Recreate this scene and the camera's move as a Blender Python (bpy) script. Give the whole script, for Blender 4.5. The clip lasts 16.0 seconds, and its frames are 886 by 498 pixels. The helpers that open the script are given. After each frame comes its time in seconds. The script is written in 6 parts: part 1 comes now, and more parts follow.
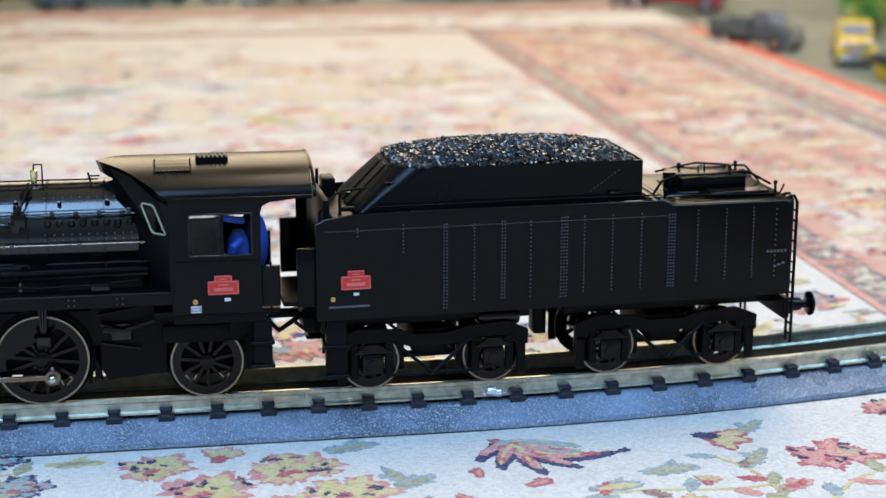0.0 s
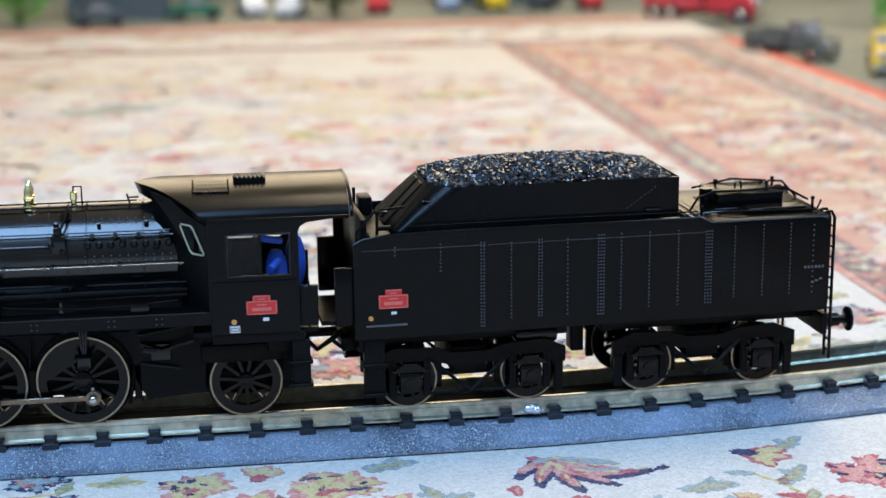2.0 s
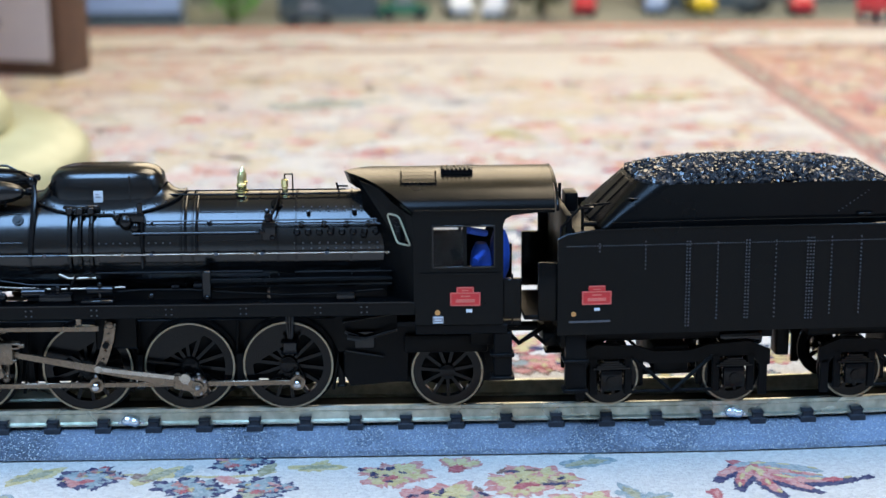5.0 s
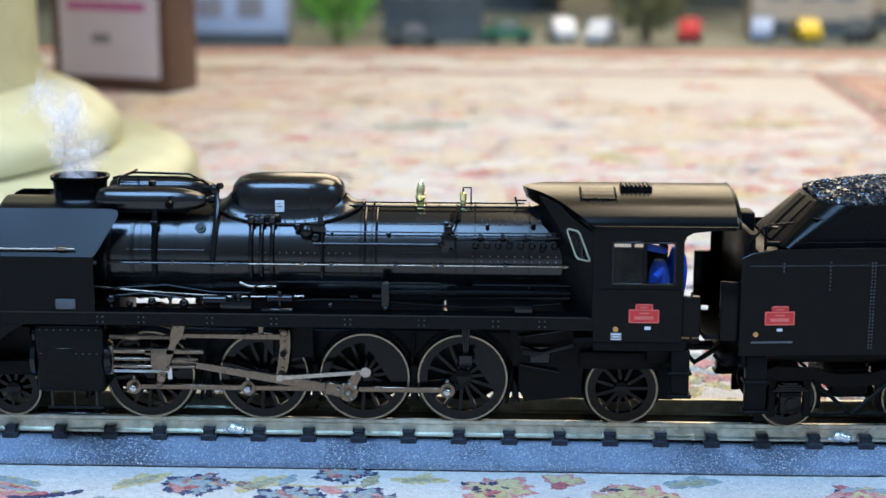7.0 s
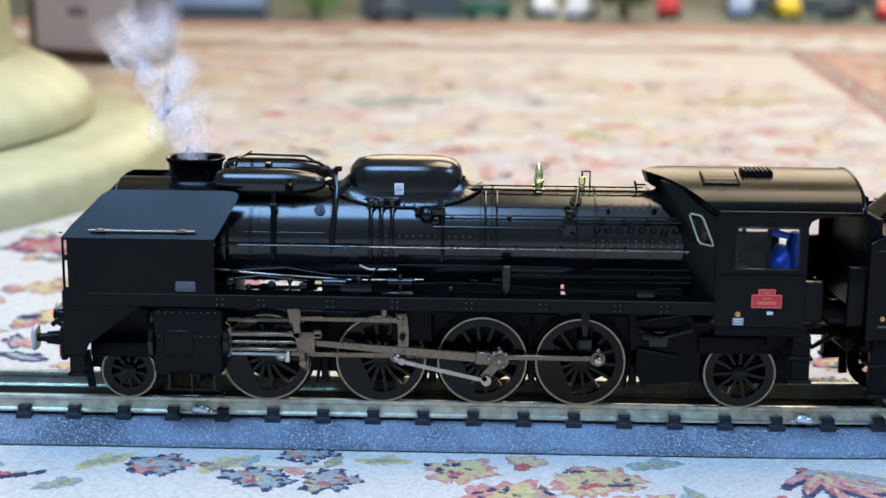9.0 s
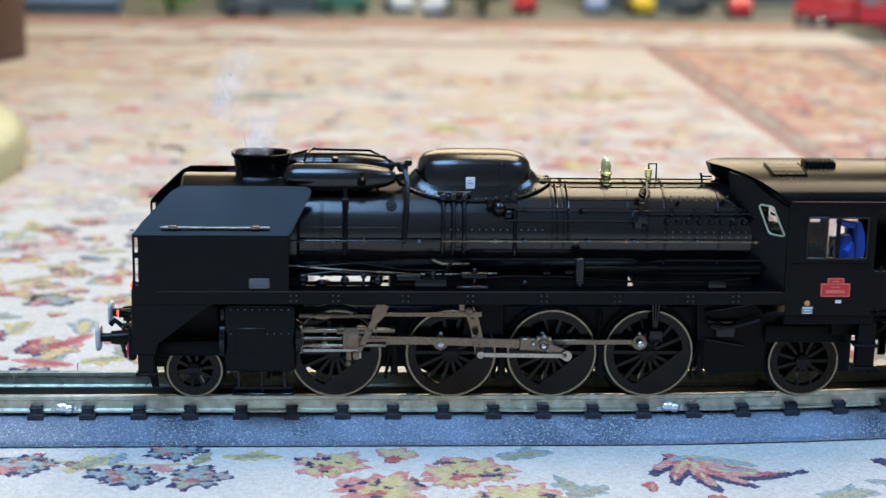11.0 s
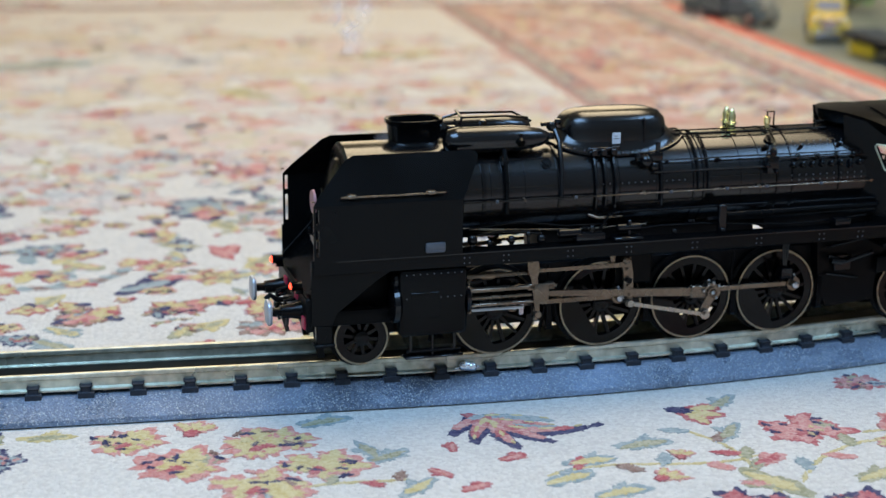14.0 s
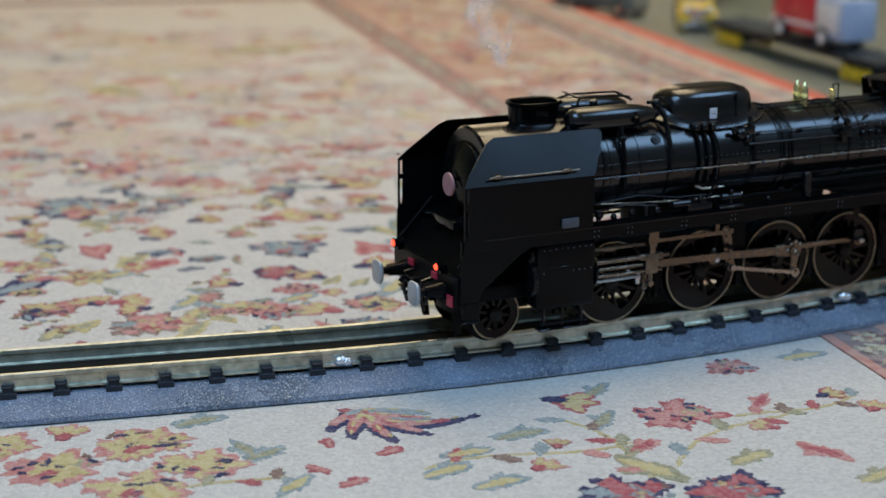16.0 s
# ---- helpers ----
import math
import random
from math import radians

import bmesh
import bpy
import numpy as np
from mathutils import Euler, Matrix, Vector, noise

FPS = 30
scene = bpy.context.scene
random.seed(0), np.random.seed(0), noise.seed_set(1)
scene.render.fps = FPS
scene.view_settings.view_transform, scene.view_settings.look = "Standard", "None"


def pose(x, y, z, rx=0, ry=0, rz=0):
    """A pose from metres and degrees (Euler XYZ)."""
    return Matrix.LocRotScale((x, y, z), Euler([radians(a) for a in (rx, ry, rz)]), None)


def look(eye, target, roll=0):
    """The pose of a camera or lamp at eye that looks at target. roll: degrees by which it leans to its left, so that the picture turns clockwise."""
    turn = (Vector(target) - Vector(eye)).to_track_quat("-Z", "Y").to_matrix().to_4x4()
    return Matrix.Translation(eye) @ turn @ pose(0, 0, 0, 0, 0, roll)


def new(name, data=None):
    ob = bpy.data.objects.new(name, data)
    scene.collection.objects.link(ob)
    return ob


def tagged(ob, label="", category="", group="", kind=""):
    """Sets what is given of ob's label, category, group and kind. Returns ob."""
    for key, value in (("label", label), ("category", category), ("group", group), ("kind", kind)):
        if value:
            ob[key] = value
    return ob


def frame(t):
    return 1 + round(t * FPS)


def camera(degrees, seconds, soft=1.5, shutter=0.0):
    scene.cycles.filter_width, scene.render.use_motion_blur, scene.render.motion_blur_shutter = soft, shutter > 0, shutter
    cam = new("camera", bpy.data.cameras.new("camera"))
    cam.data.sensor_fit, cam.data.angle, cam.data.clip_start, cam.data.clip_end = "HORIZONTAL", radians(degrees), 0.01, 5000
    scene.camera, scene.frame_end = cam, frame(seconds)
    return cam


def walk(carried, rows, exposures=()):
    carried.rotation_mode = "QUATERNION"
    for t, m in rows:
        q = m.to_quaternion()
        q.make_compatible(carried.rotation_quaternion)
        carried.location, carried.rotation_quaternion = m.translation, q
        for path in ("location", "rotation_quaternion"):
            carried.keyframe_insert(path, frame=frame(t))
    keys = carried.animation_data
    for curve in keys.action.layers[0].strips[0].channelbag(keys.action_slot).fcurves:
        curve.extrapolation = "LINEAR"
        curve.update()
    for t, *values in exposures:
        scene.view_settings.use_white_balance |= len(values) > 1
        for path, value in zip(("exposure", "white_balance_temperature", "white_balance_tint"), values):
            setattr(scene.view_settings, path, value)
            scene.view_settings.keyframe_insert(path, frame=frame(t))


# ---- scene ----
# A black model steam locomotive with its tender backs along a track laid on a carpet.
cam = camera(29.8, 16.0)
cam.data.dof.use_dof = True
cam.data.dof.focus_distance = 0.73
cam.data.dof.aperture_fstop = 9.0

PATH = [
    (0, (-0.14, -0.709, 0.262), (0.176, 1.204, -0.225), 0.1),
    (0.5, (-0.14, -0.709, 0.266), (0.175, 1.203, -0.226), -0.1),
    (1, (-0.139, -0.71, 0.264), (0.175, 1.206, -0.215), -0.4),
    (1.5, (-0.142, -0.71, 0.262), (0.17, 1.209, -0.206), -0.4),
    (2, (-0.141, -0.71, 0.266), (0.134, 1.213, -0.209), -0.6),
    (2.5, (-0.143, -0.711, 0.261), (0.072, 1.22, -0.212), -0.9),
    (3, (-0.142, -0.71, 0.263), (0.033, 1.224, -0.214), -0.8),
    (5.5, (-0.146, -0.711, 0.261), (-0.138, 1.235, -0.2), -0.3),
    (6, (-0.147, -0.712, 0.26), (-0.177, 1.237, -0.19), -0.2),
    (6.5, (-0.147, -0.711, 0.26), (-0.221, 1.236, -0.188), -0.2),
    (7, (-0.15, -0.712, 0.257), (-0.224, 1.238, -0.18), 0.1),
    (7.5, (-0.146, -0.711, 0.262), (-0.226, 1.235, -0.191), 0.2),
    (8, (-0.147, -0.71, 0.263), (-0.211, 1.235, -0.198), 0.4),
    (8.5, (-0.147, -0.711, 0.261), (-0.2, 1.234, -0.198), 0.6),
    (9, (-0.142, -0.711, 0.261), (-0.195, 1.232, -0.208), 0.5),
    (11.5, (-0.147, -0.708, 0.258), (0.012, 1.229, -0.214), 0.9),
    (12, (-0.144, -0.707, 0.262), (0.04, 1.225, -0.221), 0.6),
    (12.5, (-0.143, -0.708, 0.261), (0.073, 1.221, -0.222), 0.6),
    (13, (-0.142, -0.707, 0.261), (0.116, 1.215, -0.227), 0.6),
    (13.5, (-0.141, -0.707, 0.261), (0.165, 1.203, -0.25), 0.5),
    (14, (-0.14, -0.707, 0.261), (0.207, 1.194, -0.255), 0.5),
    (14.5, (-0.14, -0.706, 0.261), (0.245, 1.188, -0.254), 0.5),
    (15, (-0.14, -0.707, 0.26), (0.275, 1.182, -0.252), 0.4),
    (15.5, (-0.139, -0.707, 0.26), (0.307, 1.172, -0.259), 0.5),
    (16, (-0.137, -0.706, 0.261), (0.351, 1.162, -0.262), 0.4),
]
walk(cam, [(t, look(eye, target, roll)) for t, eye, target, roll in PATH], exposures=[(0, 0.03, 6250, 15), (7, 0.1, 6050, 16), (9, 0.05, 6100, 16), (12.5, -0.1, 6250, 14), (13.5, -0.18, 6300, 14), (14.5, -0.45, 6450, 13), (16, -0.78, 6600, 13)])

# ---- light ----
world = bpy.data.worlds.new("room_air")
scene.world = world
world.use_nodes = True
world.node_tree.nodes["Background"].inputs[0].default_value = (0.55, 0.62, 0.75, 1)
world.node_tree.nodes["Background"].inputs[1].default_value = 0.05


def room_lamp(x, y, z, wide, deep, watts, colour):
    lamp = bpy.data.lights.new("room_light", "AREA")
    lamp.shape, lamp.size, lamp.size_y, lamp.energy, lamp.color = "RECTANGLE", wide, deep, watts, colour
    ob = new("room_light", lamp)
    ob.matrix_world = pose(x, y, z)
    return ob


COOL = (0.35, 0.63, 1.0)
WARM = (1.0, 0.83, 0.54)
room_lamp(-0.9, -1.3, 2.44, 1.5, 1.6, 138, COOL)
room_lamp(2.08, -1.0, 2.44, 1.1, 1.4, 82, COOL)
room_lamp(0.70, 1.05, 2.44, 1.3, 2.0, 93, WARM)
# added warm backlight before the far wall, for golden reflections on the roofs
added_backlight = room_lamp(0.35, 3.57, 1.35, 2.2, 1.5, 34, (1.0, 0.80, 0.46))
added_backlight.matrix_world = pose(0.35, 3.57, 1.35, -90 + 180, 0, 180)


# ---- materials ----
def material(name, colour, rough=0.5, metal=0.0, spread=0.15, fine=400.0, coarse=18.0, bump=0.0, second=None, mix=0.5, emit=0.0, rough_spread=0.12, gloss=0.5):
    """A surface with grain at two scales: colour and roughness vary, fine relief by bump."""
    m = bpy.data.materials.new(name)
    m.use_nodes = True
    nt = m.node_tree
    bsdf = nt.nodes["Principled BSDF"]
    co = nt.nodes.new("ShaderNodeTexCoord")
    n1, n2 = nt.nodes.new("ShaderNodeTexNoise"), nt.nodes.new("ShaderNodeTexNoise")
    n1.inputs["Scale"].default_value, n1.inputs["Detail"].default_value = fine, 4
    n2.inputs["Scale"].default_value, n2.inputs["Detail"].default_value = coarse, 5
    for n in (n1, n2):
        nt.links.new(co.outputs["Object"], n.inputs["Vector"])
    add = nt.nodes.new("ShaderNodeMath")
    add.operation = "ADD"
    nt.links.new(n1.outputs[0], add.inputs[0])
    nt.links.new(n2.outputs[0], add.inputs[1])
    ramp = nt.nodes.new("ShaderNodeMapRange")
    ramp.inputs["From Min"].default_value, ramp.inputs["From Max"].default_value = 0.7, 1.3
    nt.links.new(add.outputs[0], ramp.inputs["Value"])
    blend = nt.nodes.new("ShaderNodeMix")
    blend.data_type = "RGBA"
    other = second or tuple(c * (1 - spread) for c in colour)
    lighter = tuple(min(1.0, c * (1 + spread)) for c in colour)
    blend.inputs["A"].default_value = (*other, 1)
    blend.inputs["B"].default_value = (*lighter, 1)
    nt.links.new(ramp.outputs[0], blend.inputs["Factor"])
    nt.links.new(blend.outputs["Result"], bsdf.inputs["Base Color"])
    rr = nt.nodes.new("ShaderNodeMapRange")
    rr.inputs["From Min"].default_value, rr.inputs["From Max"].default_value = 0.3, 0.7
    rr.inputs["To Min"].default_value, rr.inputs["To Max"].default_value = max(0.03, rough - rough_spread), min(1, rough + rough_spread)
    nt.links.new(n2.outputs[0], rr.inputs["Value"])
    nt.links.new(rr.outputs[0], bsdf.inputs["Roughness"])
    bsdf.inputs["Metallic"].default_value = metal
    bsdf.inputs["Specular IOR Level"].default_value = gloss
    if bump:
        b = nt.nodes.new("ShaderNodeBump")
        b.inputs["Strength"].default_value, b.inputs["Distance"].default_value = 1.0, bump
        nt.links.new(n1.outputs[0], b.inputs["Height"])
        nt.links.new(b.outputs[0], bsdf.inputs["Normal"])
    if emit:
        bsdf.inputs["Emission Color"].default_value = (*colour, 1)
        bsdf.inputs["Emission Strength"].default_value = emit
    return m


def wool(name, colour, second, knots_per_m=620.0, relief=0.0007):
    """Knotted pile: every knot has its own tint, with slow fading over the carpet and fibres in relief."""
    m = bpy.data.materials.new(name)
    m.use_nodes = True
    nt = m.node_tree
    bsdf = nt.nodes["Principled BSDF"]
    bsdf.inputs["Roughness"].default_value, bsdf.inputs["Specular IOR Level"].default_value = 0.95, 0.1
    geo = nt.nodes.new("ShaderNodeNewGeometry")
    cell, fibre, slow = nt.nodes.new("ShaderNodeTexVoronoi"), nt.nodes.new("ShaderNodeTexNoise"), nt.nodes.new("ShaderNodeTexNoise")
    cell.inputs["Scale"].default_value = knots_per_m
    fibre.inputs["Scale"].default_value, fibre.inputs["Detail"].default_value = 1800, 3
    slow.inputs["Scale"].default_value, slow.inputs["Detail"].default_value = 9, 4
    for n in (cell, fibre, slow):
        nt.links.new(geo.outputs["Position"], n.inputs["Vector"])
    split = nt.nodes.new("ShaderNodeSeparateColor")
    nt.links.new(cell.outputs["Color"], split.inputs[0])
    level = nt.nodes.new("ShaderNodeMath")
    level.operation = "MULTIPLY_ADD"
    level.inputs[1].default_value, level.inputs[2].default_value = 0.75, -0.2
    nt.links.new(split.outputs[0], level.inputs[0])
    both = nt.nodes.new("ShaderNodeMath")
    both.operation, both.use_clamp = "ADD", True
    half = nt.nodes.new("ShaderNodeMath")
    half.operation = "MULTIPLY"
    half.inputs[1].default_value = 0.55
    nt.links.new(slow.outputs[0], half.inputs[0])
    nt.links.new(level.outputs[0], both.inputs[0])
    nt.links.new(half.outputs[0], both.inputs[1])
    blend = nt.nodes.new("ShaderNodeMix")
    blend.data_type = "RGBA"
    blend.inputs["A"].default_value, blend.inputs["B"].default_value = (*colour, 1), (*second, 1)
    nt.links.new(both.outputs[0], blend.inputs["Factor"])
    nt.links.new(blend.outputs["Result"], bsdf.inputs["Base Color"])
    height = nt.nodes.new("ShaderNodeMath")
    height.operation = "SUBTRACT"
    nt.links.new(fibre.outputs[0], height.inputs[0])
    nt.links.new(cell.outputs["Distance"], height.inputs[1])
    b = nt.nodes.new("ShaderNodeBump")
    b.inputs["Strength"].default_value, b.inputs["Distance"].default_value = 0.8, relief
    nt.links.new(height.outputs[0], b.inputs["Height"])
    nt.links.new(b.outputs[0], bsdf.inputs["Normal"])
    return m


def glass(name):
    m = bpy.data.materials.new(name)
    m.use_nodes = True
    b = m.node_tree.nodes["Principled BSDF"]
    b.inputs["Transmission Weight"].default_value, b.inputs["Roughness"].default_value, b.inputs["IOR"].default_value = 1, 0.05, 1.2
    return m


BLACK = material("satin_black_paint", (0.0022, 0.0023, 0.0024), 0.24, 0, 0.25, 900, 30, rough_spread=0.05, gloss=0.12)
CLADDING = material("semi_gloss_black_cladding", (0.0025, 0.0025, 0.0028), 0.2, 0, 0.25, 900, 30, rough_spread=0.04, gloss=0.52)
GLOSSY = material("gloss_black_paint", (0.003, 0.003, 0.0035), 0.16, 0, 0.2, 700, 30, rough_spread=0.05, gloss=0.34)
SOOT = material("matt_black_underframe", (0.0025, 0.0025, 0.0028), 0.42, 0, 0.3, 500, 40, 0.00003, gloss=0.1)
WORNSTEEL = material("rubbed_steel", (0.36, 0.33, 0.29), 0.24, 0.95, 0.2, 500, 60)
STEEL = material("browned_steel_rods", (0.17, 0.13, 0.095), 0.26, 0.85, 0.25, 500, 60)
BRIGHT = material("polished_steel", (0.55, 0.55, 0.56), 0.2, 1, 0.1, 500, 60)
WHEEL = material("black_wheel_enamel", (0.0018, 0.0018, 0.002), 0.14, 0, 0.2, 700, 30, rough_spread=0.05, gloss=0.2)
TYRE = material("dull_wheel_rim_steel", (0.25, 0.215, 0.155), 0.33, 0.8, 0.2, 600, 50)
RAIL = material("nickel_silver_rail", (0.50, 0.50, 0.42), 0.3, 0.7, 0.25, 220, 14, second=(0.27, 0.28, 0.22))
BRASS = material("polished_brass", (0.80, 0.72, 0.35), 0.2, 0.95, 0.1, 500, 40)
RED = material("red_plate_enamel", (0.52, 0.016, 0.018), 0.4, 0, 0.1, 500, 60)
PLATE = material("worn_plate_lettering", (0.56, 0.12, 0.09), 0.5)
RIMBRASS = material("pale_brass_rim", (0.56, 0.55, 0.38), 0.35, 0.6)
PALE = material("pale_grey_paint", (0.55, 0.56, 0.58), 0.5, 0, 0.1)
BUFFER = material("grey_buffer_steel", (0.42, 0.44, 0.47), 0.38, 0.5, 0.15)
ORANGE = material("orange_enamel", (0.50, 0.22, 0.06), 0.5)
LAMP = material("red_tail_lamp", (1.0, 0.05, 0.02), 0.3, emit=6.0)
CRIMSON = material("crimson_beam_paint", (0.40, 0.02, 0.05), 0.45)
FADED = material("faded_pink_enamel", (0.30, 0.13, 0.14), 0.5)
OVERALL = material("blue_overalls", (0.03, 0.10, 0.55), 0.6)
COAL = material("glossy_coal", (0.018, 0.020, 0.024), 0.22, 0, 0.6, 800, 200, rough_spread=0.2)
RIVET = material("rubbed_rivet", (0.08, 0.083, 0.095), 0.4, 0.4)
GLASS = glass("cab_glass")
BED = material("blue_grey_foam_roadbed", (0.115, 0.145, 0.20), 0.34, 0, 0.6, 1100, 25, 0.0012, rough_spread=0.3, gloss=0.8)
# Glitter is painted into the bed's colour as scattered pale flecks.
_bed = BED.node_tree
_glint, _sep, _cut, _mixc = _bed.nodes.new("ShaderNodeTexVoronoi"), _bed.nodes.new("ShaderNodeSeparateColor"), _bed.nodes.new("ShaderNodeMath"), _bed.nodes.new("ShaderNodeMix")
_glint.inputs["Scale"].default_value = 2400
_cut.operation, _cut.inputs[1].default_value = "GREATER_THAN", 0.915
_mixc.data_type = "RGBA"
_mixc.inputs["B"].default_value = (0.40, 0.42, 0.42, 1)
_old = _bed.nodes["Principled BSDF"].inputs["Base Color"].links[0].from_socket
_bed.links.new(_bed.nodes["Texture Coordinate"].outputs["Object"], _glint.inputs["Vector"])
_bed.links.new(_glint.outputs["Color"], _sep.inputs[0])
_bed.links.new(_sep.outputs[0], _cut.inputs[0])
_bed.links.new(_cut.outputs[0], _mixc.inputs["Factor"])
_bed.links.new(_old, _mixc.inputs["A"])
_bed.links.new(_mixc.outputs["Result"], _bed.nodes["Principled BSDF"].inputs["Base Color"])
SLEEPER = material("black_plastic_sleeper", (0.022, 0.025, 0.032), 0.55, 0, 0.3, 300, 40, gloss=0.16)
SOLDER = material("solder_blob", (0.80, 0.84, 0.88), 0.22, 0.8, 0.1, 600, 90, 0.00005)
CREAM = wool("cream_wool_pile", (0.62, 0.585, 0.53), (0.47, 0.435, 0.395), 620.0, 0.0012)
PINK = wool("faded_rose_wool", (0.50, 0.42, 0.34), (0.38, 0.20, 0.15), 90.0)
TERRA = wool("terracotta_wool", (0.46, 0.35, 0.27), (0.38, 0.20, 0.15), 70.0)
MADDER = wool("madder_red_wool", (0.30, 0.055, 0.065), (0.44, 0.19, 0.18))
EDGE = wool("red_overcast_edge_wool", (0.48, 0.09, 0.06), (0.54, 0.18, 0.12))
NAVY = wool("navy_wool", (0.020, 0.022, 0.065), (0.11, 0.10, 0.15))
GOLD = wool("old_gold_wool", (0.42, 0.33, 0.14), (0.53, 0.45, 0.27))
OLIVE = wool("olive_wool", (0.22, 0.21, 0.12), (0.40, 0.37, 0.27))
SAGE = wool("sage_blue_wool", (0.17, 0.22, 0.23), (0.36, 0.38, 0.36))
ROSE = wool("rose_wool", (0.42, 0.15, 0.13), (0.52, 0.32, 0.28))
FADEDROSE = wool("faded_rose_pink_wool", (0.46, 0.31, 0.27), (0.54, 0.46, 0.40), 160.0)
FADEDMAUVE = wool("faded_mauve_wool", (0.41, 0.34, 0.32), (0.51, 0.46, 0.42), 160.0)
FADEDOLIVE = wool("faded_olive_wool", (0.44, 0.39, 0.27), (0.54, 0.49, 0.38), 160.0)
FADEDRED = wool("faded_brick_wool", (0.42, 0.19, 0.15), (0.48, 0.31, 0.25), 160.0)
FADEDSLATE = wool("faded_slate_wool", (0.34, 0.33, 0.32), (0.48, 0.45, 0.42), 160.0)
GUARD = wool("dark_guard_stripe_wool", (0.15, 0.11, 0.12), (0.34, 0.27, 0.23), 160.0)
# Also the brownish shade laid over the far field.
TAN = wool("faded_shade_tan_wool", (0.43, 0.34, 0.24), (0.54, 0.48, 0.38), 160.0)
BROWN = wool("brown_wool", (0.15, 0.085, 0.065), (0.34, 0.25, 0.21))
PLASTER = material("buff_plaster", (0.22, 0.20, 0.175), 0.9, 0, 0.06, 60, 3, 0.0005)
FLOOR = material("grey_stone_floor", (0.15, 0.155, 0.125), 0.5, 0, 0.3, 60, 5, 0.0004, second=(0.10, 0.11, 0.09))
ONYX = material("cream_veined_stone", (0.37, 0.365, 0.22), 0.4, 0, 0.12, 40, 6, second=(0.31, 0.295, 0.165))
CEILING = material("cream_ceiling_paint", (0.60, 0.56, 0.42), 0.9, 0, 0.06, 60, 3, 0.0005)
WOOD = material("dark_brown_wood", (0.09, 0.045, 0.03), 0.4, 0, 0.3, 90, 12, 0.0003)
PAPER = material("white_pink_print", (0.62, 0.56, 0.58), 0.6, 0, 0.05)
STRIPE = material("magenta_print", (0.45, 0.10, 0.25), 0.6)
GREYINK = material("grey_print", (0.22, 0.21, 0.22), 0.6)
LEAFGREEN = material("toy_foliage_green", (0.14, 0.36, 0.05), 0.8, 0, 0.4, 300, 60)
OLIVEGREEN = material("toy_foliage_olive", (0.11, 0.12, 0.05), 0.8, 0, 0.4, 300, 60)
SLATE = material("dark_slate_board", (0.06, 0.075, 0.08), 0.6, 0, 0.3, 120, 20)
YELLOW = material("yellow_toy_enamel", (0.72, 0.48, 0.02), 0.3)
TOYRED = material("red_toy_enamel", (0.55, 0.03, 0.04), 0.3)
TOYGREY = material("grey_green_toy_enamel", (0.10, 0.12, 0.11), 0.3)
TOYWHITE = material("white_toy_enamel", (0.70, 0.70, 0.70), 0.35)
TOYGREEN = material("dark_green_toy_enamel", (0.02, 0.14, 0.08), 0.3)
TOYBLUE = material("pale_blue_toy_enamel", (0.35, 0.42, 0.55), 0.35)
RUBBER = material("black_rubber", (0.015, 0.015, 0.016), 0.7)
CHROME = material("chrome", (0.7, 0.7, 0.72), 0.15, 1)
BEIGE = material("beige_card", (0.45, 0.38, 0.28), 0.8)

def smoke_material(name, density):
    """Thin white vapour: lit from both sides, its density given by the skin's own attribute and a fine unevenness."""
    m = bpy.data.materials.new(name)
    m.use_nodes = True
    n, l = m.node_tree.nodes, m.node_tree.links
    n.clear()
    out, mix, both = n.new("ShaderNodeOutputMaterial"), n.new("ShaderNodeMixShader"), n.new("ShaderNodeMixShader")
    clear, back, front = n.new("ShaderNodeBsdfTransparent"), n.new("ShaderNodeBsdfTranslucent"), n.new("ShaderNodeBsdfDiffuse")
    for b in (back, front):
        b.inputs[0].default_value = (0.96, 0.94, 1, 1)
    att, co, grain, level, much = n.new("ShaderNodeAttribute"), n.new("ShaderNodeTexCoord"), n.new("ShaderNodeTexNoise"), n.new("ShaderNodeMapRange"), n.new("ShaderNodeMath")
    att.attribute_name = "vapour"
    grain.inputs["Scale"].default_value, grain.inputs["Detail"].default_value = 90, 3
    level.inputs["From Min"].default_value, level.inputs["From Max"].default_value = 0.25, 0.70
    level.inputs["To Min"].default_value, level.inputs["To Max"].default_value = 0.5 * density, density
    much.operation = "MULTIPLY"
    l.new(co.outputs["Object"], grain.inputs["Vector"])
    l.new(grain.outputs[0], level.inputs["Value"])
    l.new(level.outputs[0], much.inputs[0])
    l.new(att.outputs["Fac"], much.inputs[1])
    l.new(much.outputs[0], mix.inputs[0])
    l.new(clear.outputs[0], mix.inputs[1])
    l.new(back.outputs[0], both.inputs[1])
    l.new(front.outputs[0], both.inputs[2])
    l.new(both.outputs[0], mix.inputs[2])
    l.new(mix.outputs[0], out.inputs[0])
    return m


smoke = smoke_material("white_smoke", 0.78)
thin_smoke = smoke_material("thin_white_smoke", 0.46)


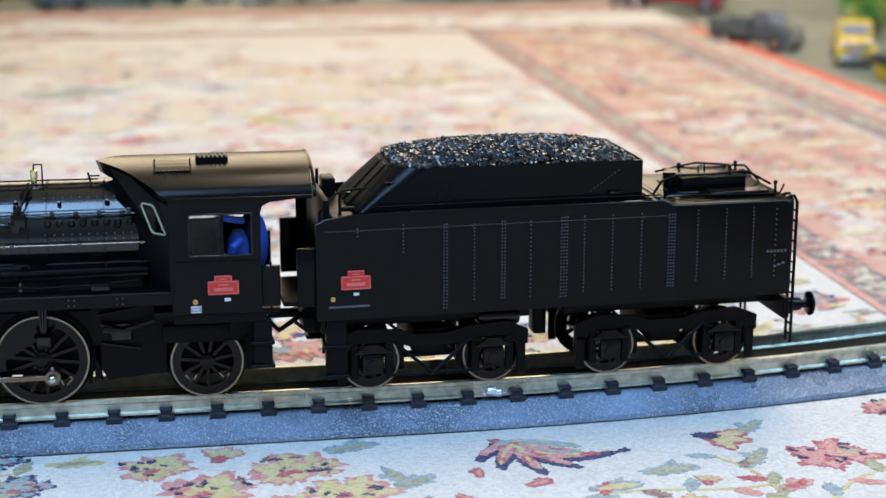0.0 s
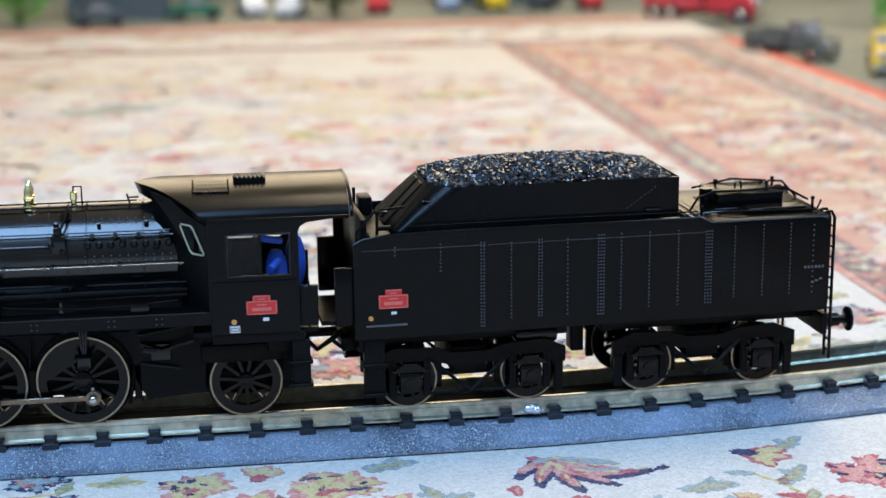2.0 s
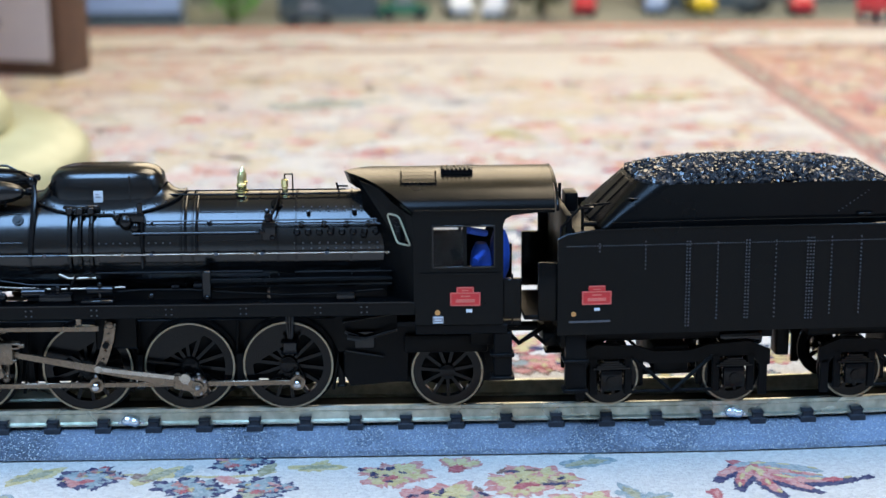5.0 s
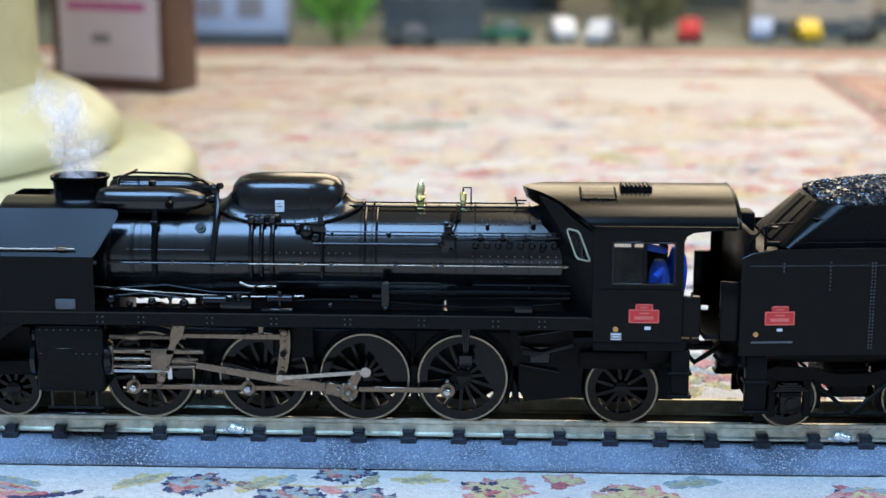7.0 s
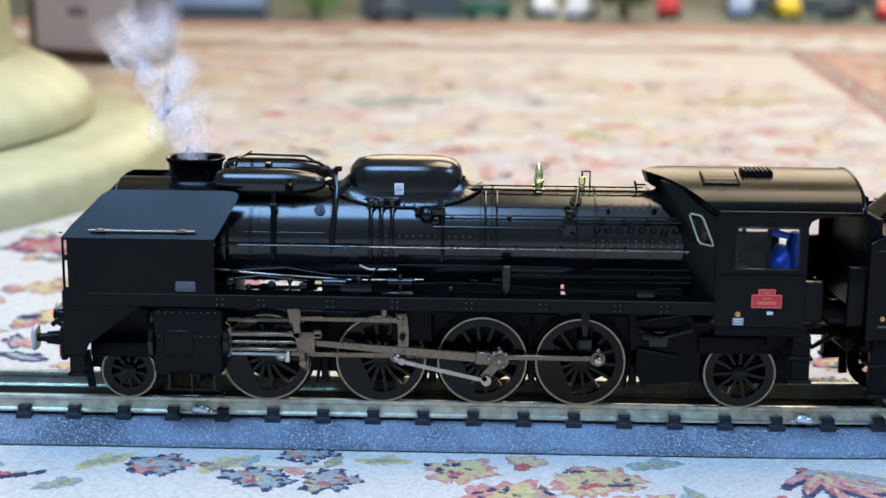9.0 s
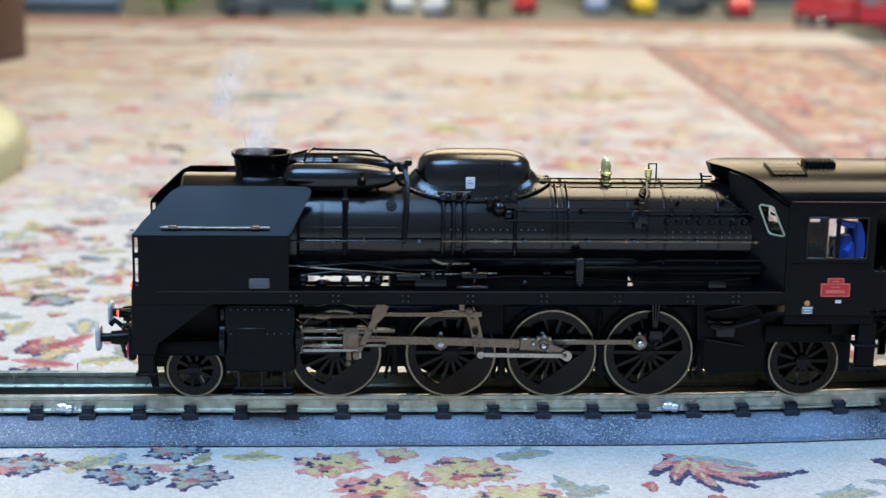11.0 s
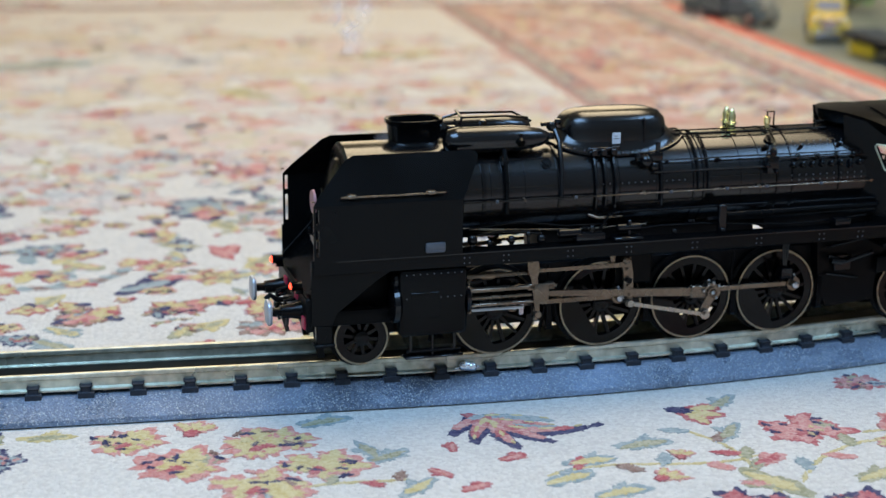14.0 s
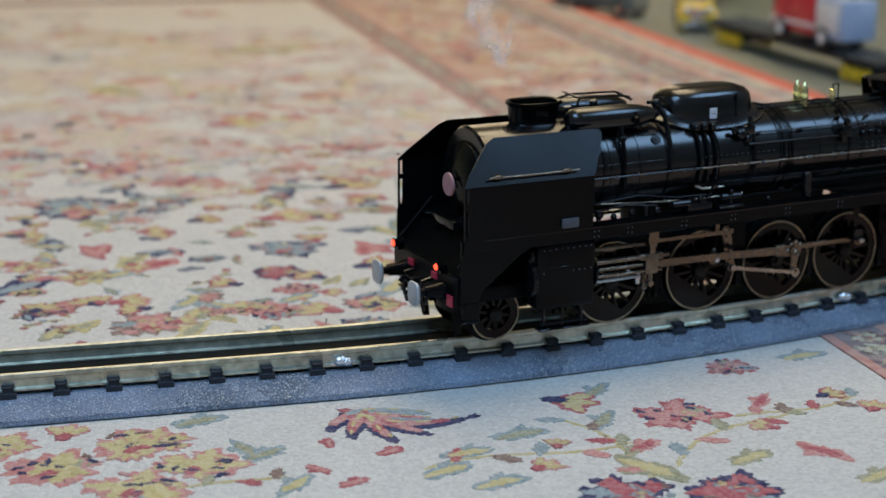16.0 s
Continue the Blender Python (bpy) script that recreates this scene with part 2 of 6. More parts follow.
# ---- mesh tools: shapes are given in units of 'unit' metres ----
class Shape:
    def __init__(self, unit=0.001):
        self.bm, self.u = bmesh.new(), unit

    def _v(self, p):
        return self.bm.verts.new((p[0] * self.u, p[1] * self.u, p[2] * self.u))

    def box(self, x0, x1, y0, y1, z0, z1, bevel=0.0, segments=2):
        made = bmesh.ops.create_cube(self.bm, size=1)["verts"]
        for v in made:
            v.co = Vector(((x0 if v.co.x < 0 else x1) * self.u, (y0 if v.co.y < 0 else y1) * self.u, (z0 if v.co.z < 0 else z1) * self.u))
        if bevel:
            edges = list({e for v in made for e in v.link_edges})
            bmesh.ops.bevel(self.bm, geom=edges, offset=bevel * self.u, segments=segments, affect="EDGES", profile=0.5)
        return self

    def loft(self, rings, cap=True, closed=True):
        """Faces between rings of as many points each."""
        rows = [[self._v(p) for p in ring] for ring in rings]
        n = len(rows[0])
        for a, b in zip(rows, rows[1:]):
            for i in range(n if closed else n - 1):
                j = (i + 1) % n
                self.bm.faces.new((a[i], a[j], b[j], b[i]))
        if cap:
            self.bm.faces.new(rows[0][::-1])
            self.bm.faces.new(rows[-1])
        return self

    def lathe(self, profile, at, axis="x", seg=24, cap=True):
        """profile: (place along the axis, radius) pairs; at: a point of the axis."""
        rings = []
        for h, r in profile:
            ring = []
            for i in range(seg):
                a = 2 * math.pi * i / seg
                c, s = r * math.cos(a), r * math.sin(a)
                d = {"x": (h, c, s), "y": (c, h, s), "z": (c, s, h)}[axis]
                ring.append((at[0] + d[0], at[1] + d[1], at[2] + d[2]))
            rings.append(ring)
        return self.loft(rings, cap)

    def rod(self, p, q, r, seg=8):
        p, q = Vector(p), Vector(q)
        d = (q - p).normalized()
        a = d.orthogonal().normalized()
        b = d.cross(a)
        ring = lambda o: [o + a * (r * math.cos(2 * math.pi * i / seg)) + b * (r * math.sin(2 * math.pi * i / seg)) for i in range(seg)]
        return self.loft([ring(p), ring(q)])

    def pipe(self, points, r, seg=6):
        pts = [Vector(p) for p in points]
        rings, up = [], None
        for i, p in enumerate(pts):
            d = ((pts[min(i + 1, len(pts) - 1)] - p).normalized() + (p - pts[max(i - 1, 0)]).normalized()).normalized()
            up = (up - d * up.dot(d)).normalized() if up is not None else d.orthogonal().normalized()
            b = d.cross(up)
            rings.append([p + up * (r * math.cos(2 * math.pi * k / seg)) + b * (r * math.sin(2 * math.pi * k / seg)) for k in range(seg)])
        return self.loft(rings)

    def prism(self, outline, y0, y1, axis="y"):
        """An outline of (x, z) pairs pushed from y0 to y1 (axis z: of (x, y) pairs)."""
        f = (lambda p, h: (p[0], h, p[1])) if axis == "y" else (lambda p, h: (p[0], p[1], h)) if axis == "z" else (lambda p, h: (h, p[0], p[1]))
        return self.loft([[f(p, y0) for p in outline], [f(p, y1) for p in outline]])

    def ball(self, c, r, seg=10, squash=(1, 1, 1)):
        rings = []
        n = max(4, seg // 2)
        for i in range(1, n):
            a = math.pi * i / n
            rings.append([(c[0] + r * squash[0] * math.sin(a) * math.cos(2 * math.pi * k / seg), c[1] + r * squash[1] * math.sin(a) * math.sin(2 * math.pi * k / seg),
                           c[2] - r * squash[2] * math.cos(a)) for k in range(seg)])
        return self.loft(rings)


def part(name, shape, mat, parent=None, label="", smooth=40):
    """Links a shape as one mesh object under a thing or a part."""
    bm = shape.bm if isinstance(shape, Shape) else shape
    bmesh.ops.recalc_face_normals(bm, faces=bm.faces)
    for f in bm.faces:
        f.smooth = smooth > 0
    if smooth:
        lim = radians(smooth)
        for e in bm.edges:
            e.smooth = len(e.link_faces) == 2 and e.calc_face_angle(0) < lim
    me = bpy.data.meshes.new(name)
    bm.to_mesh(me)
    bm.free()
    for m in (mat if isinstance(mat, (list, tuple)) else [mat]):
        me.materials.append(m)
    ob = new(name, me)
    ob.parent = parent
    if label:
        tagged(ob, label)
    return ob


def thing(name, label, category, group="", kind=""):
    return tagged(new(name), label, category, group, kind)


# ---- the room ----
def structure(name, shape, mat, label):
    return tagged(part(name, shape, mat), label, kind="structure")


structure("floor", Shape(1).box(-2.5, 2.7, -2.3, 3.6, -0.12, -0.006), FLOOR, "grey stone floor with faint lighter patches")
structure("ceiling", Shape(1).box(-2.5, 2.7, -2.3, 3.6, 2.5, 2.6), CEILING, "plain cream painted ceiling")
structure("wall_north", Shape(1).prism([(-2.6, -0.12), (2.8, -0.12), (2.8, 2.6), (-2.6, 2.6), (-2.6, 1.3), (-0.8, 1.3), (-0.8, 2.15), (1.5, 2.15), (1.5, 0.55), (-0.8, 0.55), (-0.8, 1.29), (-2.6, 1.29)], 3.6, 3.7), PLASTER, "plain buff plaster wall")
structure("wall_south", Shape(1).box(-2.6, 2.8, -2.4, -2.3, -0.12, 2.6), PLASTER, "plain buff plaster wall")
structure("wall_west", Shape(1).box(-2.6, -2.5, -2.3, 3.6, -0.12, 2.6), PLASTER, "plain buff plaster wall")
structure("wall_east", Shape(1).box(2.7, 2.8, -2.3, 3.6, -0.12, 2.6), PLASTER, "plain buff plaster wall")

# An added, unseen window that goes with the warm backlight.
window = tagged(new("unseen_window_1"), "unseen window with a pale frame, added to the far wall", kind="structure")
for a in ((-0.8, -0.74, 0.55, 2.15), (1.44, 1.5, 0.55, 2.15), (-0.74, 1.44, 0.55, 0.61), (-0.74, 1.44, 2.09, 2.15)):
    part("window_frame", Shape(1).box(a[0], a[1], 3.61, 3.67, a[2], a[3], 0.004), TOYWHITE, window)
part("pane", Shape(1).box(-0.74, 1.44, 3.635, 3.645, 0.61, 2.09), PAPER, window, "pale blind of the added window")

# ---- the carpet ----
carpet = thing("carpet", "cream oriental wool carpet with faded red, gold and navy flowers", "carpet")
part("field", Shape(1).box(-1.6, 0.25, -1.4, 1.50, -0.006, 0.0, 0.001), CREAM, carpet)
STRIPES_X = [(0.25, 0.256, FADEDRED), (0.256, 0.284, GUARD), (0.284, 0.290, FADEDRED), (0.290, 0.470, TERRA), (0.470, 0.476, FADEDSLATE), (0.476, 0.515, GUARD), (0.515, 0.522, FADEDRED),
             (0.522, 0.562, PINK), (0.562, 0.582, EDGE)]
for a, b, m in STRIPES_X:
    part("border_stripe", Shape(1).box(a, b, -1.4, 1.50, -0.006, 0.0004), m, carpet)
for a, b, m in STRIPES_X:
    y = 1.50 + (a - 0.25) * 0.95
    part("border_stripe", Shape(1).box(-1.6, 0.582, y, 1.50 + (b - 0.25) * 0.95, -0.006, 0.0004), CREAM if m is TERRA else m, carpet)

WOOLS = [NAVY, MADDER, GOLD, OLIVE, SAGE, ROSE, BROWN, CREAM]
knots = random.Random(7)
LAYERS = [0]


def blotch(bm, cx, cy, radius, z, slot, step=0.0022):
    """A tufted patch round (cx, cy): radius(angle) in metres, its rim stepped by the knots of the weave."""
    rim = []
    n = 52
    LAYERS[0] = (LAYERS[0] + 1) % 20
    z = z * 0.3 + LAYERS[0] * 0.000004
    for i in range(n):
        a = 2 * math.pi * i / n
        r = max(0.0004, radius(a) * knots.uniform(0.86, 1.1)) + knots.uniform(-0.5, 0.5) * step
        rim.append((cx + r * math.cos(a), cy + r * math.sin(a)))
    top = [bm.verts.new((x, y, z)) for x, y in rim]
    low = [bm.verts.new((x, y, 0.0)) for x, y in rim]
    f = bm.faces.new(top)
    f.material_index = slot
    for i in range(n):
        g = bm.faces.new((low[i], low[(i + 1) % n], top[(i + 1) % n], top[i]))
        g.material_index = slot


def ellipse(l, w, turn, bulge=0.0, waves=0):
    return lambda a: l * w / math.hypot(w * math.cos(a - turn), l * math.sin(a - turn)) * (1 + bulge * math.cos(waves * a + 1))


STREWN = ([], [], [])


def strew(bm, x, y, z, base=0):
    """Adds a small ornament to the carpet's one scattered layer."""
    verts, faces, slots = STREWN
    k0 = len(verts)
    bm.verts.index_update()
    verts.extend((v.co.x + x, v.co.y + y, v.co.z + z) for v in bm.verts)
    for f in bm.faces:
        faces.append([k0 + v.index for v in f.verts])
        slots.append(base + f.material_index)
    bm.free()


def motif(kind, x, y, size, turn=0.0, look_=0, loose=None):
    """One tufted ornament of the carpet; loose: the height at which it joins the scattered layer."""
    bm = bmesh.new()
    N, M, G, O, S, R, B, C = range(8)
    if kind == "flower":
        rim, fill, heart = [(R, G, N), (N, S, R), (R, G, B), (M, R, N), (B, R, G), (N, M, S)][look_ % 6]
        n = knots.choice((5, 6, 7))
        for i in range(n):
            a = turn + (i + knots.uniform(-0.3, 0.3)) * 2 * math.pi / n
            k, d = knots.uniform(0.65, 1.15), size * knots.uniform(0.42, 0.66)
            px, py = d * math.cos(a), d * math.sin(a) * 0.8
            blotch(bm, px, py, ellipse(size * 0.50 * k, size * 0.40 * k, a, 0.22, 5), 0.0006, rim)
            blotch(bm, px, py, ellipse(size * 0.36 * k, size * 0.26 * k, a, 0.22, 4), 0.0009, fill if knots.random() < 0.75 else knots.choice((R, S, O)))
        blotch(bm, 0, 0, ellipse(size * 0.44, size * 0.34, turn, 0.2, 5), 0.0012, fill)
        for i in range(7):
            a, d = knots.uniform(0, 6.3), size * knots.uniform(0.35, 0.95)
            blotch(bm, d * math.cos(a), d * math.sin(a) * 0.8, ellipse(size * 0.14, size * 0.06, knots.uniform(0, 3), 0.2, 3), 0.0013, knots.choice((rim, B, N, heart)))
        for i in range(8):
            a, d = knots.uniform(0, 6.3), size * knots.uniform(0.12, 0.62)
            blotch(bm, d * math.cos(a), d * math.sin(a) * 0.8, ellipse(size * 0.10, size * 0.045, knots.uniform(0, 3)), 0.0015, heart if i % 3 else G)
        blotch(bm, -size * 0.1, -size * 0.25, ellipse(size * 0.22, size * 0.14, turn, 0.2, 3), 0.0014, M if heart != M else C)
    elif kind == "tulip":
        for i, a in enumerate((-0.7, 0.0, 0.7)):
            blotch(bm, size * 0.4 * math.cos(turn + a), size * 0.4 * math.sin(turn + a), ellipse(size * 0.5, size * 0.27, turn + a, 0.12, 5), 0.0007 + i * 0.0001, [R, M, B][look_ % 3])
            blotch(bm, size * 0.45 * math.cos(turn + a), size * 0.45 * math.sin(turn + a), ellipse(size * 0.36, size * 0.15, turn + a, 0.12, 5), 0.0011 + i * 0.0001, [G, G, R][look_ % 3])
        blotch(bm, -size * 0.1 * math.cos(turn), -size * 0.1 * math.sin(turn), ellipse(size * 0.3, size * 0.2, turn), 0.0015, [M, N, G][look_ % 3])
    elif kind == "leaf":
        rim, fill = [(S, O), (S, G), (O, G), (R, M), (M, R), (N, S), (G, O)][look_ % 7]
        blotch(bm, 0, 0, ellipse(size, size * 0.36, turn, 0.14, 6), 0.0006, rim)
        blotch(bm, 0, 0, ellipse(size * 0.75, size * 0.2, turn, 0.14, 5), 0.0009, fill)
        blotch(bm, size * 0.3 * math.cos(turn + 1.2), size * 0.3 * math.sin(turn + 1.2), ellipse(size * 0.45, size * 0.2, turn + 0.9, 0.1, 5), 0.0007, rim)
    elif kind == "sickle":
        # a long curled leaf: a bowed tail and a spread of fingers, each a stroke of short tufted patches
        strokes = [((-0.62, 0.22), (0.0, -0.75), (1.0, 0.05), 0.15, 0.05), ((-0.5, 0.3), (-0.85, 0.2), (-1.0, -0.35), 0.12, 0.06), ((-0.5, 0.2), (-0.7, -0.2), (-0.72, -0.7), 0.13, 0.06),
                   ((-0.45, 0.15), (-0.4, -0.5), (-0.2, -0.95), 0.13, 0.06), ((-0.3, 0.0), (-0.05, -0.5), (0.28, -0.75), 0.12, 0.05), ((-0.6, 0.35), (-0.2, 0.5), (0.3, 0.3), 0.10, 0.05), ((-0.4, 0.2), (0.0, 0.1), (0.38, -0.05), 0.09, 0.04)]
        c, s = math.cos(turn), math.sin(turn)
        for k, (p0, p1, p2, w0, w1) in enumerate(strokes):
            n = 9 if k == 0 else 6
            for i in range(n):
                u = i / (n - 1)
                px, py = (size * (1, 0.75)[a] * ((1 - u) ** 2 * p0[a] + 2 * u * (1 - u) * p1[a] + u * u * p2[a]) for a in (0, 1))
                along = math.atan2((1 - u) * (p1[1] - p0[1]) + u * (p2[1] - p1[1]), (1 - u) * (p1[0] - p0[0]) + u * (p2[0] - p1[0])) + turn
                w = size * 1.35 * (w0 * (1 - u) + w1 * u)
                q = (px * c - py * s, px * s + py * c)
                tip = N if k < 5 else S
                blotch(bm, q[0], q[1] - w * 0.75, ellipse(w * 1.8, w * 1.0, along, 0.12, 5), 0.0005 + i * 0.00002, tip, 0.0014)
                if u < 0.85:
                    blotch(bm, q[0], q[1] + w * 0.15, ellipse(w * 1.6, w * 0.72, along, 0.12, 5), 0.0011 + i * 0.00002, S if k == 5 else (M if (i + k) % 3 == 0 else R), 0.0012)
                if i % 2 and k in (0, 2, 3, 5, 6):
                    blotch(bm, q[0], q[1] + w * 0.45, ellipse(w * 0.9, w * 0.25, along, 0.1, 4), 0.0018, G, 0.0008)
    elif kind == "ring":
        for i in range(26):
            a = turn + i * 4.6 / 26
            q = (size * math.cos(a), size * 0.8 * math.sin(a))
            blotch(bm, *q, ellipse(size * 0.12, size * 0.07, a + 1.2, 0.1, 4), 0.0006 + (i % 2) * 0.0002, [S, R, N][look_ % 3] if i % 2 else B)
        for i in range(7):
            a = i * 0.9
            blotch(bm, size * 0.5 * math.cos(a), size * 0.4 * math.sin(a), ellipse(size * 0.2, size * 0.1, a), 0.0007, [R, G, S, M][i % 4])
    else:  # vine
        for i in range(10):
            u = i / 9
            q = (size * (2 * u - 1), size * 0.18 * math.sin(4 * u + look_))
            c, s = math.cos(turn), math.sin(turn)
            blotch(bm, q[0] * c - q[1] * s, q[0] * s + q[1] * c, ellipse(size * 0.16, 0.0010, turn + 0.5 * math.cos(4 * u + look_)), 0.0004, G)
            if i % 2:
                e = turn + (1.0 if i % 4 == 1 else -1.0)
                blotch(bm, q[0] * c - q[1] * s + size * 0.14 * math.cos(e), q[0] * s + q[1] * c + size * 0.14 * math.sin(e), ellipse(size * 0.17, size * 0.06 + 0.0008, e, 0.1, 4), 0.0008, [O, S, M, R, B][(i + look_) % 5])
    if loose is not None:
        strew(bm, x, y, loose)
        return None
    me = bpy.data.meshes.new(kind + "_motif")
    bm.to_mesh(me)
    bm.free()
    for m in WOOLS:
        me.materials.append(m)
    ob = new({"leaf": "leaf_motif", "flower": "flower_motif", "tulip": "bud_motif", "sickle": "curled_leaf_motif", "ring": "medallion_motif", "vine": "vine_motif"}[kind], me)
    ob.parent, ob.location = carpet, (x, y, 0)
    return ob


def put(kind, rows):
    for x, y, size, turn, kind_look in rows:
        motif(kind, x, y, size * (1.3 if kind == "flower" and y < 0 and kind_look == 0 else 1), turn, kind_look)


# ornaments before the track
put("sickle", [(0.018, -0.043, 0.031, -0.15, 0), (-0.362, -0.043, 0.030, -0.15, 0)])
put("flower", [(-0.093, -0.046, 0.016, 0.2, 0), (-0.074, -0.075, 0.016, 0.9, 0), (-0.131, -0.065, 0.016, 0.4, 0), (-0.100, -0.092, 0.017, 0.1, 0), (-0.152, -0.037, 0.013, 0.7, 0),
               (-0.282, -0.036, 0.015, 0.3, 1), (-0.238, -0.049, 0.015, 0.8, 1), (-0.208, -0.051, 0.015, 0.1, 1), (-0.221, -0.020, 0.014, 0.1, 1),
               (0.137, -0.067, 0.019, 0.4, 3), (0.185, -0.013, 0.013, 0.6, 3), (0.086, -0.143, 0.020, 0.4, 5), (0.126, -0.150, 0.020, 0.9, 5)])
put("tulip", [(-0.125, -0.030, 0.015, 1.3, 0), (-0.100, -0.055, 0.011, 4.4, 0), (0.092, -0.038, 0.020, -0.5, 1), (0.074, -0.089, 0.009, 1.2, 0), (0.060, -0.110, 0.012, 0.6, 0),
              (0.212, -0.059, 0.012, 0.2, 1), (0.225, -0.080, 0.012, 1.0, 0), (0.170, -0.090, 0.011, 2.4, 0)])
put("leaf", [(-0.053, -0.062, 0.011, 1.9, 0), (-0.046, -0.070, 0.012, 0.5, 0), (-0.039, -0.104, 0.012, 0.8, 1), (0.023, -0.104, 0.014, 0.4, 1), (0.036, -0.088, 0.013, 0.2, 1),
             (0.063, -0.073, 0.015, 0.2, 0), (0.040, -0.121, 0.014, 0.3, 1), (0.103, -0.066, 0.012, 1.0, 0), (0.109, -0.098, 0.011, 0.5, 3), (0.103, -0.121, 0.018, 2.2, 2),
             ])
put("leaf", [(0.005, -0.079, 0.008, 0.4, 4), (-0.027, -0.091, 0.007, 2.3, 4), (-0.016, -0.107, 0.008, 0.4, 4), (-0.018, -0.064, 0.006, 1.5, 4), (-0.307, -0.033, 0.014, 0.6, 6),
             (-0.254, -0.034, 0.014, 0.7, 6), (-0.186, -0.027, 0.012, 0.1, 6), (-0.068, -0.026, 0.014, 0.3, 0), (0.227, -0.006, 0.014, 0.2, 1), (0.180, -0.060, 0.010, 0.9, 3),
             (0.148, -0.120, 0.013, 0.4, 2), (0.180, -0.121, 0.014, 2.2, 3), (0.190, -0.150, 0.013, 0.4, 2), (-0.320, -0.060, 0.012, 0.5, 0), (0.112, -0.030, 0.012, 0.8, 0)])
put("vine", [(-0.075, -0.100, 0.03, 0.3, 0), (0.060, -0.096, 0.04, 0.2, 1), (0.095, -0.095, 0.035, 1.9, 2), (0.150, -0.095, 0.04, 0.6, 0), (-0.250, -0.035, 0.04, 0.2, 1), (0.195, -0.070, 0.03, 0.3, 2)])
# ornaments behind the track
put("flower", [(-0.076, 0.117, 0.021, 0.3, 4), (-0.022, 0.135, 0.016, 0.8, 0), (-0.131, 0.245, 0.018, 0.1, 2), (-0.104, 0.214, 0.016, 0.7, 2), (0.015, 0.249, 0.024, 0.4, 1),
               (-0.062, 0.491, 0.034, 0.2, 3), (-0.023, 0.445, 0.024, 0.9, 3), (-0.100, 0.380, 0.034, 0.4, 1), (-0.261, 0.393, 0.036, 0.5, 1), (-0.435, 0.365, 0.034, 0.2, 5),
               (-0.398, 0.260, 0.022, 0.3, 2), (-0.283, 0.540, 0.035, 0.1, 4), (-0.164, 0.744, 0.03, 0.6, 3), (0.113, 0.535, 0.024, 0.6, 3), (0.128, 0.764, 0.026, 0.2, 4)])
put("tulip", [(-0.088, 0.160, 0.018, 0.2, 0), (-0.124, 0.158, 0.016, 0.1, 2), (0.017, 0.120, 0.020, 2.6, 0), (0.042, 0.124, 0.018, 0.6, 1), (0.055, 0.201, 0.022, 0.3, 1),
              (0.022, 0.184, 0.016, 2.4, 1), (0.022, 0.325, 0.028, 0.2, 0), (-0.028, 0.329, 0.018, 0.3, 1), (0.031, 0.647, 0.040, 0.2, 0), (0.078, 0.404, 0.03, 0.4, 1),
              (0.081, 0.662, 0.03, 0.2, 2), (-0.062, 0.308, 0.016, 0.3, 0), (-0.398, 0.191, 0.024, 0.2, 1), (-0.227, 0.201, 0.018, 0.3, 1), (-0.161, 0.142, 0.018, 2.4, 1)])
put("leaf", [(0.002, 0.822, 0.07, 0.1, 6), (-0.065, 0.229, 0.02, 0.5, 3), (-0.141, 0.200, 0.024, 0.6, 5), (-0.076, 0.779, 0.05, 0.2, 4), (-0.042, 0.592, 0.05, 0.1, 0),
             (0.060, 0.155, 0.018, 1.0, 1), (-0.249, 0.150, 0.022, 0.4, 6), (-0.324, 0.942, 0.06, 0.2, 3), (-0.017, 0.847, 0.07, 0.1, 6), (0.107, 1.055, 0.07, 0.1, 6), (-0.240, 1.026, 0.06, 0.3, 0)])
put("ring", [(-0.205, 0.245, 0.052, 1.6, 0)])
# large worn ornaments over the border and far field, where they also paint shade
FADED_SHADE_WOOLS = [FADEDROSE, FADEDMAUVE, FADEDOLIVE, FADEDRED, FADEDSLATE, TAN]


def worn_shade_ornament(x, y, size, slots, z=0.0):
    """A broad faded flower or leaf spray, rim rubbed away; also tones the field's shade."""
    bm = bmesh.new()
    first, turn = knots.choice(slots), knots.uniform(0, 6.3)
    for i in range(7):
        a, d = turn + i * 0.9, size * knots.uniform(0.25, 0.8) * (i > 0)
        blotch(bm, d * math.cos(a) * 1.15, d * math.sin(a) * 0.8, ellipse(size * knots.uniform(0.25, 0.5), size * knots.uniform(0.12, 0.3), knots.uniform(0, 3), 0.25, 5), 0.0010, first if i < 4 else knots.choice(slots), 0.004)
    strew(bm, x, y, z, len(WOOLS))


# the rest of the field, strewn up to the slanted edge of painted shade
for i in range(1180):
    x, y = knots.uniform(-1.1, 0.24), knots.uniform(0.10, 1.48) if i < 440 else knots.uniform(-0.8, -0.13)
    if i >= 500:
        x, y = (knots.uniform(-0.55, 0.24), knots.uniform(0.09, 0.8)) if i < 860 else (knots.uniform(-0.36, 0.24), knots.uniform(0.075, 0.55))
    if y > 1.30 - 0.45 * x:
        continue
    if y > 0.42 and knots.random() < 0.7:
        worn_shade_ornament(x, y, knots.uniform(0.012, 0.024), (0, 0, 1, 2, 3, 4))
        continue
    motif(knots.choice(["flower", "tulip", "tulip", "leaf", "leaf", "leaf", "vine"]), x, y, knots.uniform(0.008, 0.017) * (1.3 if y > 0.5 else 1), knots.uniform(0, 6.3), knots.choice((2, 4, 1, 8, 2)) if y > 0.45 else knots.randrange(7), 0.0)
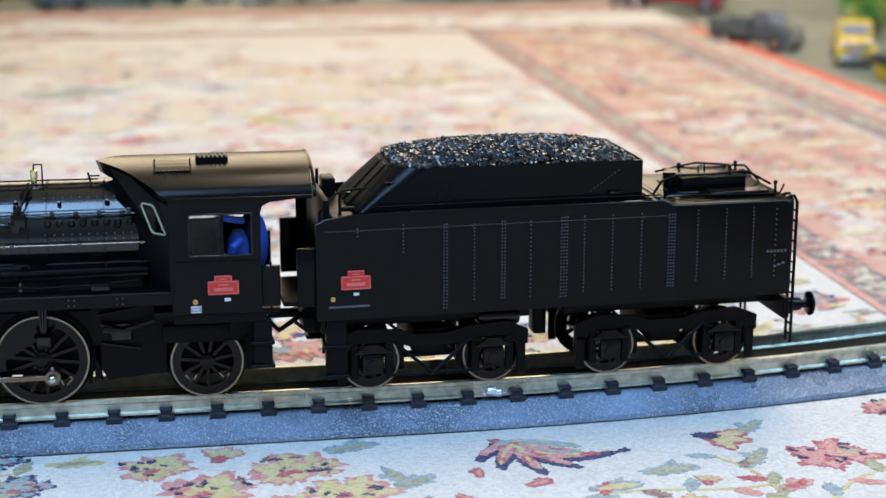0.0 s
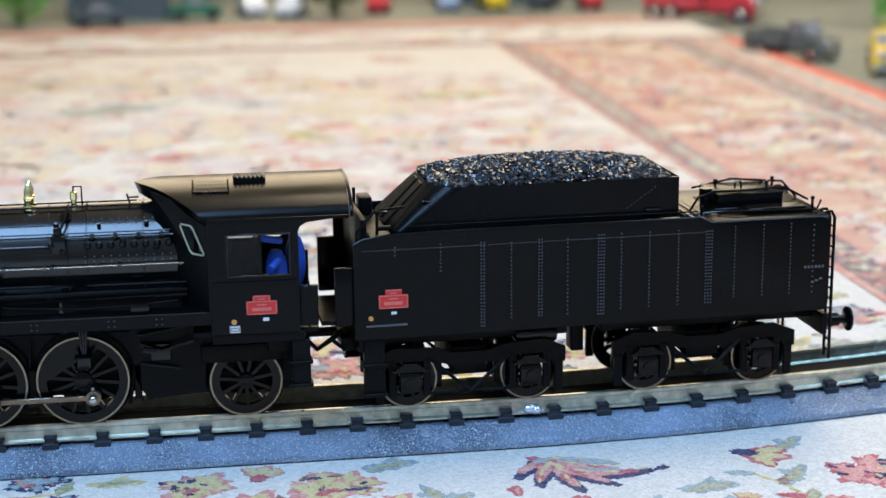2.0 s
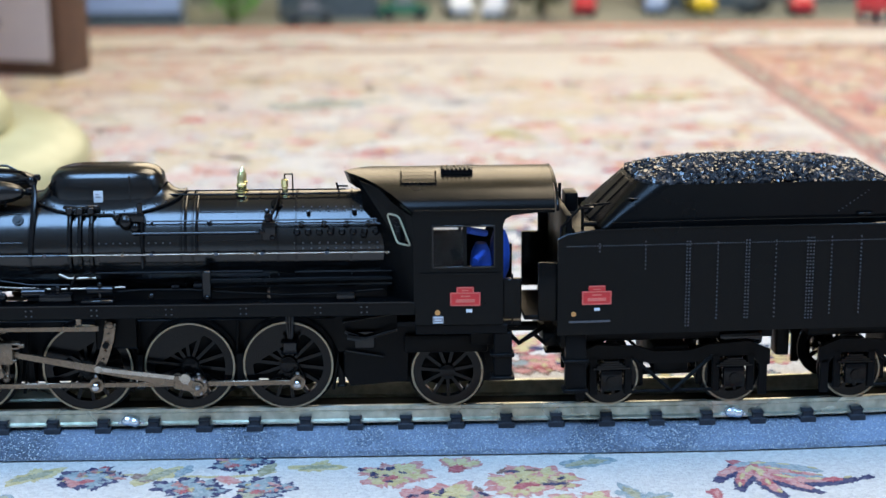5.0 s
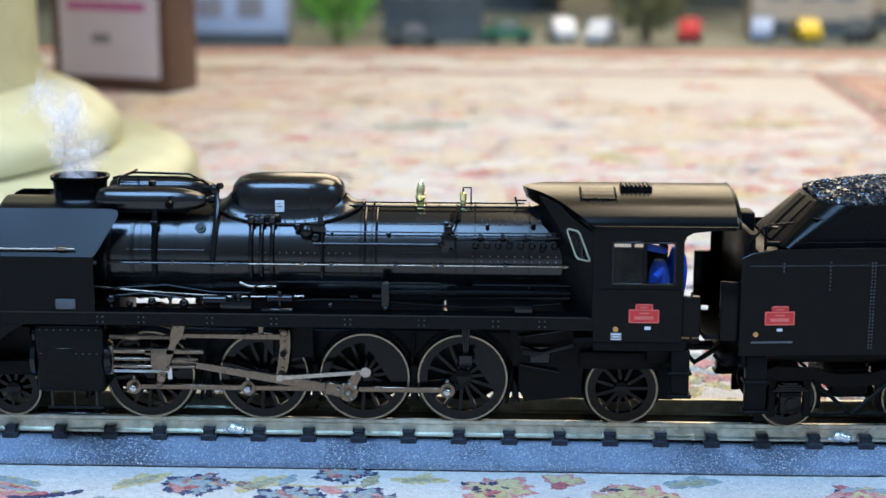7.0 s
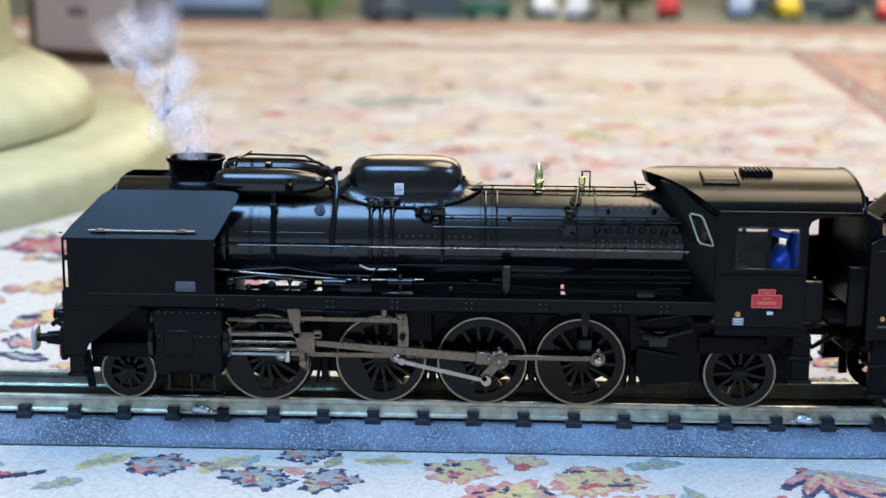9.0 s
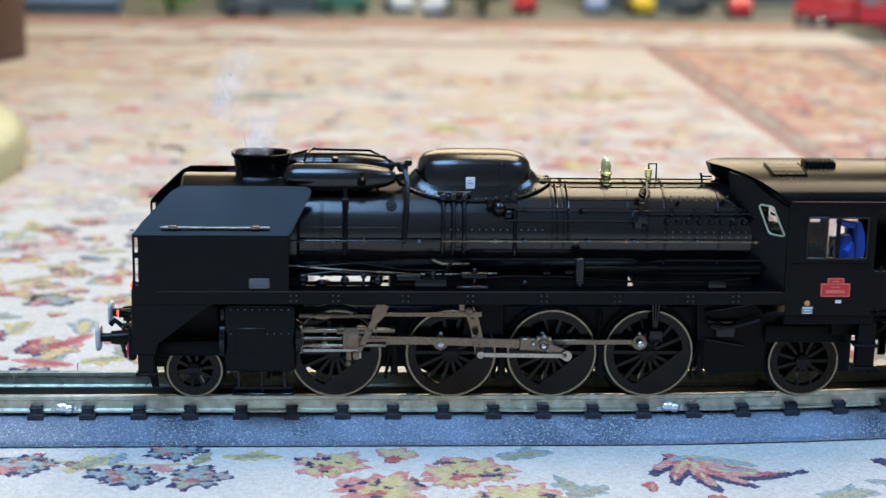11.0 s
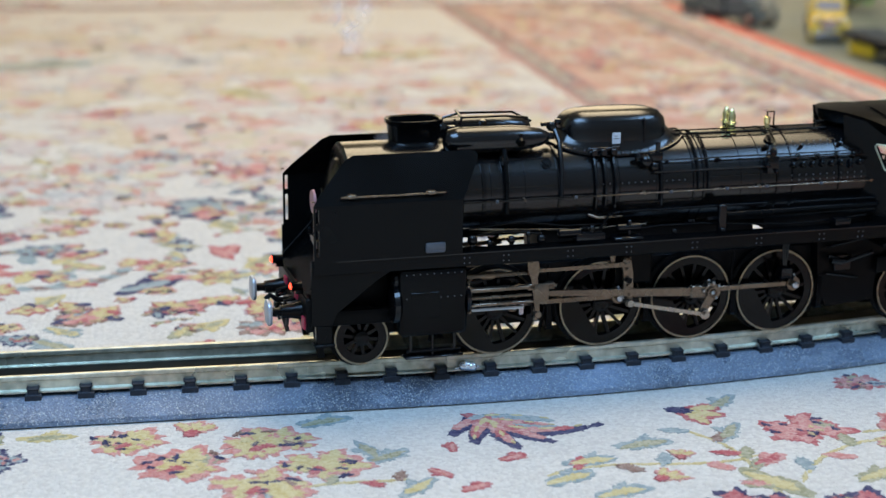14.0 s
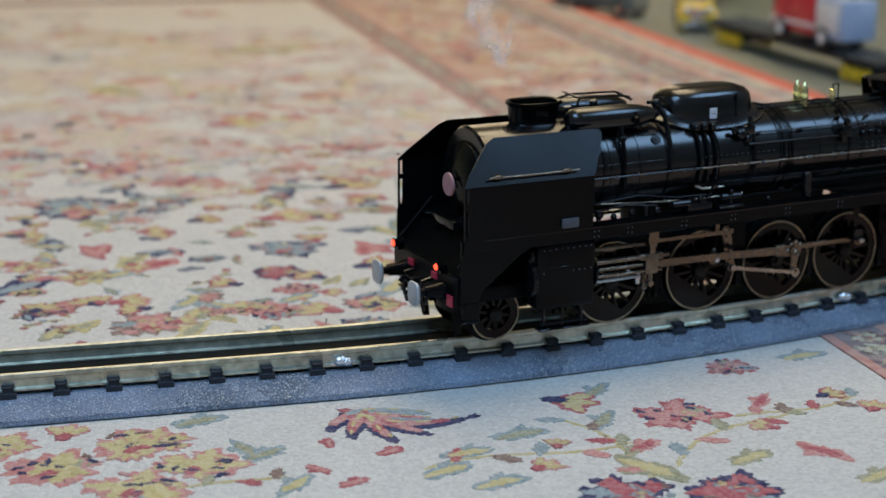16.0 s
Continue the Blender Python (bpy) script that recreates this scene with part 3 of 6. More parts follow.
for i in range(120):
    motif(knots.choice(["flower", "tulip", "ring", "leaf"]), knots.uniform(0.305, 0.465), -0.35 + i * 0.0155, knots.uniform(0.015, 0.03), knots.uniform(0, 6.3), knots.randrange(7), 0.0004)
for i in range(70):
    motif(knots.choice(["flower", "leaf"]), knots.choice([0.273, 0.497, 0.542]), -0.3 + i * 0.026, 0.010, knots.uniform(0, 6.3), knots.randrange(7), 0.0004)
for i in range(60):
    motif(knots.choice(["flower", "tulip", "leaf"]), -1.2 + i * 0.028, knots.uniform(1.55, 1.70), knots.uniform(0.018, 0.03), knots.uniform(0, 6.3), knots.randrange(7), 0.0004)

# Shade laid in pile colours: dense before the slanted line, mostly clear beyond.
for i in range(420):
    x, y = knots.uniform(-1.0, 0.235), knots.uniform(0.34, 1.49)
    if y < 1.28 - 0.45 * x or i % 12 == 0:
        worn_shade_ornament(x, y, knots.uniform(0.016, 0.030) * (0.7 + 0.55 * y), (0, 0, 1, 1, 2, 4, 0, 3))
# Broad tan, mauve and rose patches deepen the shade painted on the field.
for i in range(90):
    x, y = knots.uniform(-0.9, 0.19), knots.uniform(0.5, 1.25)
    if y < 1.2 - 0.45 * x:
        worn_shade_ornament(x, y, knots.uniform(0.045, 0.08), (5, 5, 1, 0))
for i in range(150):
    worn_shade_ornament(knots.uniform(0.305, 0.455), -0.35 + i * 0.0122, knots.uniform(0.016, 0.034), (2, 2, 3, 3, 5, 0, 1), 0.0005)
for lane, slots in ((0.270, (3, 5, 2)), (0.4955, (3, 5, 2)), (0.542, (2, 4))):
    for i in range(92):
        worn_shade_ornament(lane, -0.3 + i * 0.0195, 0.0115, slots, 0.0005)

scattered = bpy.data.meshes.new("scattered_pattern")
scattered.from_pydata(STREWN[0], [], STREWN[1])
for m in WOOLS + FADED_SHADE_WOOLS:
    scattered.materials.append(m)
scattered.polygons.foreach_set("material_index", STREWN[2])
strewn_part = tagged(new("scattered_pattern", scattered), "small faded flowers and leaves strewn over the carpet, massed as painted shade", kind="stuff")
strewn_part.parent = carpet

# ---- the track ----
BEND_X, MID_Y, BEND_R, RAIL_Z = -0.035, 0.017, 1.16, 0.0193


def on_track(s, off=0.0):
    """The point at s metres along the track's middle, off metres to its far side, and the heading."""
    if s <= BEND_X:
        return s, MID_Y + off, 0.0
    a = (s - BEND_X) / BEND_R
    return BEND_X + (BEND_R - off) * math.sin(a), MID_Y + BEND_R - (BEND_R - off) * math.cos(a), a


STATIONS = [-1.5, -0.6] + [BEND_X + 0.03 * i for i in range(40)]


def along(profile, s_list=STATIONS):
    """A profile of (off, z) pairs, in metres, drawn along the track."""
    return Shape(1).loft([[(*on_track(s, o)[:2], z) for o, z in profile] for s in s_list])


track = thing("model_track", "nickel silver model track on a blue-grey foam roadbed over the carpet", "track")
part("roadbed", along([(-0.0325, 0.0008), (-0.0320, 0.0030), (-0.0215, 0.0100), (0.0215, 0.0100), (0.0320, 0.0030), (0.0325, 0.0008)]), BED, track, "blue-grey foam roadbed with glitter painted as pale flecks", smooth=20)
part("base_strip", along([(-0.0145, 0.0098), (-0.0145, 0.0122), (0.0145, 0.0122), (0.0145, 0.0098)]), SOOT, track)
for side in (-0.017, 0.017):
    z0 = 0.0118
    part("rail", along([(side - 0.0024, z0), (side - 0.0024, z0 + 0.0008), (side - 0.0006, z0 + 0.0014), (side - 0.0006, 0.0169), (side - 0.0013, 0.0174), (side - 0.0013, RAIL_Z - 0.0003),
                        (side - 0.0009, RAIL_Z), (side + 0.0009, RAIL_Z), (side + 0.0013, RAIL_Z - 0.0003), (side + 0.0013, 0.0174), (side + 0.0006, 0.0169), (side + 0.0006, z0 + 0.0014),
                        (side + 0.0024, z0 + 0.0008), (side + 0.0024, z0)]), RAIL, track, smooth=30)
tie_shape = Shape().box(-3.6, 3.6, -22.6, 22.6, 9.0, 11.8, 0.3, 1)
for side in (-17, 17):
    out = 1 if side > 0 else -1
    tie_shape.box(-2.3, 2.3, side + out * 1.0, side + out * 4.6, 11.5, 14.4, 0.5, 1)
tie = part("sleeper", tie_shape, SLEEPER, track)
k = 0
for i in range(-44, 46):
    s = -0.270 + 0.0225 * (i + 0.46)
    x, y, a = on_track(s)
    ob = tie if k == 0 else new("sleeper", tie.data)
    ob.parent, ob.location, ob.rotation_euler = track, (x, y, 0), (0, 0, a)
    k += 1
joint_shape = Shape().ball((-1.2, -19.6, 14.2), 2.6, 14, (1.3, 0.8, 0.9)).ball((1.8, -19.8, 13.6), 2.3, 14, (1.2, 0.8, 0.9)).box(-6, 6, -19.4, -17.7, 12.2, 13.6, 0.5)
far_shape = Shape().box(-3.0, 3.0, 17.7, 19.8, 12.2, 16.8, 0.6).rod((0, 18.5, 15.0), (0.5, 18.2, 23.0), 0.35, 6)
far_joint = part("rail_joint", far_shape, SOLDER, track, "bright solder-covered rail joint")
joint = part("rail_joint", joint_shape, SOLDER, track, "bright solder-covered rail joint")
for i, s in enumerate((-0.81, -0.54, -0.27, 0.0, 0.27, 0.54)):
    x, y, a = on_track(s)
    for piece in (joint, far_joint):
        ob = piece if i == 0 else new("rail_joint", piece.data)
        ob.parent, ob.location, ob.rotation_euler = track, (x, y, 0), (0, 0, a)

# ---- the locomotive: lengths in millimetres, front towards -x, rail tops at z = 0, the middle of the track at y = 0 ----
AX_Z, BOIL_R = 73.0, 22.0
DRIVERS = (-70.0, -19.0, 26.0, 69.5)
THROW, WHEEL_R = 8.0, 20.2
loco = thing("model_locomotive", "satin black model steam locomotive with browned rods and red plates", "locomotive")


def around(angle, r=BOIL_R, x=0.0):
    """A point on the boiler's skin: angle from its top towards the near side, in degrees."""
    a = radians(angle)
    return (x, -r * math.sin(a), AX_Z + r * math.cos(a))


def wheel(name, x, r, spokes, parent, balance=True, crank=True):
    """An axle with both wheels: the part turns about its own middle."""
    hub = part(name, Shape().rod((0, -20, 0), (0, 20, 0), 2.4, 12), SOOT, parent)
    hub.location = (x * 0.001, 0, r * 0.001)
    for side in (-1, 1):
        y0, y1 = side * 15.2, side * 20.4
        rim = Shape().lathe([(y0, r - 2.2), (y0, r + 1.4), (y0 + side * 1.1, r + 1.4), (y0 + side * 1.6, r), (y1, r - 0.2), (y1, r - 0.7), (y1 - side * 0.6, r - 0.9), (y1 - side * 0.9, r - 1.0), (y0, r - 2.2)], (0, 0, 0), "y", 48, False)
        part("tyre", rim, SOOT, hub)
        face = Shape().lathe([(y1, r - 0.15), (y1 + side * 0.2, r - 0.2), (y1 + side * 0.2, r - 1.0), (y1, r - 1.05)], (0, 0, 0), "y", 48, False)
        part("tyre_face", face, TYRE, hub, "thin dull brown steel tyre edge")
        c = Shape().lathe([(side * 16.0, 3.6), (side * 21.4, 3.4), (side * 21.8, 2.6)], (0, 0, 0), "y", 16)
        c.lathe([(side * 16.2, r - 4.6), (side * 19.9, r - 4.6), (side * 20.0, r - 0.8), (side * 16.2, r - 0.8), (side * 16.2, r - 4.6)], (0, 0, 0), "y", 40, False)
        part("wheel_centre", c, WHEEL, hub, "gloss black wheel centre")
        first = part("spoke", Shape().loft([[(q, side * yy, w * 0.75) for w, yy in ((-1, 17.0), (1, 17.0), (1, 19.4), (-1, 19.4))] for q in (3.0, r - 3.0)]), WHEEL, hub)
        for i in range(1, spokes):
            ob = new("spoke", first.data)
            ob.parent, ob.rotation_euler = hub, (0, 2 * math.pi * i / spokes, 0)
        if balance:
            outline = [((r - 3.4) * math.cos(radians(a)), (r - 3.4) * math.sin(radians(a))) for a in range(120, 245, 8)]
            part("balance_weight", Shape().prism(outline, side * 18.6, side * 20.0), WHEEL, hub)
        if crank:
            part("crank_boss", Shape().prism([(4 * math.cos(t), 4 * math.sin(t)) for t in np.linspace(1.2, 5.1, 10)] + [(THROW + 3 * math.cos(t), 3 * math.sin(t)) for t in np.linspace(-1.5, 1.5, 8)],
                                             side * 19.4, side * 21.2), BLACK, hub)
            part("crank_cap", Shape().ball((THROW, side * 27.8, 0), 1.7, 10, (1, 0.5, 1)), BRIGHT, hub, "bright steel crank pin cap")
            part("crank_pin", Shape().rod((THROW, side * 20, 0), (THROW, side * 27.5, 0), 1.7, 12), STEEL, hub)
    return hub


def build_running_gear():
    gear = {}
    frame_plate = Shape()
    for side in (-1, 1):
        frame_plate.box(-150, 118, side * 13 - 1, side * 13 + 1, 12, 40, 0.4, 1)
    for x in (-140, -95, -45, 3, 48, 95):
        frame_plate.box(x, x + 5, -12, 12, 14, 38)
    part("frame", frame_plate, SOOT, loco)
    for i, x in enumerate(DRIVERS):
        gear[f"driver{i}"] = wheel("driving_wheelset", x, WHEEL_R, 14, loco)
    gear["lead"] = wheel("leading_wheelset", -132, 12.5, 10, loco, False, False)
    gear["trail"] = wheel("trailing_wheelset", 140, 16.2, 11, loco, False, False)
    for side in (-1, 1):
        y = side * 24.0
        rod = Shape()
        xs = [x for x in DRIVERS]
        for a, b in zip(xs, xs[1:]):
            rod.box(a - DRIVERS[0], b - DRIVERS[0], y - 0.6, y + 0.6, -1.25, 1.25, 0.3, 1)
        for x in xs:
            rod.lathe([(y - 1.3, 2.9), (y - 1.3, 3.3), (y + 1.3, 3.3), (y + 1.3, 2.9)], (x - DRIVERS[0], 0, 0), "y", 18)
            rod.box(x - DRIVERS[0] - 1.0, x - DRIVERS[0] + 1.0, y - 0.8, y + 0.8, 2.8, 4.6, 0.3, 1)
        gear[f"coupling{side}"] = part("coupling_rod", rod, STEEL, loco, "browned steel coupling rod")
        for x in xs:
            part("oil_cup", Shape().ball((x - DRIVERS[0], y + side * 0.6, 4.4), 0.9, 8).rod((x - DRIVERS[0], y + side * 1.2, 0), (x - DRIVERS[0], y + side * 1.9, 0), 1.5, 10), BRIGHT, gear[f"coupling{side}"])
        y = side * 27.5
        main = Shape().prism([(0, -1.2), (0, 1.2), (76, 2.0), (76, -2.0)], y - 0.8, y + 0.8)
        main.lathe([(y - 1.6, 3.4), (y - 1.6, 4.2), (y + 1.6, 4.2), (y + 1.6, 3.4)], (84.5, 0, 0), "y", 20).box(74, 82, y - 1.4, y + 1.4, -3.0, 3.0, 0.5, 1)
        main.lathe([(y - 1.2, 2.2), (y - 1.2, 2.6), (y + 1.2, 2.6), (y + 1.2, 2.2)], (0, 0, 0), "y", 16).rod((84.5, y - side * 2, 0), (84.5, y + side * 2.6, 0), 2.6, 16)
        gear[f"main{side}"] = part("connecting_rod", main, STEEL, loco, "tapered browned steel connecting rod")
        for bx, bz, br in ((84.5, 4.6, 1.0), (82.0, 3.6, 0.8), (87.2, 3.4, 0.9), (80.0, 0.8, 0.8), (86.6, -2.4, 0.8), (84.5, 0.0, 1.3), (0.0, 0.0, 1.2), (1.8, 2.4, 0.8)):
            part("rod_bolt", Shape().ball((bx, y + side * 2.0, bz), br, 8), BRIGHT, gear[f"main{side}"])
        head = Shape().box(-3.6, 3.6, y - 3.4, y + 1.5, -4.5, 5.4, 0.8).box(-6.5, 6.5, y - 3, y + 1, 2.2, 5.4, 0.5, 1).rod((-38, y - 1, 0), (-4, y - 1, 0), 1.0, 10)
        head.box(-2.2, 0.5, y + 1.2, y + 2.6, -12, -2, 0.4, 1).ball((-1, y + 2, -12), 1.9, 10)
        gear[f"cross{side}"] = part("crosshead", head, STEEL, loco, "browned steel crosshead with its piston rod")
        crank = Shape().prism([(-2 * math.sin(t), 2 * math.cos(t)) for t in np.linspace(0, math.pi, 7)] + [(10 + 2 * math.sin(t), -2 * math.cos(t)) for t in np.linspace(0, math.pi, 7)], y + side * 2.0 - 0.6, y + side * 2.0 + 0.6)
        crank.lathe([(y + side * 1.4, 1.2), (y + side * 4.4, 1.2)], (10, 0, 0), "y", 10)
        gear[f"return{side}"] = part("return_crank", crank, STEEL, loco, "browned steel return crank")
        ecc = Shape().prism([(0, -0.9), (0, 0.9), (38, 0.9), (38, -0.9)], y + side * 3.6 - 0.5, y + side * 3.6 + 0.5)
        ecc.lathe([(y + side * 2.8, 2.3), (y + side * 4.4, 2.3)], (38, 0, 0), "y", 14).lathe([(y + side * 2.9, 1.6), (y + side * 4.3, 1.6)], (0, 0, 0), "y", 12)
        gear[f"eccentric{side}"] = part("eccentric_rod", ecc, WORNSTEEL, loco, "rubbed bright eccentric rod")
        link = Shape().prism([(-2.2, -11), (2.2, -11), (3.0, -4), (3.2, 3), (2.4, 10.5), (-2.2, 10.5), (-1.4, 3), (-1.6, -4)], y - 0.4, y + 1.2)
        for z in (-7, -3, 1, 5, 8):
            link.rod((0.6, y + side * 1.2 - 0.3, z), (0.6, y + side * 1.2 + 0.5, z), 0.7, 6)
        link.ball((0, y + side * 1.4, 9.5), 2.0, 12, (1, 0.5, 1)).ball((0, y + side * 1.4, -11), 1.8, 12, (1, 0.5, 1))
        gear[f"link{side}"] = part("expansion_link", link, STEEL, loco, "browned steel expansion link")
        comb = Shape().prism([(-2.6, 9), (2.6, 9), (2.8, 4), (1.5, 0), (1.1, -18), (-1.1, -18), (-1.5, 0), (-2.6, 4)], y + side * 2.4 - 0.6, y + side * 2.4 + 0.6)
        comb.rod((0, y + side * 1, -17), (0, y + side * 4, -17), 1.6, 10)
        gear[f"comb{side}"] = part("combination_lever", comb, STEEL, loco, "browned steel combination lever")
        radius = Shape().prism([(0, -0.8), (0, 0.8), (46, 1.1), (46, -1.1)], y + side * 1.0 - 0.5, y + side * 1.0 + 0.5).box(36, 38.6, y - 0.4, y + 0.8, 0, 9, 0.3, 1)
        gear[f"radius{side}"] = part("radius_rod", radius, STEEL, loco, "browned steel radius rod")
        bars = Shape().box(-86, -44, y - 3.0, y + 0.6, 32.6, 34.4, 0.3, 1).box(-86, -48, y - 3.0, y + 0.6, 26.0, 27.4, 0.3, 1).rod((-88, y, 29.6), (-47, y, 29.6), 0.9, 8)
        bars.box(-89, -84, y - 3.5, y + 1.6, 23, 36, 0.5, 1)
        part("slide_bar", bars, STEEL, loco, "browned steel slide bars")
        part("guide_rod", Shape().rod((-88, y + side * 2.2, 24.6), (-60, y + side * 2.2, 24.6), 0.9, 8).ball((-88, y + side * 2.2, 24.6), 2.0, 8).box(-61, -58.6, y - 0.5, y + 2.6, 20, 27, 0.4, 1), BRIGHT, loco, "bright steel guide rod")
        part("valve_spindle", Shape().rod((-86, y, 39.5), (-52, y, 39.5), 1.1, 8).lathe([(-80, 1.0), (-78, 2.0), (-74, 2.0), (-72, 1.0)], (0, y, 39.5), "x", 12), STEEL, loco)
        bracket = Shape().box(-14, 4, side * 22, side * 24, 30, 47, 0.5, 1).rod((-9, side * 22, 33), (-9, side * 30, 33), 1.4, 10)
        part("link_bracket", bracket, SOOT, loco)
        # sand pipes and brake gear between the wheels
        for x in (-96, -44, 4, 48, 93):
            under = Shape().pipe([(x, side * 18, 40), (x - 1, side * 18.5, 24), (x - 4, side * 18, 8)], 0.8).box(x - 1.5, x + 1.5, side * 15, side * 20, 10, 26, 0.5, 1)
            part("brake_hanger", under, SOOT, loco)
        spring = Shape()
        for q in (-1.6, 0, 1.6):
            spring.rod((71 + q, side * 25.5, 48), (71 + q * 0.4, side * 25.5, 33), 0.6, 6)
        spring.box(66, 76, side * 24.5, side * 27, 45, 47, 0.4, 1).box(68, 74, side * 24, side * 28, 28, 33, 1.0)
        part("lubricator", spring, GLOSSY, loco)
    return gear


def build_boiler():
    b = Shape().lathe([(-86, BOIL_R - 0.2), (-86, BOIL_R), (120, BOIL_R), (120, BOIL_R - 0.2)], (0, 0, AX_Z), "x", 64)
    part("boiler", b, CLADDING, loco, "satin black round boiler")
    # hollow smokebox
    s = Shape().lathe([(-137.5, 18), (-137.5, BOIL_R + 1.0), (-136.4, BOIL_R + 2.2), (-87, BOIL_R + 2.2), (-85.6, BOIL_R + 0.2)], (0, 0, AX_Z), "x", 64)
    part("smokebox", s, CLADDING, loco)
    d = Shape().lathe([(-137.4, 17.5), (-139, 17), (-141.5, 12), (-142.4, 5), (-142.6, 0.5)], (0, 0, AX_Z), "x", 40)
    d.rod((-143, 0, AX_Z), (-145, 0, AX_Z), 1.2).rod((-144, -4, AX_Z - 3), (-144, 4, AX_Z + 3), 0.6)
    part("smokebox_door", d, BLACK, loco)
    part("lamp_disc", Shape().lathe([(-151, 5.2), (-150, 5.4)], (0, -8, 73), "x", 20), FADED, loco, "round faded pink signal disc")
    for x, w in ((-77, 1.6), (-67.5, 1.6), (-41.5, 0.9), (24, 0.9), (29, 0.9), (66, 0.9), (74, 0.9), (98, 0.9)):
        part("boiler_band", Shape().lathe([(x, BOIL_R + 0.1), (x, BOIL_R + 0.55), (x + w, BOIL_R + 0.55), (x + w, BOIL_R + 0.1)], (0, 0, AX_Z), "x", 64), GLOSSY, loco)
    # chimney: a flared oval stack, open above
    rings = []
    for z, l, w in ((93.0, 15.5, 11), (95.6, 12.6, 8.8), (96.6, 11.4, 7.8), (97.2, 11.2, 7.7), (104.6, 12.0, 8.4), (105.2, 12.9, 9.2), (106.6, 13.1, 9.4), (106.9, 12.7, 9.0), (106.5, 11.4, 7.8), (96, 10, 7)):
        ring = []
        for i in range(48):
            c, q = math.cos(2 * math.pi * i / 48), math.sin(2 * math.pi * i / 48)
            ring.append((-103 + l * math.copysign(abs(c) ** 0.72, c), w * math.copysign(abs(q) ** 0.72, q), z))
        rings.append(ring)
    part("chimney", Shape().loft(rings), BLACK, loco, "oval black chimney with a flared lip", 50)
    # two long air tanks beside the chimney
    for side in (-1, 1):
        tank = Shape().lathe([(-93, 1), (-92.5, 3.4), (-90.5, 5.2), (-87, 6.0), (-62, 6.0), (-55, 5.4), (-48, 4.0), (-44.5, 2.4), (-43.5, 0.8)], (0, side * 13.5, 98.2), "x", 32)
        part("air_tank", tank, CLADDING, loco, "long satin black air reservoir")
        fit_ = Shape().lathe([(98, 1.7), (101, 1.7)], (-59, side * 17.5, 0), "z", 10).rod((-59, side * 19, 98), (-59, side * 20.5, 97), 1.9, 10)
        fit_.pipe([(-66, side * 17.5, 94), (-66, side * 19.5, 90), (-66, side * 22.6, 80), (-66, side * 23, 66)], 1.1, 8)
        fit_.lathe([(-67.4, 1.6), (-64.6, 1.6)], (0, side * 19.5, 89), "x", 10)
        part("tank_pipe", fit_, BLACK, loco)
    grip = Shape().pipe([(-84, -8, 104), (-83, -8, 107.5), (-60, 0, 106), (-48, 4, 104)], 0.6).pipe([(-90, 8, 104), (-80, 6, 107), (-55, 6, 106.5), (-46, 5, 102)], 0.6).rod((-83, -8, 107.5), (-80, 12, 107.2), 0.6)
    grip.box(-88, -84, -4, -1, 99, 103, 0.4, 1).box(-72, -69, -2, 2, 97, 104.5, 0.6, 1)
    part("tank_brace", grip, GLOSSY, loco)
    cock = Shape().ball((-41, -9, 102), 2.6, 10).rod((-46, -9, 103), (-38, -9, 103.4), 1.0).ball((-38.4, -9.6, 104), 1.8, 8).ball((-42, -11, 98), 2.0, 8)
    cock.pipe([(-40, -10, 101), (-39, -14, 96), (-39.5, -20, 84), (-40.5, -23.4, 71)], 1.2, 8)
    part("steam_cock", cock, GLOSSY, loco)
    part("inspection_cover", Shape().rod(around(52, BOIL_R, -46), around(52, BOIL_R + 0.8, -46), 2.4, 16).rod(around(52, BOIL_R + 0.7, -46), around(52, BOIL_R + 1.3, -46), 1.2, 6), BLACK, loco)
    # long dome casing
    rings = []
    for z, l, w, e in ((86, 26.2, 13.9, 3.0), (90, 26.0, 13.9, 3.2), (93.5, 25.8, 13.8, 3.3), (99, 25.4, 13.6, 3.4), (103.5, 24.4, 12.8, 3.4), (106.2, 22.0, 10.8, 3.2), (107.6, 17.5, 7.6, 3.0), (108.0, 10, 3.5, 2.6)):
        ring = []
        for i in range(48):
            a = 2 * math.pi * i / 48
            c, s_ = math.cos(a), math.sin(a)
            ring.append((-9 + l * math.copysign(abs(c) ** (2 / e), c), w * math.copysign(abs(s_) ** (2 / e), s_), z))
        rings.append(ring)
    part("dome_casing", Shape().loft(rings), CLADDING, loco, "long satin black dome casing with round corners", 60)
    skirt = []
    for k_, (l, w) in enumerate(((34.0, 16.6), (31.5, 15.8), (28.4, 14.8), (26.2, 14.0))):
        ring = []
        for i in range(48):
            a = 2 * math.pi * i / 48
            c, s_ = math.cos(a), math.sin(a)
            y_ = w * math.copysign(abs(s_) ** 0.75, s_)
            ring.append((-9 + l * math.copysign(abs(c) ** 0.75, c), y_, AX_Z + math.sqrt((BOIL_R + 0.35) ** 2 - y_ * y_) + (0.5, 0.6, 1.6, 4.0)[k_]))
        skirt.append(ring)
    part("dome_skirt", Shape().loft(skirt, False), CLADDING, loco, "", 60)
    rim_ = [(p[0], p[1], p[2] + 0.1) for p in skirt[0]]
    part("dome_flange", Shape().pipe(rim_ + rim_[:2], 0.55), GLOSSY, loco)
    part("dome_seam", Shape().box(2.0, 2.5, -13.9, -12.6, 93, 105, 0.1, 1), GLOSSY, loco)
    tag = part("dome_tag", Shape().box(-13.4, -9.4, -14.2, -13.7, 93.4, 98.6, 0.1, 1), PALE, loco, "small pale inspection label")
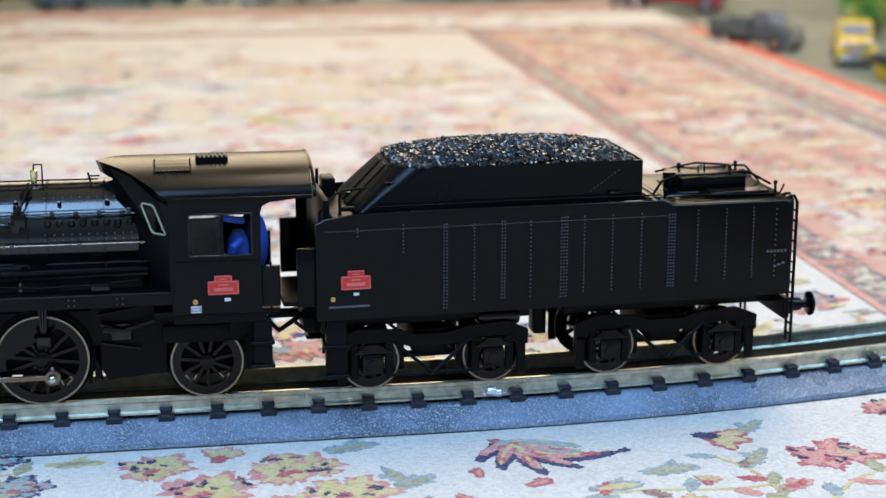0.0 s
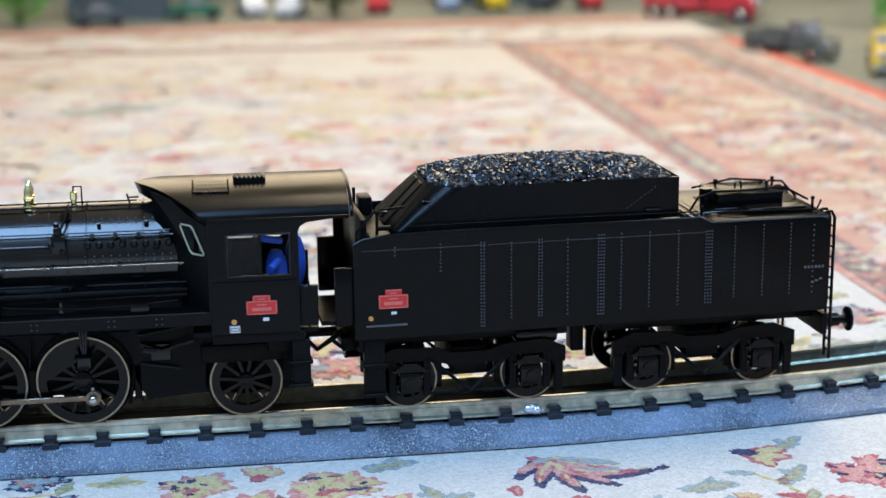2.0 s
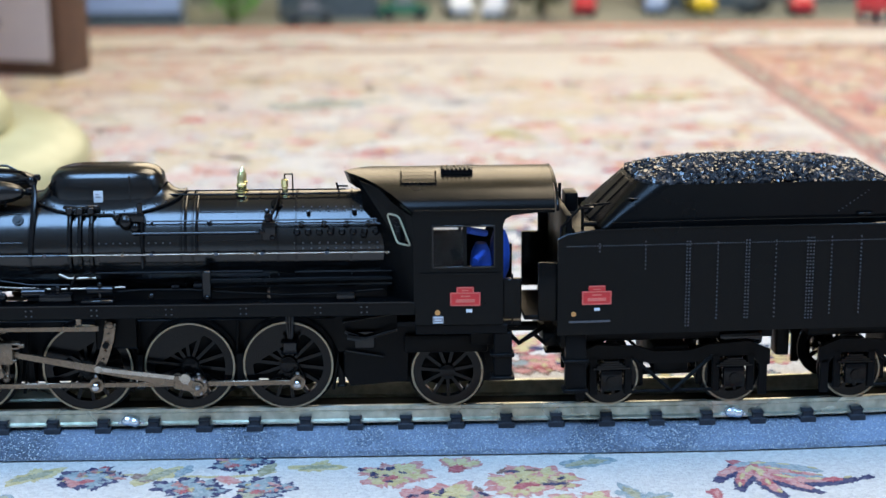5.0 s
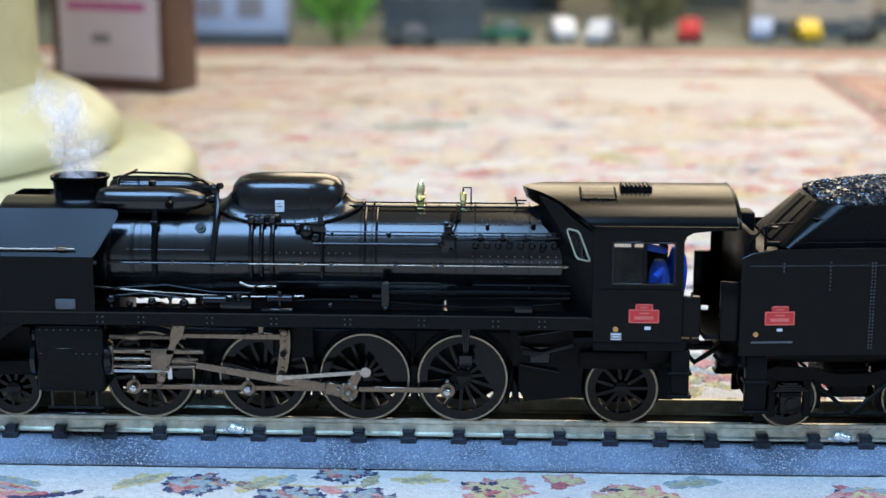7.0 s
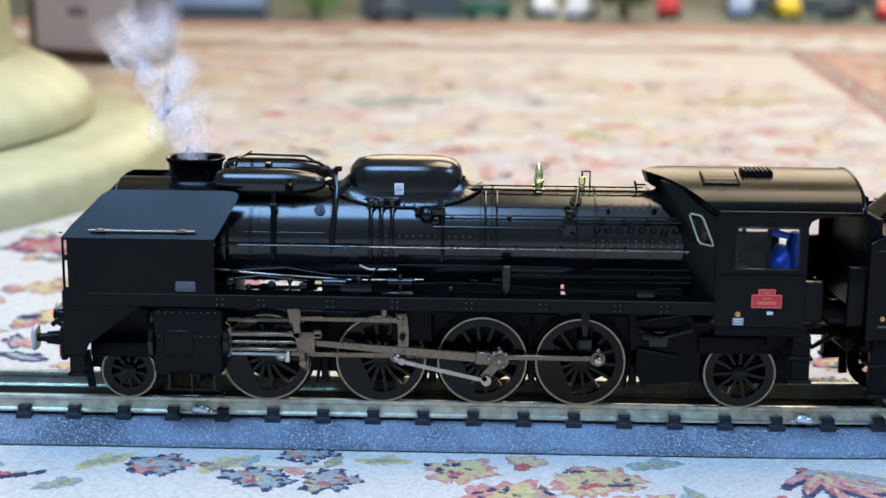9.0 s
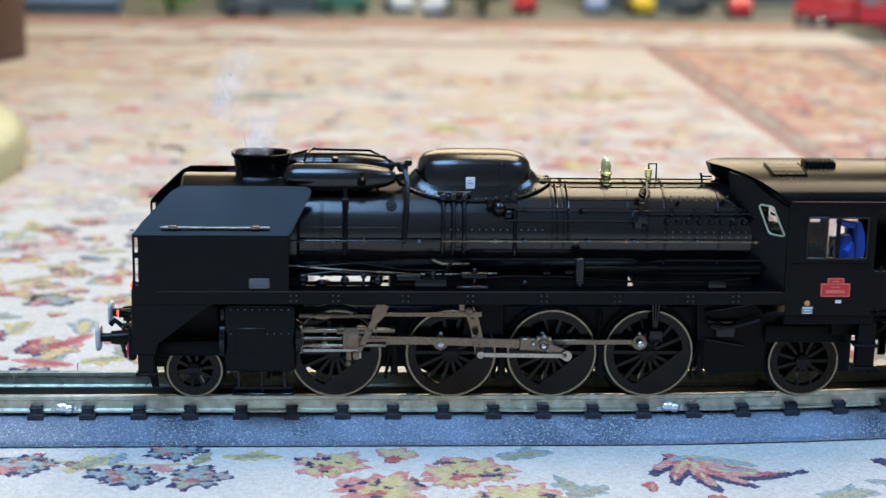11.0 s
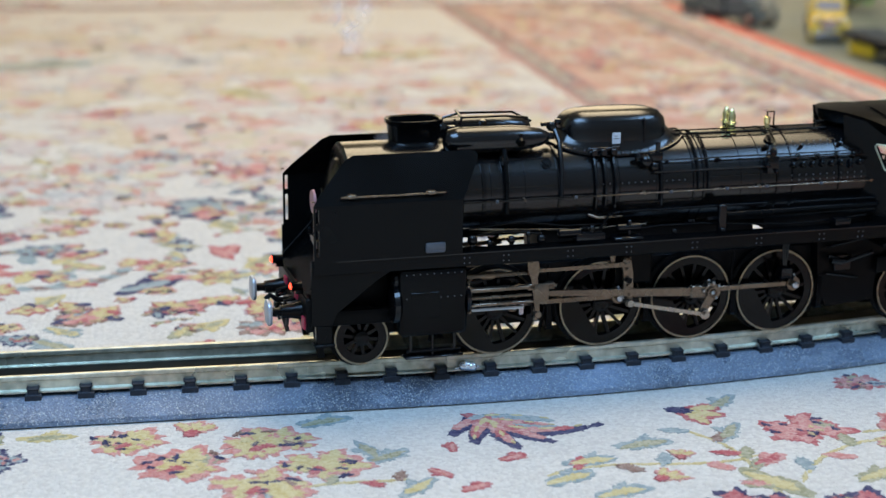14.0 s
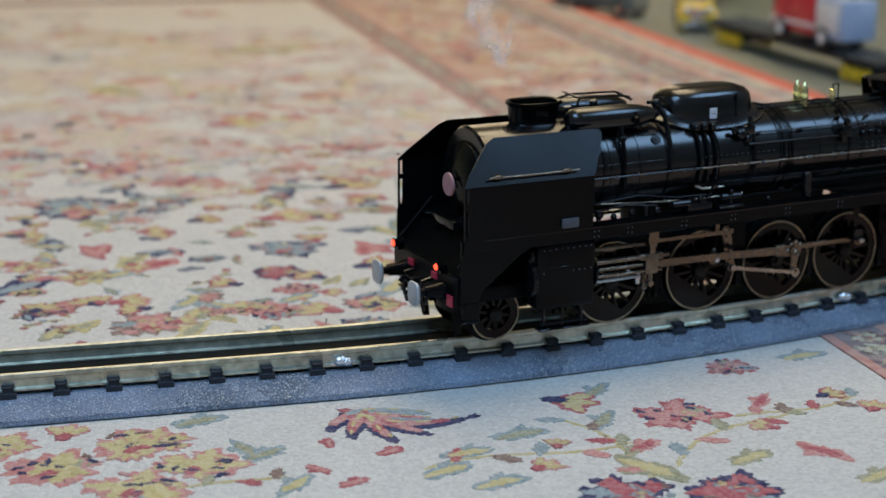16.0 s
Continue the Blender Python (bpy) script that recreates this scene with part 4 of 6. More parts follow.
    part("tag_bar", Shape().box(-12.6, -10.2, -14.35, -14.2, 95.6, 96.2).box(-12.6, -11, -14.35, -14.2, 96.9, 97.3), GREYINK, tag)
    flange = Shape()
    for i in range(15):
        u = i / 14
        flange.ball(around(15 + 29 * math.sin(math.pi * (0.06 + 0.88 * u)) ** 0.7, BOIL_R + 0.9, -40 + 62 * u), 0.5, 6)
    part("flange_bolts", flange, RIVET, loco)
    # three feed pipes over the boiler flank, with their valves
    for x in (-23.5, -19.0, -14.2):
        p = Shape().pipe([around(38, BOIL_R + 3.0, x), around(48, BOIL_R + 1.4, x)] + [around(a, BOIL_R + 1.1, x) for a in range(56, 120, 8)], 0.95, 8)
        p.box(x - 1.5, x + 1.5, -19.5, -15.5, 89, 92.4, 0.5, 1)
        part("feed_pipe", p, GLOSSY, loco)
    part("valve_rack", Shape().box(-26, -11, -18.5, -16.5, 91.5, 93, 0.3, 1), GLOSSY, loco)
    pump = Shape().ball((1, -20, 86), 3.2, 12).ball((5, -20.5, 83.4), 2.4, 10).box(2, 9, -21, -18, 86, 90, 0.6).rod((7, -19, 90), (7, -19, 94), 1.2).ball((-3, -20, 88), 1.8, 8)
    pump.pipe([(8, -20, 86), (8, -22.4, 80), (8, -23.2, 66)], 0.8)
    part("feed_valve", pump, GLOSSY, loco)
    # hand rails and small pipes along the flank
    for za, x0, x1, ang, r in ((0, -62, 118, 92, 0.3), (1, 8, 118, 57, 0.4), (2, 4, 62, 70, 0.5), (3, 62, 118, 62, 0.4), (4, -100, -24, 92, 0.5)):
        p = Shape().pipe([around(ang, BOIL_R + 2.2, x0 + (x1 - x0) * i / 8) for i in range(9)], r)
        n = max(2, int((x1 - x0) / 38))
        for i in range(n):
            x = x0 + 4 + (x1 - x0 - 8) * i / max(1, n - 1)
            p.rod(around(ang, BOIL_R - 0.5, x), around(ang, BOIL_R + 2.6, x), 0.7, 6)
        part("handrail", p, GLOSSY if za else STEEL, loco)
    low = Shape().pipe([(-100, -24, 62), (-76, -25, 60), (-60, -25.5, 59), (-30, -25.5, 57.5), (0, -25, 58)], 0.5).pipe([(-28, -25, 64), (-24, -26, 62.5), (-12, -26, 62.5)], 0.6)
    part("condensate_pipe", low, STEEL, loco)
    for z, x0, x1 in ((64.5, -12, 60), (64, 74, 116), (58.5, 30, 116), (55.5, -14, 112)):
        bow = 1.6 if z == 55.5 else 0.0
        part("control_rod", Shape().pipe([(x0 + (x1 - x0) * i / 6, -25.5, z + bow * math.sin(i * 1.1)) for i in range(7)], 0.55 if z != 58.5 else 1.2, 8), GLOSSY, loco)
    for x0, x1 in ((-20, 20),):
        s = Shape()
        for i in range(14):
            s.ball(around(80, BOIL_R + 0.1, x0 + (x1 - x0) * i / 13), 0.38, 6)
        part("rivet_row", s, RIVET, loco)
    for i in range(8):
        x = 75 + i * 4.9
        part("washout_plug", Shape().ball(around(70, BOIL_R + 0.8, x), 1.6, 10).rod(around(70, BOIL_R, x), around(70, BOIL_R + 3.2, x), 0.9, 8), GLOSSY, loco)
        if i % 2 == 0:
            part("washout_plug", Shape().ball(around(61, BOIL_R + 0.8, x + 2), 1.6, 10).rod(around(61, BOIL_R, x + 2), around(61, BOIL_R + 3.2, x + 2), 0.9, 8), GLOSSY, loco)
    stays = Shape()
    for ang in (38, 44, 82, 88):
        for i in range(11):
            stays.ball(around(ang, BOIL_R + 0.05, 74 + i * 3.6), 0.4, 6)
    part("stay_bolts", stays, RIVET, loco)
    clack = Shape().box(60, 66, -24, -20, 78, 86, 0.8).ball((63, -23, 88), 2.0, 8).ball((60, -24, 82), 1.5, 8).ball((64.5, -24.5, 79), 1.2, 8).pipe([(64, -22, 88), (66, -18, 92), (67, -10, 96)], 0.6)
    part("clack_valve", clack, GLOSSY, loco)
    part("fire_hole_ring", Shape().rod(around(34, BOIL_R, 66), around(34, BOIL_R + 1.0, 66), 2.6, 16).rod(around(34, BOIL_R + 0.8, 66), around(34, BOIL_R + 1.4, 66), 1.3, 8), BLACK, loco)
    # brass safety valves and whistle
    for y in (-4.5, 1.5):
        v = Shape().lathe([(94, 2.8), (95.4, 2.8), (95.6, 1.7), (98, 1.9), (98.4, 2.3), (99.2, 2.3), (99.5, 1.8), (102.4, 1.9), (103.6, 1.3), (104.6, 1.0), (105.6, 0.3)], (50, y, 0), "z", 16)
        part("safety_valve", v, BRASS, loco, "polished brass safety valve")
    part("whistle", Shape().lathe([(93.5, 1.4), (97, 1.2), (97.4, 1.6), (100.5, 1.6), (101, 0.6)], (69, -3, 0), "z", 12), BRASS, loco, "small brass whistle")
    part("whistle_lever", Shape().pipe([(69, -3, 101), (69, -3, 103), (72.5, -3, 103), (72.5, -3, 95)], 0.45), BLACK, loco)
    rail = Shape().pipe([(18, -7, 95.2), (40, -7.5, 95), (70, -7.5, 95), (98, -7, 95)], 0.5).pipe([(18, -2, 95.8), (60, -3, 96), (96, -3, 96)], 0.4).rod((93, -5, 95), (92, -6, 99.5), 0.5, 6).rod((92, -6, 98), (97, -6, 98), 0.4, 6)
    part("top_rail", rail, BLACK, loco)
    for x in (-58, -30, -6, 22, 46, 80, 104):
        part("pipe_union", Shape().ball((x, -25.8, 58.2), 1.1, 8).rod((x - 1.6, -25.8, 58.2), (x + 1.6, -25.8, 58.2), 0.9, 8), GLOSSY, loco)
    for x in (-92, -71, -34, 12, 40, 60, 88):
        part("rail_post", Shape().ball(around(92, BOIL_R + 2.4, x), 0.9, 8), RIVET, loco)
    for x in (26.5, 31.5):
        part("boiler_pipe", Shape().pipe([around(a, BOIL_R + 1.0, x) for a in range(14, 104, 10)], 0.5), GLOSSY, loco)
    for x, a, r in ((-66, 40, 1.2), (-52, 34, 1.0), (37, 58, 1.2), (62, 46, 1.3), (80, 48, 1.0), (100, 47, 1.2), (90, 66, 1.4), (109, 60, 1.2), (104, 74, 1.5)):
        part("boiler_tap", Shape().ball(around(a, BOIL_R + 1.0, x), r, 8).rod(around(a, BOIL_R, x), around(a, BOIL_R + 3.0, x), r * 0.5, 6), GLOSSY, loco)
    # ash pan and fire box flank under the boiler
    part("firebox_flank", Shape().box(62, 118, -19, 19, 50, 74, 1.5), SOOT, loco)
    part("ash_pan", Shape().prism([(90, 50), (127, 50), (127, 37), (123, 31), (122, 12), (97, 10), (92, 20)], -20, 20), SOOT, loco)
    grate = Shape().rod((94, -21.6, 40), (118, -21.6, 44), 0.7).rod((95, -21.6, 27), (112, -21.6, 24), 0.6).box(99, 108, -22.4, -20.8, 28, 36, 0.5, 1)
    part("ash_pan_door", grate, GLOSSY, loco)
    seam_ = Shape()
    for a in (44, 78):
        seam_.pipe([around(a, BOIL_R + 0.12, x) for x in (-84, -60, -44)], 0.22).pipe([around(a, BOIL_R + 0.12, x) for x in (32, 50, 64)], 0.22)
    part("cladding_seam", seam_, GLOSSY, loco)
    for x in (-73, -57, -12, 6, 48, 58):
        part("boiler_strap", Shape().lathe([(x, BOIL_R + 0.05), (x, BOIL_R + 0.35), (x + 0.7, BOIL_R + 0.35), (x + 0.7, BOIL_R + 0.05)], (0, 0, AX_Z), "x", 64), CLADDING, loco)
    pipe = Shape().pipe([(95, -23, 36), (104, -24, 33), (118, -24, 37)], 1.0, 8).rod((96, -24, 34), (102, -24, 33), 1.6, 8)
    part("injector_pipe", pipe, GLOSSY, loco)
    part("frame_stretcher", Shape().box(-46, 60.5, -12, 12, 39, 54, 0.8), SOOT, loco)
    saddle = Shape().box(-122, -84, -14, 14, 38, 56, 1)
    part("smokebox_saddle", saddle, SOOT, loco)


def build_cab():
    # running boards
    for side in (-1, 1):
        y0, y1 = sorted((side * 24, side * 35))
        part("running_board", Shape().box(-146, 126, y0, y1, 50.6, 52.2, 0.3, 1), BLACK, loco)
        part("valance", Shape().box(-156, 126, *sorted((side * 34.2, side * 35.2)), 46.6, 52.6, 0.3, 1), BLACK, loco)
        rows = Shape()
        for x in (-88, -70, -40, -12, 20, 52, 84, 104):
            for dx in (-1.2, 1.2):
                for z in (48.2, 50.6):
                    rows.ball((x + dx, side * 35.3, z), 0.35, 6)
        part("valance_rivets", rows, RIVET, loco)
        trim = Shape().box(-146, 124, *sorted((side * 35.0, side * 35.6)), 52.2, 52.8)
        part("board_edge", trim, GLOSSY, loco)
        part("lubricator_box", Shape().box(-36, -22, *sorted((side * 26, side * 32)), 52, 57, 0.8), GLOSSY, loco)
        part("tool_tray", Shape().box(-18, -4, *sorted((side * 26, side * 33)), 52.2, 54.4, 0.4, 1), GLOSSY, loco)
        part("air_pump", Shape().lathe([(-44, 1.2), (-43.4, 2.2), (-33.6, 2.2), (-33, 1.2)], (0, side * 29, 57), "x", 12), GLOSSY, loco)
        part("air_pump", Shape().lathe([(-16, 1.0), (-15.4, 1.9), (-4.6, 1.9), (-4, 1.0)], (0, side * 29, 58), "x", 12), GLOSSY, loco)
        for x, z, r in ((-10, 60.5, 1.3), (-52, 55.5, 2.2), (-66, 56, 2.0), (-84, 57, 2.4), (-76, 55, 1.6), (36, 54, 1.6), (-28, 59, 1.5), (-58, 58, 1.3), (12, 55, 1.5)):
            part("valve", Shape().ball((x, side * 30, z), r, 10).rod((x, side * 30, 52), (x, side * 30, z), r * 0.5, 8), GLOSSY, loco)
        part("pipe_run", Shape().pipe([(-86, side * 29, 58), (-70, side * 30, 60), (-52, side * 30, 58)], 0.5), BLACK, loco)
        part("pipe_run", Shape().pipe([(-24, side * 29, 58), (-20, side * 29, 64), (-14, side * 27, 65)], 0.6), BLACK, loco)
        part("pipe_run", Shape().pipe([(38, side * 29, 61), (80, side * 28, 61), (116, side * 27, 61)], 1.3, 8), BLACK, loco)
        part("pipe_run", Shape().pipe([(-88, side * 27, 61), (-60, side * 27, 63), (-40, side * 27, 60), (-20, side * 28, 60)], 0.4), BLACK, loco)
        part("rod_bracket", Shape().box(34, 38, *sorted((side * 27, side * 30)), 52, 66, 0.5, 1), GLOSSY, loco)
        part("sand_box", Shape().box(92, 100, *sorted((side * 27, side * 33)), 52.2, 56.6, 0.6), GLOSSY, loco)
    # smoke deflectors: upright plate, its upper half leaning in
    for side in (-1, 1):
        y = side * 35
        sheet_ = Shape().prism([(-153.7, 52), (-153.7, 77), (-90, 77), (-90, 52)], y - 0.35, y + 0.35).prism([(-156, 52), (-156, 77), (-155, 77), (-155, 52)], y - 0.35, y + 0.35)
        for z0, z1 in ((52, 55), (67, 69.5), (76, 77)):
            sheet_.prism([(-155, z0), (-155, z1), (-153.7, z1), (-153.7, z0)], y - 0.35, y + 0.35)
        part("deflector_lower", sheet_, BLACK, loco, "", 10)
        up = Shape()
        out = [(-156, 77, 35), (-152, 82, 31.8), (-140, 94, 24.6), (-136, 96, 23.4), (-84, 96, 23.4), (-81.6, 95.5, 23.7), (-80.5, 94.4, 24.4), (-80.8, 92.6, 25.5), (-88.5, 79, 34), (-90, 77, 35)]
        up.loft([[(x, side * yy, z) for x, z, yy in out], [(x, side * (yy - 0.7), z - 0.2) for x, z, yy in out]])
        part("deflector_upper", up, BLACK, loco, "satin black smoke deflector leaning inwards", 20)
        rail = Shape().pipe([(-144, side * 35.0, 80.5), (-120, side * 34.6, 80.2), (-98, side * 35.0, 80.5)], 0.45)
        for x in (-139, -104):
            rail.box(x - 2, x + 2, *sorted((side * 32.5, side * 35.4)), 79.6, 81.4, 0.4, 1)
        part("deflector_rail", rail, STEEL, loco)
        slot = Shape().box(-156.6, -155.4, *sorted((side * 34.4, side * 35.6)), 79, 79.4)
        part("deflector_lip", slot, BLACK, loco)
        part("foot_step", Shape().box(-107, -98, *sorted((side * 35.2, side * 36.8)), 54, 58.6, 0.8).box(-106, -99, *sorted((side * 36.6, side * 37.2)), 54.4, 55.2), RIVET, loco, "small worn steel foot step")
        skirt = Shape().prism([(-157, 53), (-157, 24), (-148, 24), (-146, 29), (-128, 43), (-122, 46.5), (-88, 46.5), (-88, 53)], *sorted((side * 33.6, side * 34.2)))
        part("front_skirt", skirt, BLACK, loco)
        part("front_step", Shape().box(-155, -148, *sorted((side * 30, side * 34)), 15, 24, 0.5, 1).box(-156, -147, *sorted((side * 29, side * 35)), 14.4, 15.6, 0.3, 1), BLACK, loco)
    # cylinders
    for side in (-1, 1):
        ys = sorted((side * 18, side * 34.6))
        part("cylinder", Shape().box(-118, -87, *ys, 15.5, 47, 2.6, 4), BLACK, loco)
        for outline, up in (([(-121, 5), (-120, 8.6), (-117.8, 9.2)], 29.6), ([(-87.2, 8.6), (-85, 7.0), (-84, 3)], 29.6), ([(-121, 3), (-119.5, 5), (-117.8, 5.2)], 40.5)):
            part("cylinder_cover", Shape().lathe(outline, (0, side * 26.5, up), "x", 24), GLOSSY, loco)
        riv = Shape()
        for i in range(9):
            riv.ball((-115 + i * 3.1, side * 34.7, 44.2), 0.35, 6).ball((-115 + i * 3.1, side * 34.7, 33.4), 0.35, 6)
        part("cylinder_rivets", riv, RIVET, loco)
        part("drain_pipe", Shape().rod((-114, side * 30, 7.6), (-89, side * 30, 7.6), 0.9).rod((-112, side * 30, 16), (-112, side * 30, 7.6), 0.8).rod((-92, side * 30, 16), (-92, side * 30, 7.6), 0.8).box(-115, -88, *sorted((side * 26, side * 32)), 4.6, 5.6, 0.3, 1).rod((-102, side * 30, 16), (-102, side * 30, 5), 0.6), GLOSSY, loco)
        cover = Shape().box(-113, -100, *sorted((side * 34.4, side * 35.0)), 24, 36, 0.3, 1)
        for z in (24.8, 35.2):
            for k_ in range(5):
                cover.ball((-111.6 + k_ * 2.6, side * 35.0, z), 0.4, 6)
        part("valve_cover", cover, BLACK, loco)
    # front beam, buffers, hook, tail lamps
    part("buffer_beam", Shape().box(-159, -156, -33, 33, 21, 36, 0.5, 1), SOOT, loco)
    part("front_apron", Shape().loft([[(-157, -33, 36), (-157, 33, 36), (-157.6, 33, 36), (-157.6, -33, 36)], [(-140, -33, 52), (-140, 33, 52), (-141, 33, 52.4), (-141, -33, 52.4)]]), BLACK, loco)
    for side in (-1, 1):
        yb = side * 20
        bshape = Shape().lathe([(-159, 4.2), (-163, 3.2), (-168, 2.8), (-168, 1.9), (-172.5, 1.9)], (0, yb, 27.5), "x", 20)
        buf = part("buffer", bshape, BLACK, loco)
        rings = [[(x, yb + sx * 5.2 * math.copysign(abs(math.cos(a)) ** 0.6, math.cos(a)), 27.5 + sx * 5.6 * math.copysign(abs(math.sin(a)) ** 0.6, math.sin(a))) for a in np.linspace(0, 2 * math.pi, 28, endpoint=False)] for x, sx in ((-172.3, 0.9), (-173.2, 1.0), (-174.0, 0.97), (-174.4, 0.8))]
        part("buffer_head", Shape().loft(rings), BUFFER, buf, "pale grey steel buffer head")
        lamp = part("tail_lamp", Shape().lathe([(-159, 2.0), (-163, 2.0), (-163.6, 2.4), (-163.8, 2.2)], (0, side * 23, 39.5), "x", 16).box(-162, -158.5, side * 23 - 1, side * 23 + 1, 36, 38), BLACK, loco)
        part("lamp_lens", Shape().lathe([(-163.7, 1.6), (-164.5, 1.1), (-164.8, 0.3)], (0, side * 23, 39.5), "x", 12), LAMP, lamp, "glowing red lamp lens")
        hose = Shape().pipe([(-159, side * 9, 30), (-164, side * 9, 29), (-165, side * 9.5, 22), (-163, side * 9, 15)], 1.0, 8).pipe([(-159, side * 13, 26), (-163, side * 13, 25), (-164, side * 13, 19)], 0.8, 8)
        part("brake_hose", hose, GLOSSY, loco)
        part("beam_marking", Shape().box(-160, -159.1, *sorted((side * 26, side * 31)), 22, 27).box(-160, -159.1, *sorted((side * 10, side * 15)), 31, 34), CRIMSON, loco, "small crimson beam marking")
        part("guard_iron", Shape().prism([(-154, 21), (-150, 21), (-148, 4), (-151, 4)], *sorted((side * 16, side * 18))), SOOT, loco)
    part("coupling_hook", Shape().pipe([(-159, 0, 27), (-166, 0, 27), (-169, 0, 29.5), (-171, 0, 27.5)], 1.3, 8).pipe([(-164, -2, 26), (-167, -2, 20), (-167, 2, 20), (-164, 2, 26)], 0.7), SOOT, loco)
    fr = Shape().rod((-157, -31, 40), (-140, -31, 58), 0.6).rod((-157, 31, 40), (-140, 31, 58), 0.6).box(-150, -140, -12, 12, 52, 56, 0.8)
    part("front_ladder", fr, GLOSSY, loco)
    # the pony truck round the leading wheel
    part("pony_truck", Shape().box(-146, -118, -14, 14, 9, 20, 1).box(-148, -116, -24, -21.5, 20, 27, 1.0).box(-148, -116, 21.5, 24, 18, 27, 1.0), SOOT, loco)
    # cab side sheets with their window and door openings
    for side in (-1, 1):
        ys = sorted((side * 34.4, side * 35.2))
        # one outline round the sheet and, through a slit, round its window
        sheet = Shape().prism([(126, 42), (164, 42), (164, 86), (165, 88.6), (168, 90.2), (186, 92.2), (126, 92.2), (126, 77), (134, 77), (134, 84.6), (135, 85.6), (159, 85.6), (160, 84.6), (160, 69), (159, 68), (135, 68), (134, 69), (134, 76.9), (126, 76.9)], *ys)
        wall = part("cab_side", sheet, BLACK, loco, "satin black cab side sheet", 10)
        frame_ = Shape()
        for a in ((133.4, 134.2, 67.4, 86.2), (159.8, 160.6, 67.4, 86.2), (134, 160, 67.2, 68.2), (134, 160, 85.4, 86.3)):
            frame_.box(a[0], a[1], *sorted((side * 35.2, side * 35.9)), a[2], a[3], 0.15, 1)
        part("window_frame", frame_, GLOSSY, wall)
        part("window_bar", Shape().box(146.6, 148.4, *sorted((side * 34.0, side * 34.6)), 68, 85.6), BLACK, wall)
        pane = part("window_pane", Shape().box(134, 147, *sorted((side * 34.5, side * 34.9)), 68, 85.6), GLASS, wall, "clear sliding cab window")
        pane.visible_shadow = False
        part("sheet_ledge", Shape().box(128, 163, *sorted((side * 35.2, side * 36.0)), 64.6, 65.3), BLACK, wall)
        plate = part("number_plate", Shape().box(141, 154.2, *sorted((side * 35.2, side * 35.7)), 50.5, 56.6, 0.2, 1).box(143.8, 151.4, *sorted((side * 35.2, side * 35.7)), 56.4, 59, 0.2, 1), RED, loco, "red enamel number plate with a raised rim")
        edge = Shape()
        for a in ((141.2, 154, 50.7, 51.1), (141.2, 154, 56.1, 56.5), (141.2, 141.6, 50.7, 56.5), (153.6, 154, 50.7, 56.5), (144.0, 151.2, 58.5, 58.9), (144.0, 144.4, 56.4, 58.9), (150.8, 151.2, 56.4, 58.9), (145.5, 149.7, 54.6, 55.2), (143.5, 151.7, 52.2, 53.6), (146, 149, 57.2, 57.7)):
            edge.box(a[0], a[1], *sorted((side * 35.7, side * 35.9)), a[2], a[3])
        part("plate_rim", edge, PLATE, plate)
        part("depot_mark", Shape().box(148, 150.6, *sorted((side * 35.2, side * 35.5)), 47.6, 49), PALE, loco, "tiny pale painted mark")
        part("warning_dot", Shape().rod((135.6, side * 35.1, 47.6), (135.6, side * 35.6, 47.6), 1.2, 12), ORANGE, loco, "small round orange sign")
        tag = part("data_panel", Shape().box(133.5, 138.2, *sorted((side * 35.2, side * 35.5)), 42.8, 46), GREYINK, loco)
        part("panel_bar", Shape().box(133.9, 137.8, *sorted((side * 35.5, side * 35.7)), 45.2, 45.7).box(134.4, 137.3, *sorted((side * 35.5, side * 35.7)), 44.1, 44.6).box(133.9, 137.8, *sorted((side * 35.5, side * 35.7)), 43.0, 43.3), PALE, tag)
        # raked front sheets with their windows
        inner, outer = (106, side * 15, 71), (126, side * 34.8, 71)

        def at(u, z):
            lean = max(0.0, z - 72) * 0.42
            return (outer[0] + (inner[0] - outer[0]) * u - lean * u * 0.3, outer[1] + (inner[1] - outer[1]) * u, z)

        quads = [((0, 50), (0, 77), (0.62, 77), (0.62, 50)), ((0, 77), (0, 94), (0.28, 97), (0.28, 89.5), (0.06, 77)), ((0.32, 77), (0.5, 89.5), (0.5, 99), (1, 102), (1, 77)), ((0.28, 89.5), (0.28, 97), (0.5, 99), (0.5, 89.5)), ((0.62, 60), (0.62, 77), (1, 77), (1, 60))]
        f = Shape()
        for q in quads:
            f.loft([[at(*c) for c in q], [(at(*c)[0] + 0.7, at(*c)[1], at(*c)[2]) for c in q]])
        part("cab_front", f, BLACK, loco, smooth=10)
        rim = [at(0.06, 77.6), at(0.25, 88.2), at(0.30, 89.3), at(0.46, 89.5), at(0.49, 88.4), at(0.34, 78.2), at(0.29, 77.1), at(0.09, 77.0), at(0.06, 77.6)]
        part("front_window_frame", Shape().pipe([(p[0] - 0.7, p[1], p[2]) for p in rim], 0.42), RIMBRASS, loco, "pale brass rim of the cab's front window")
        corners = ((0.06, 77), (0.28, 89.5), (0.5, 89.5), (0.32, 77))
        pane = part("front_window", Shape().loft([[at(*c) for c in corners], [(at(*c)[0] + 0.3, at(*c)[1], at(*c)[2]) for c in corners]]), GLASS, loco)
        part("cab_edge", Shape().rod((126, side * 34.4, 50), (126, side * 34.4, 92), 0.9, 10), BLACK, loco)
        pane.visible_shadow = False
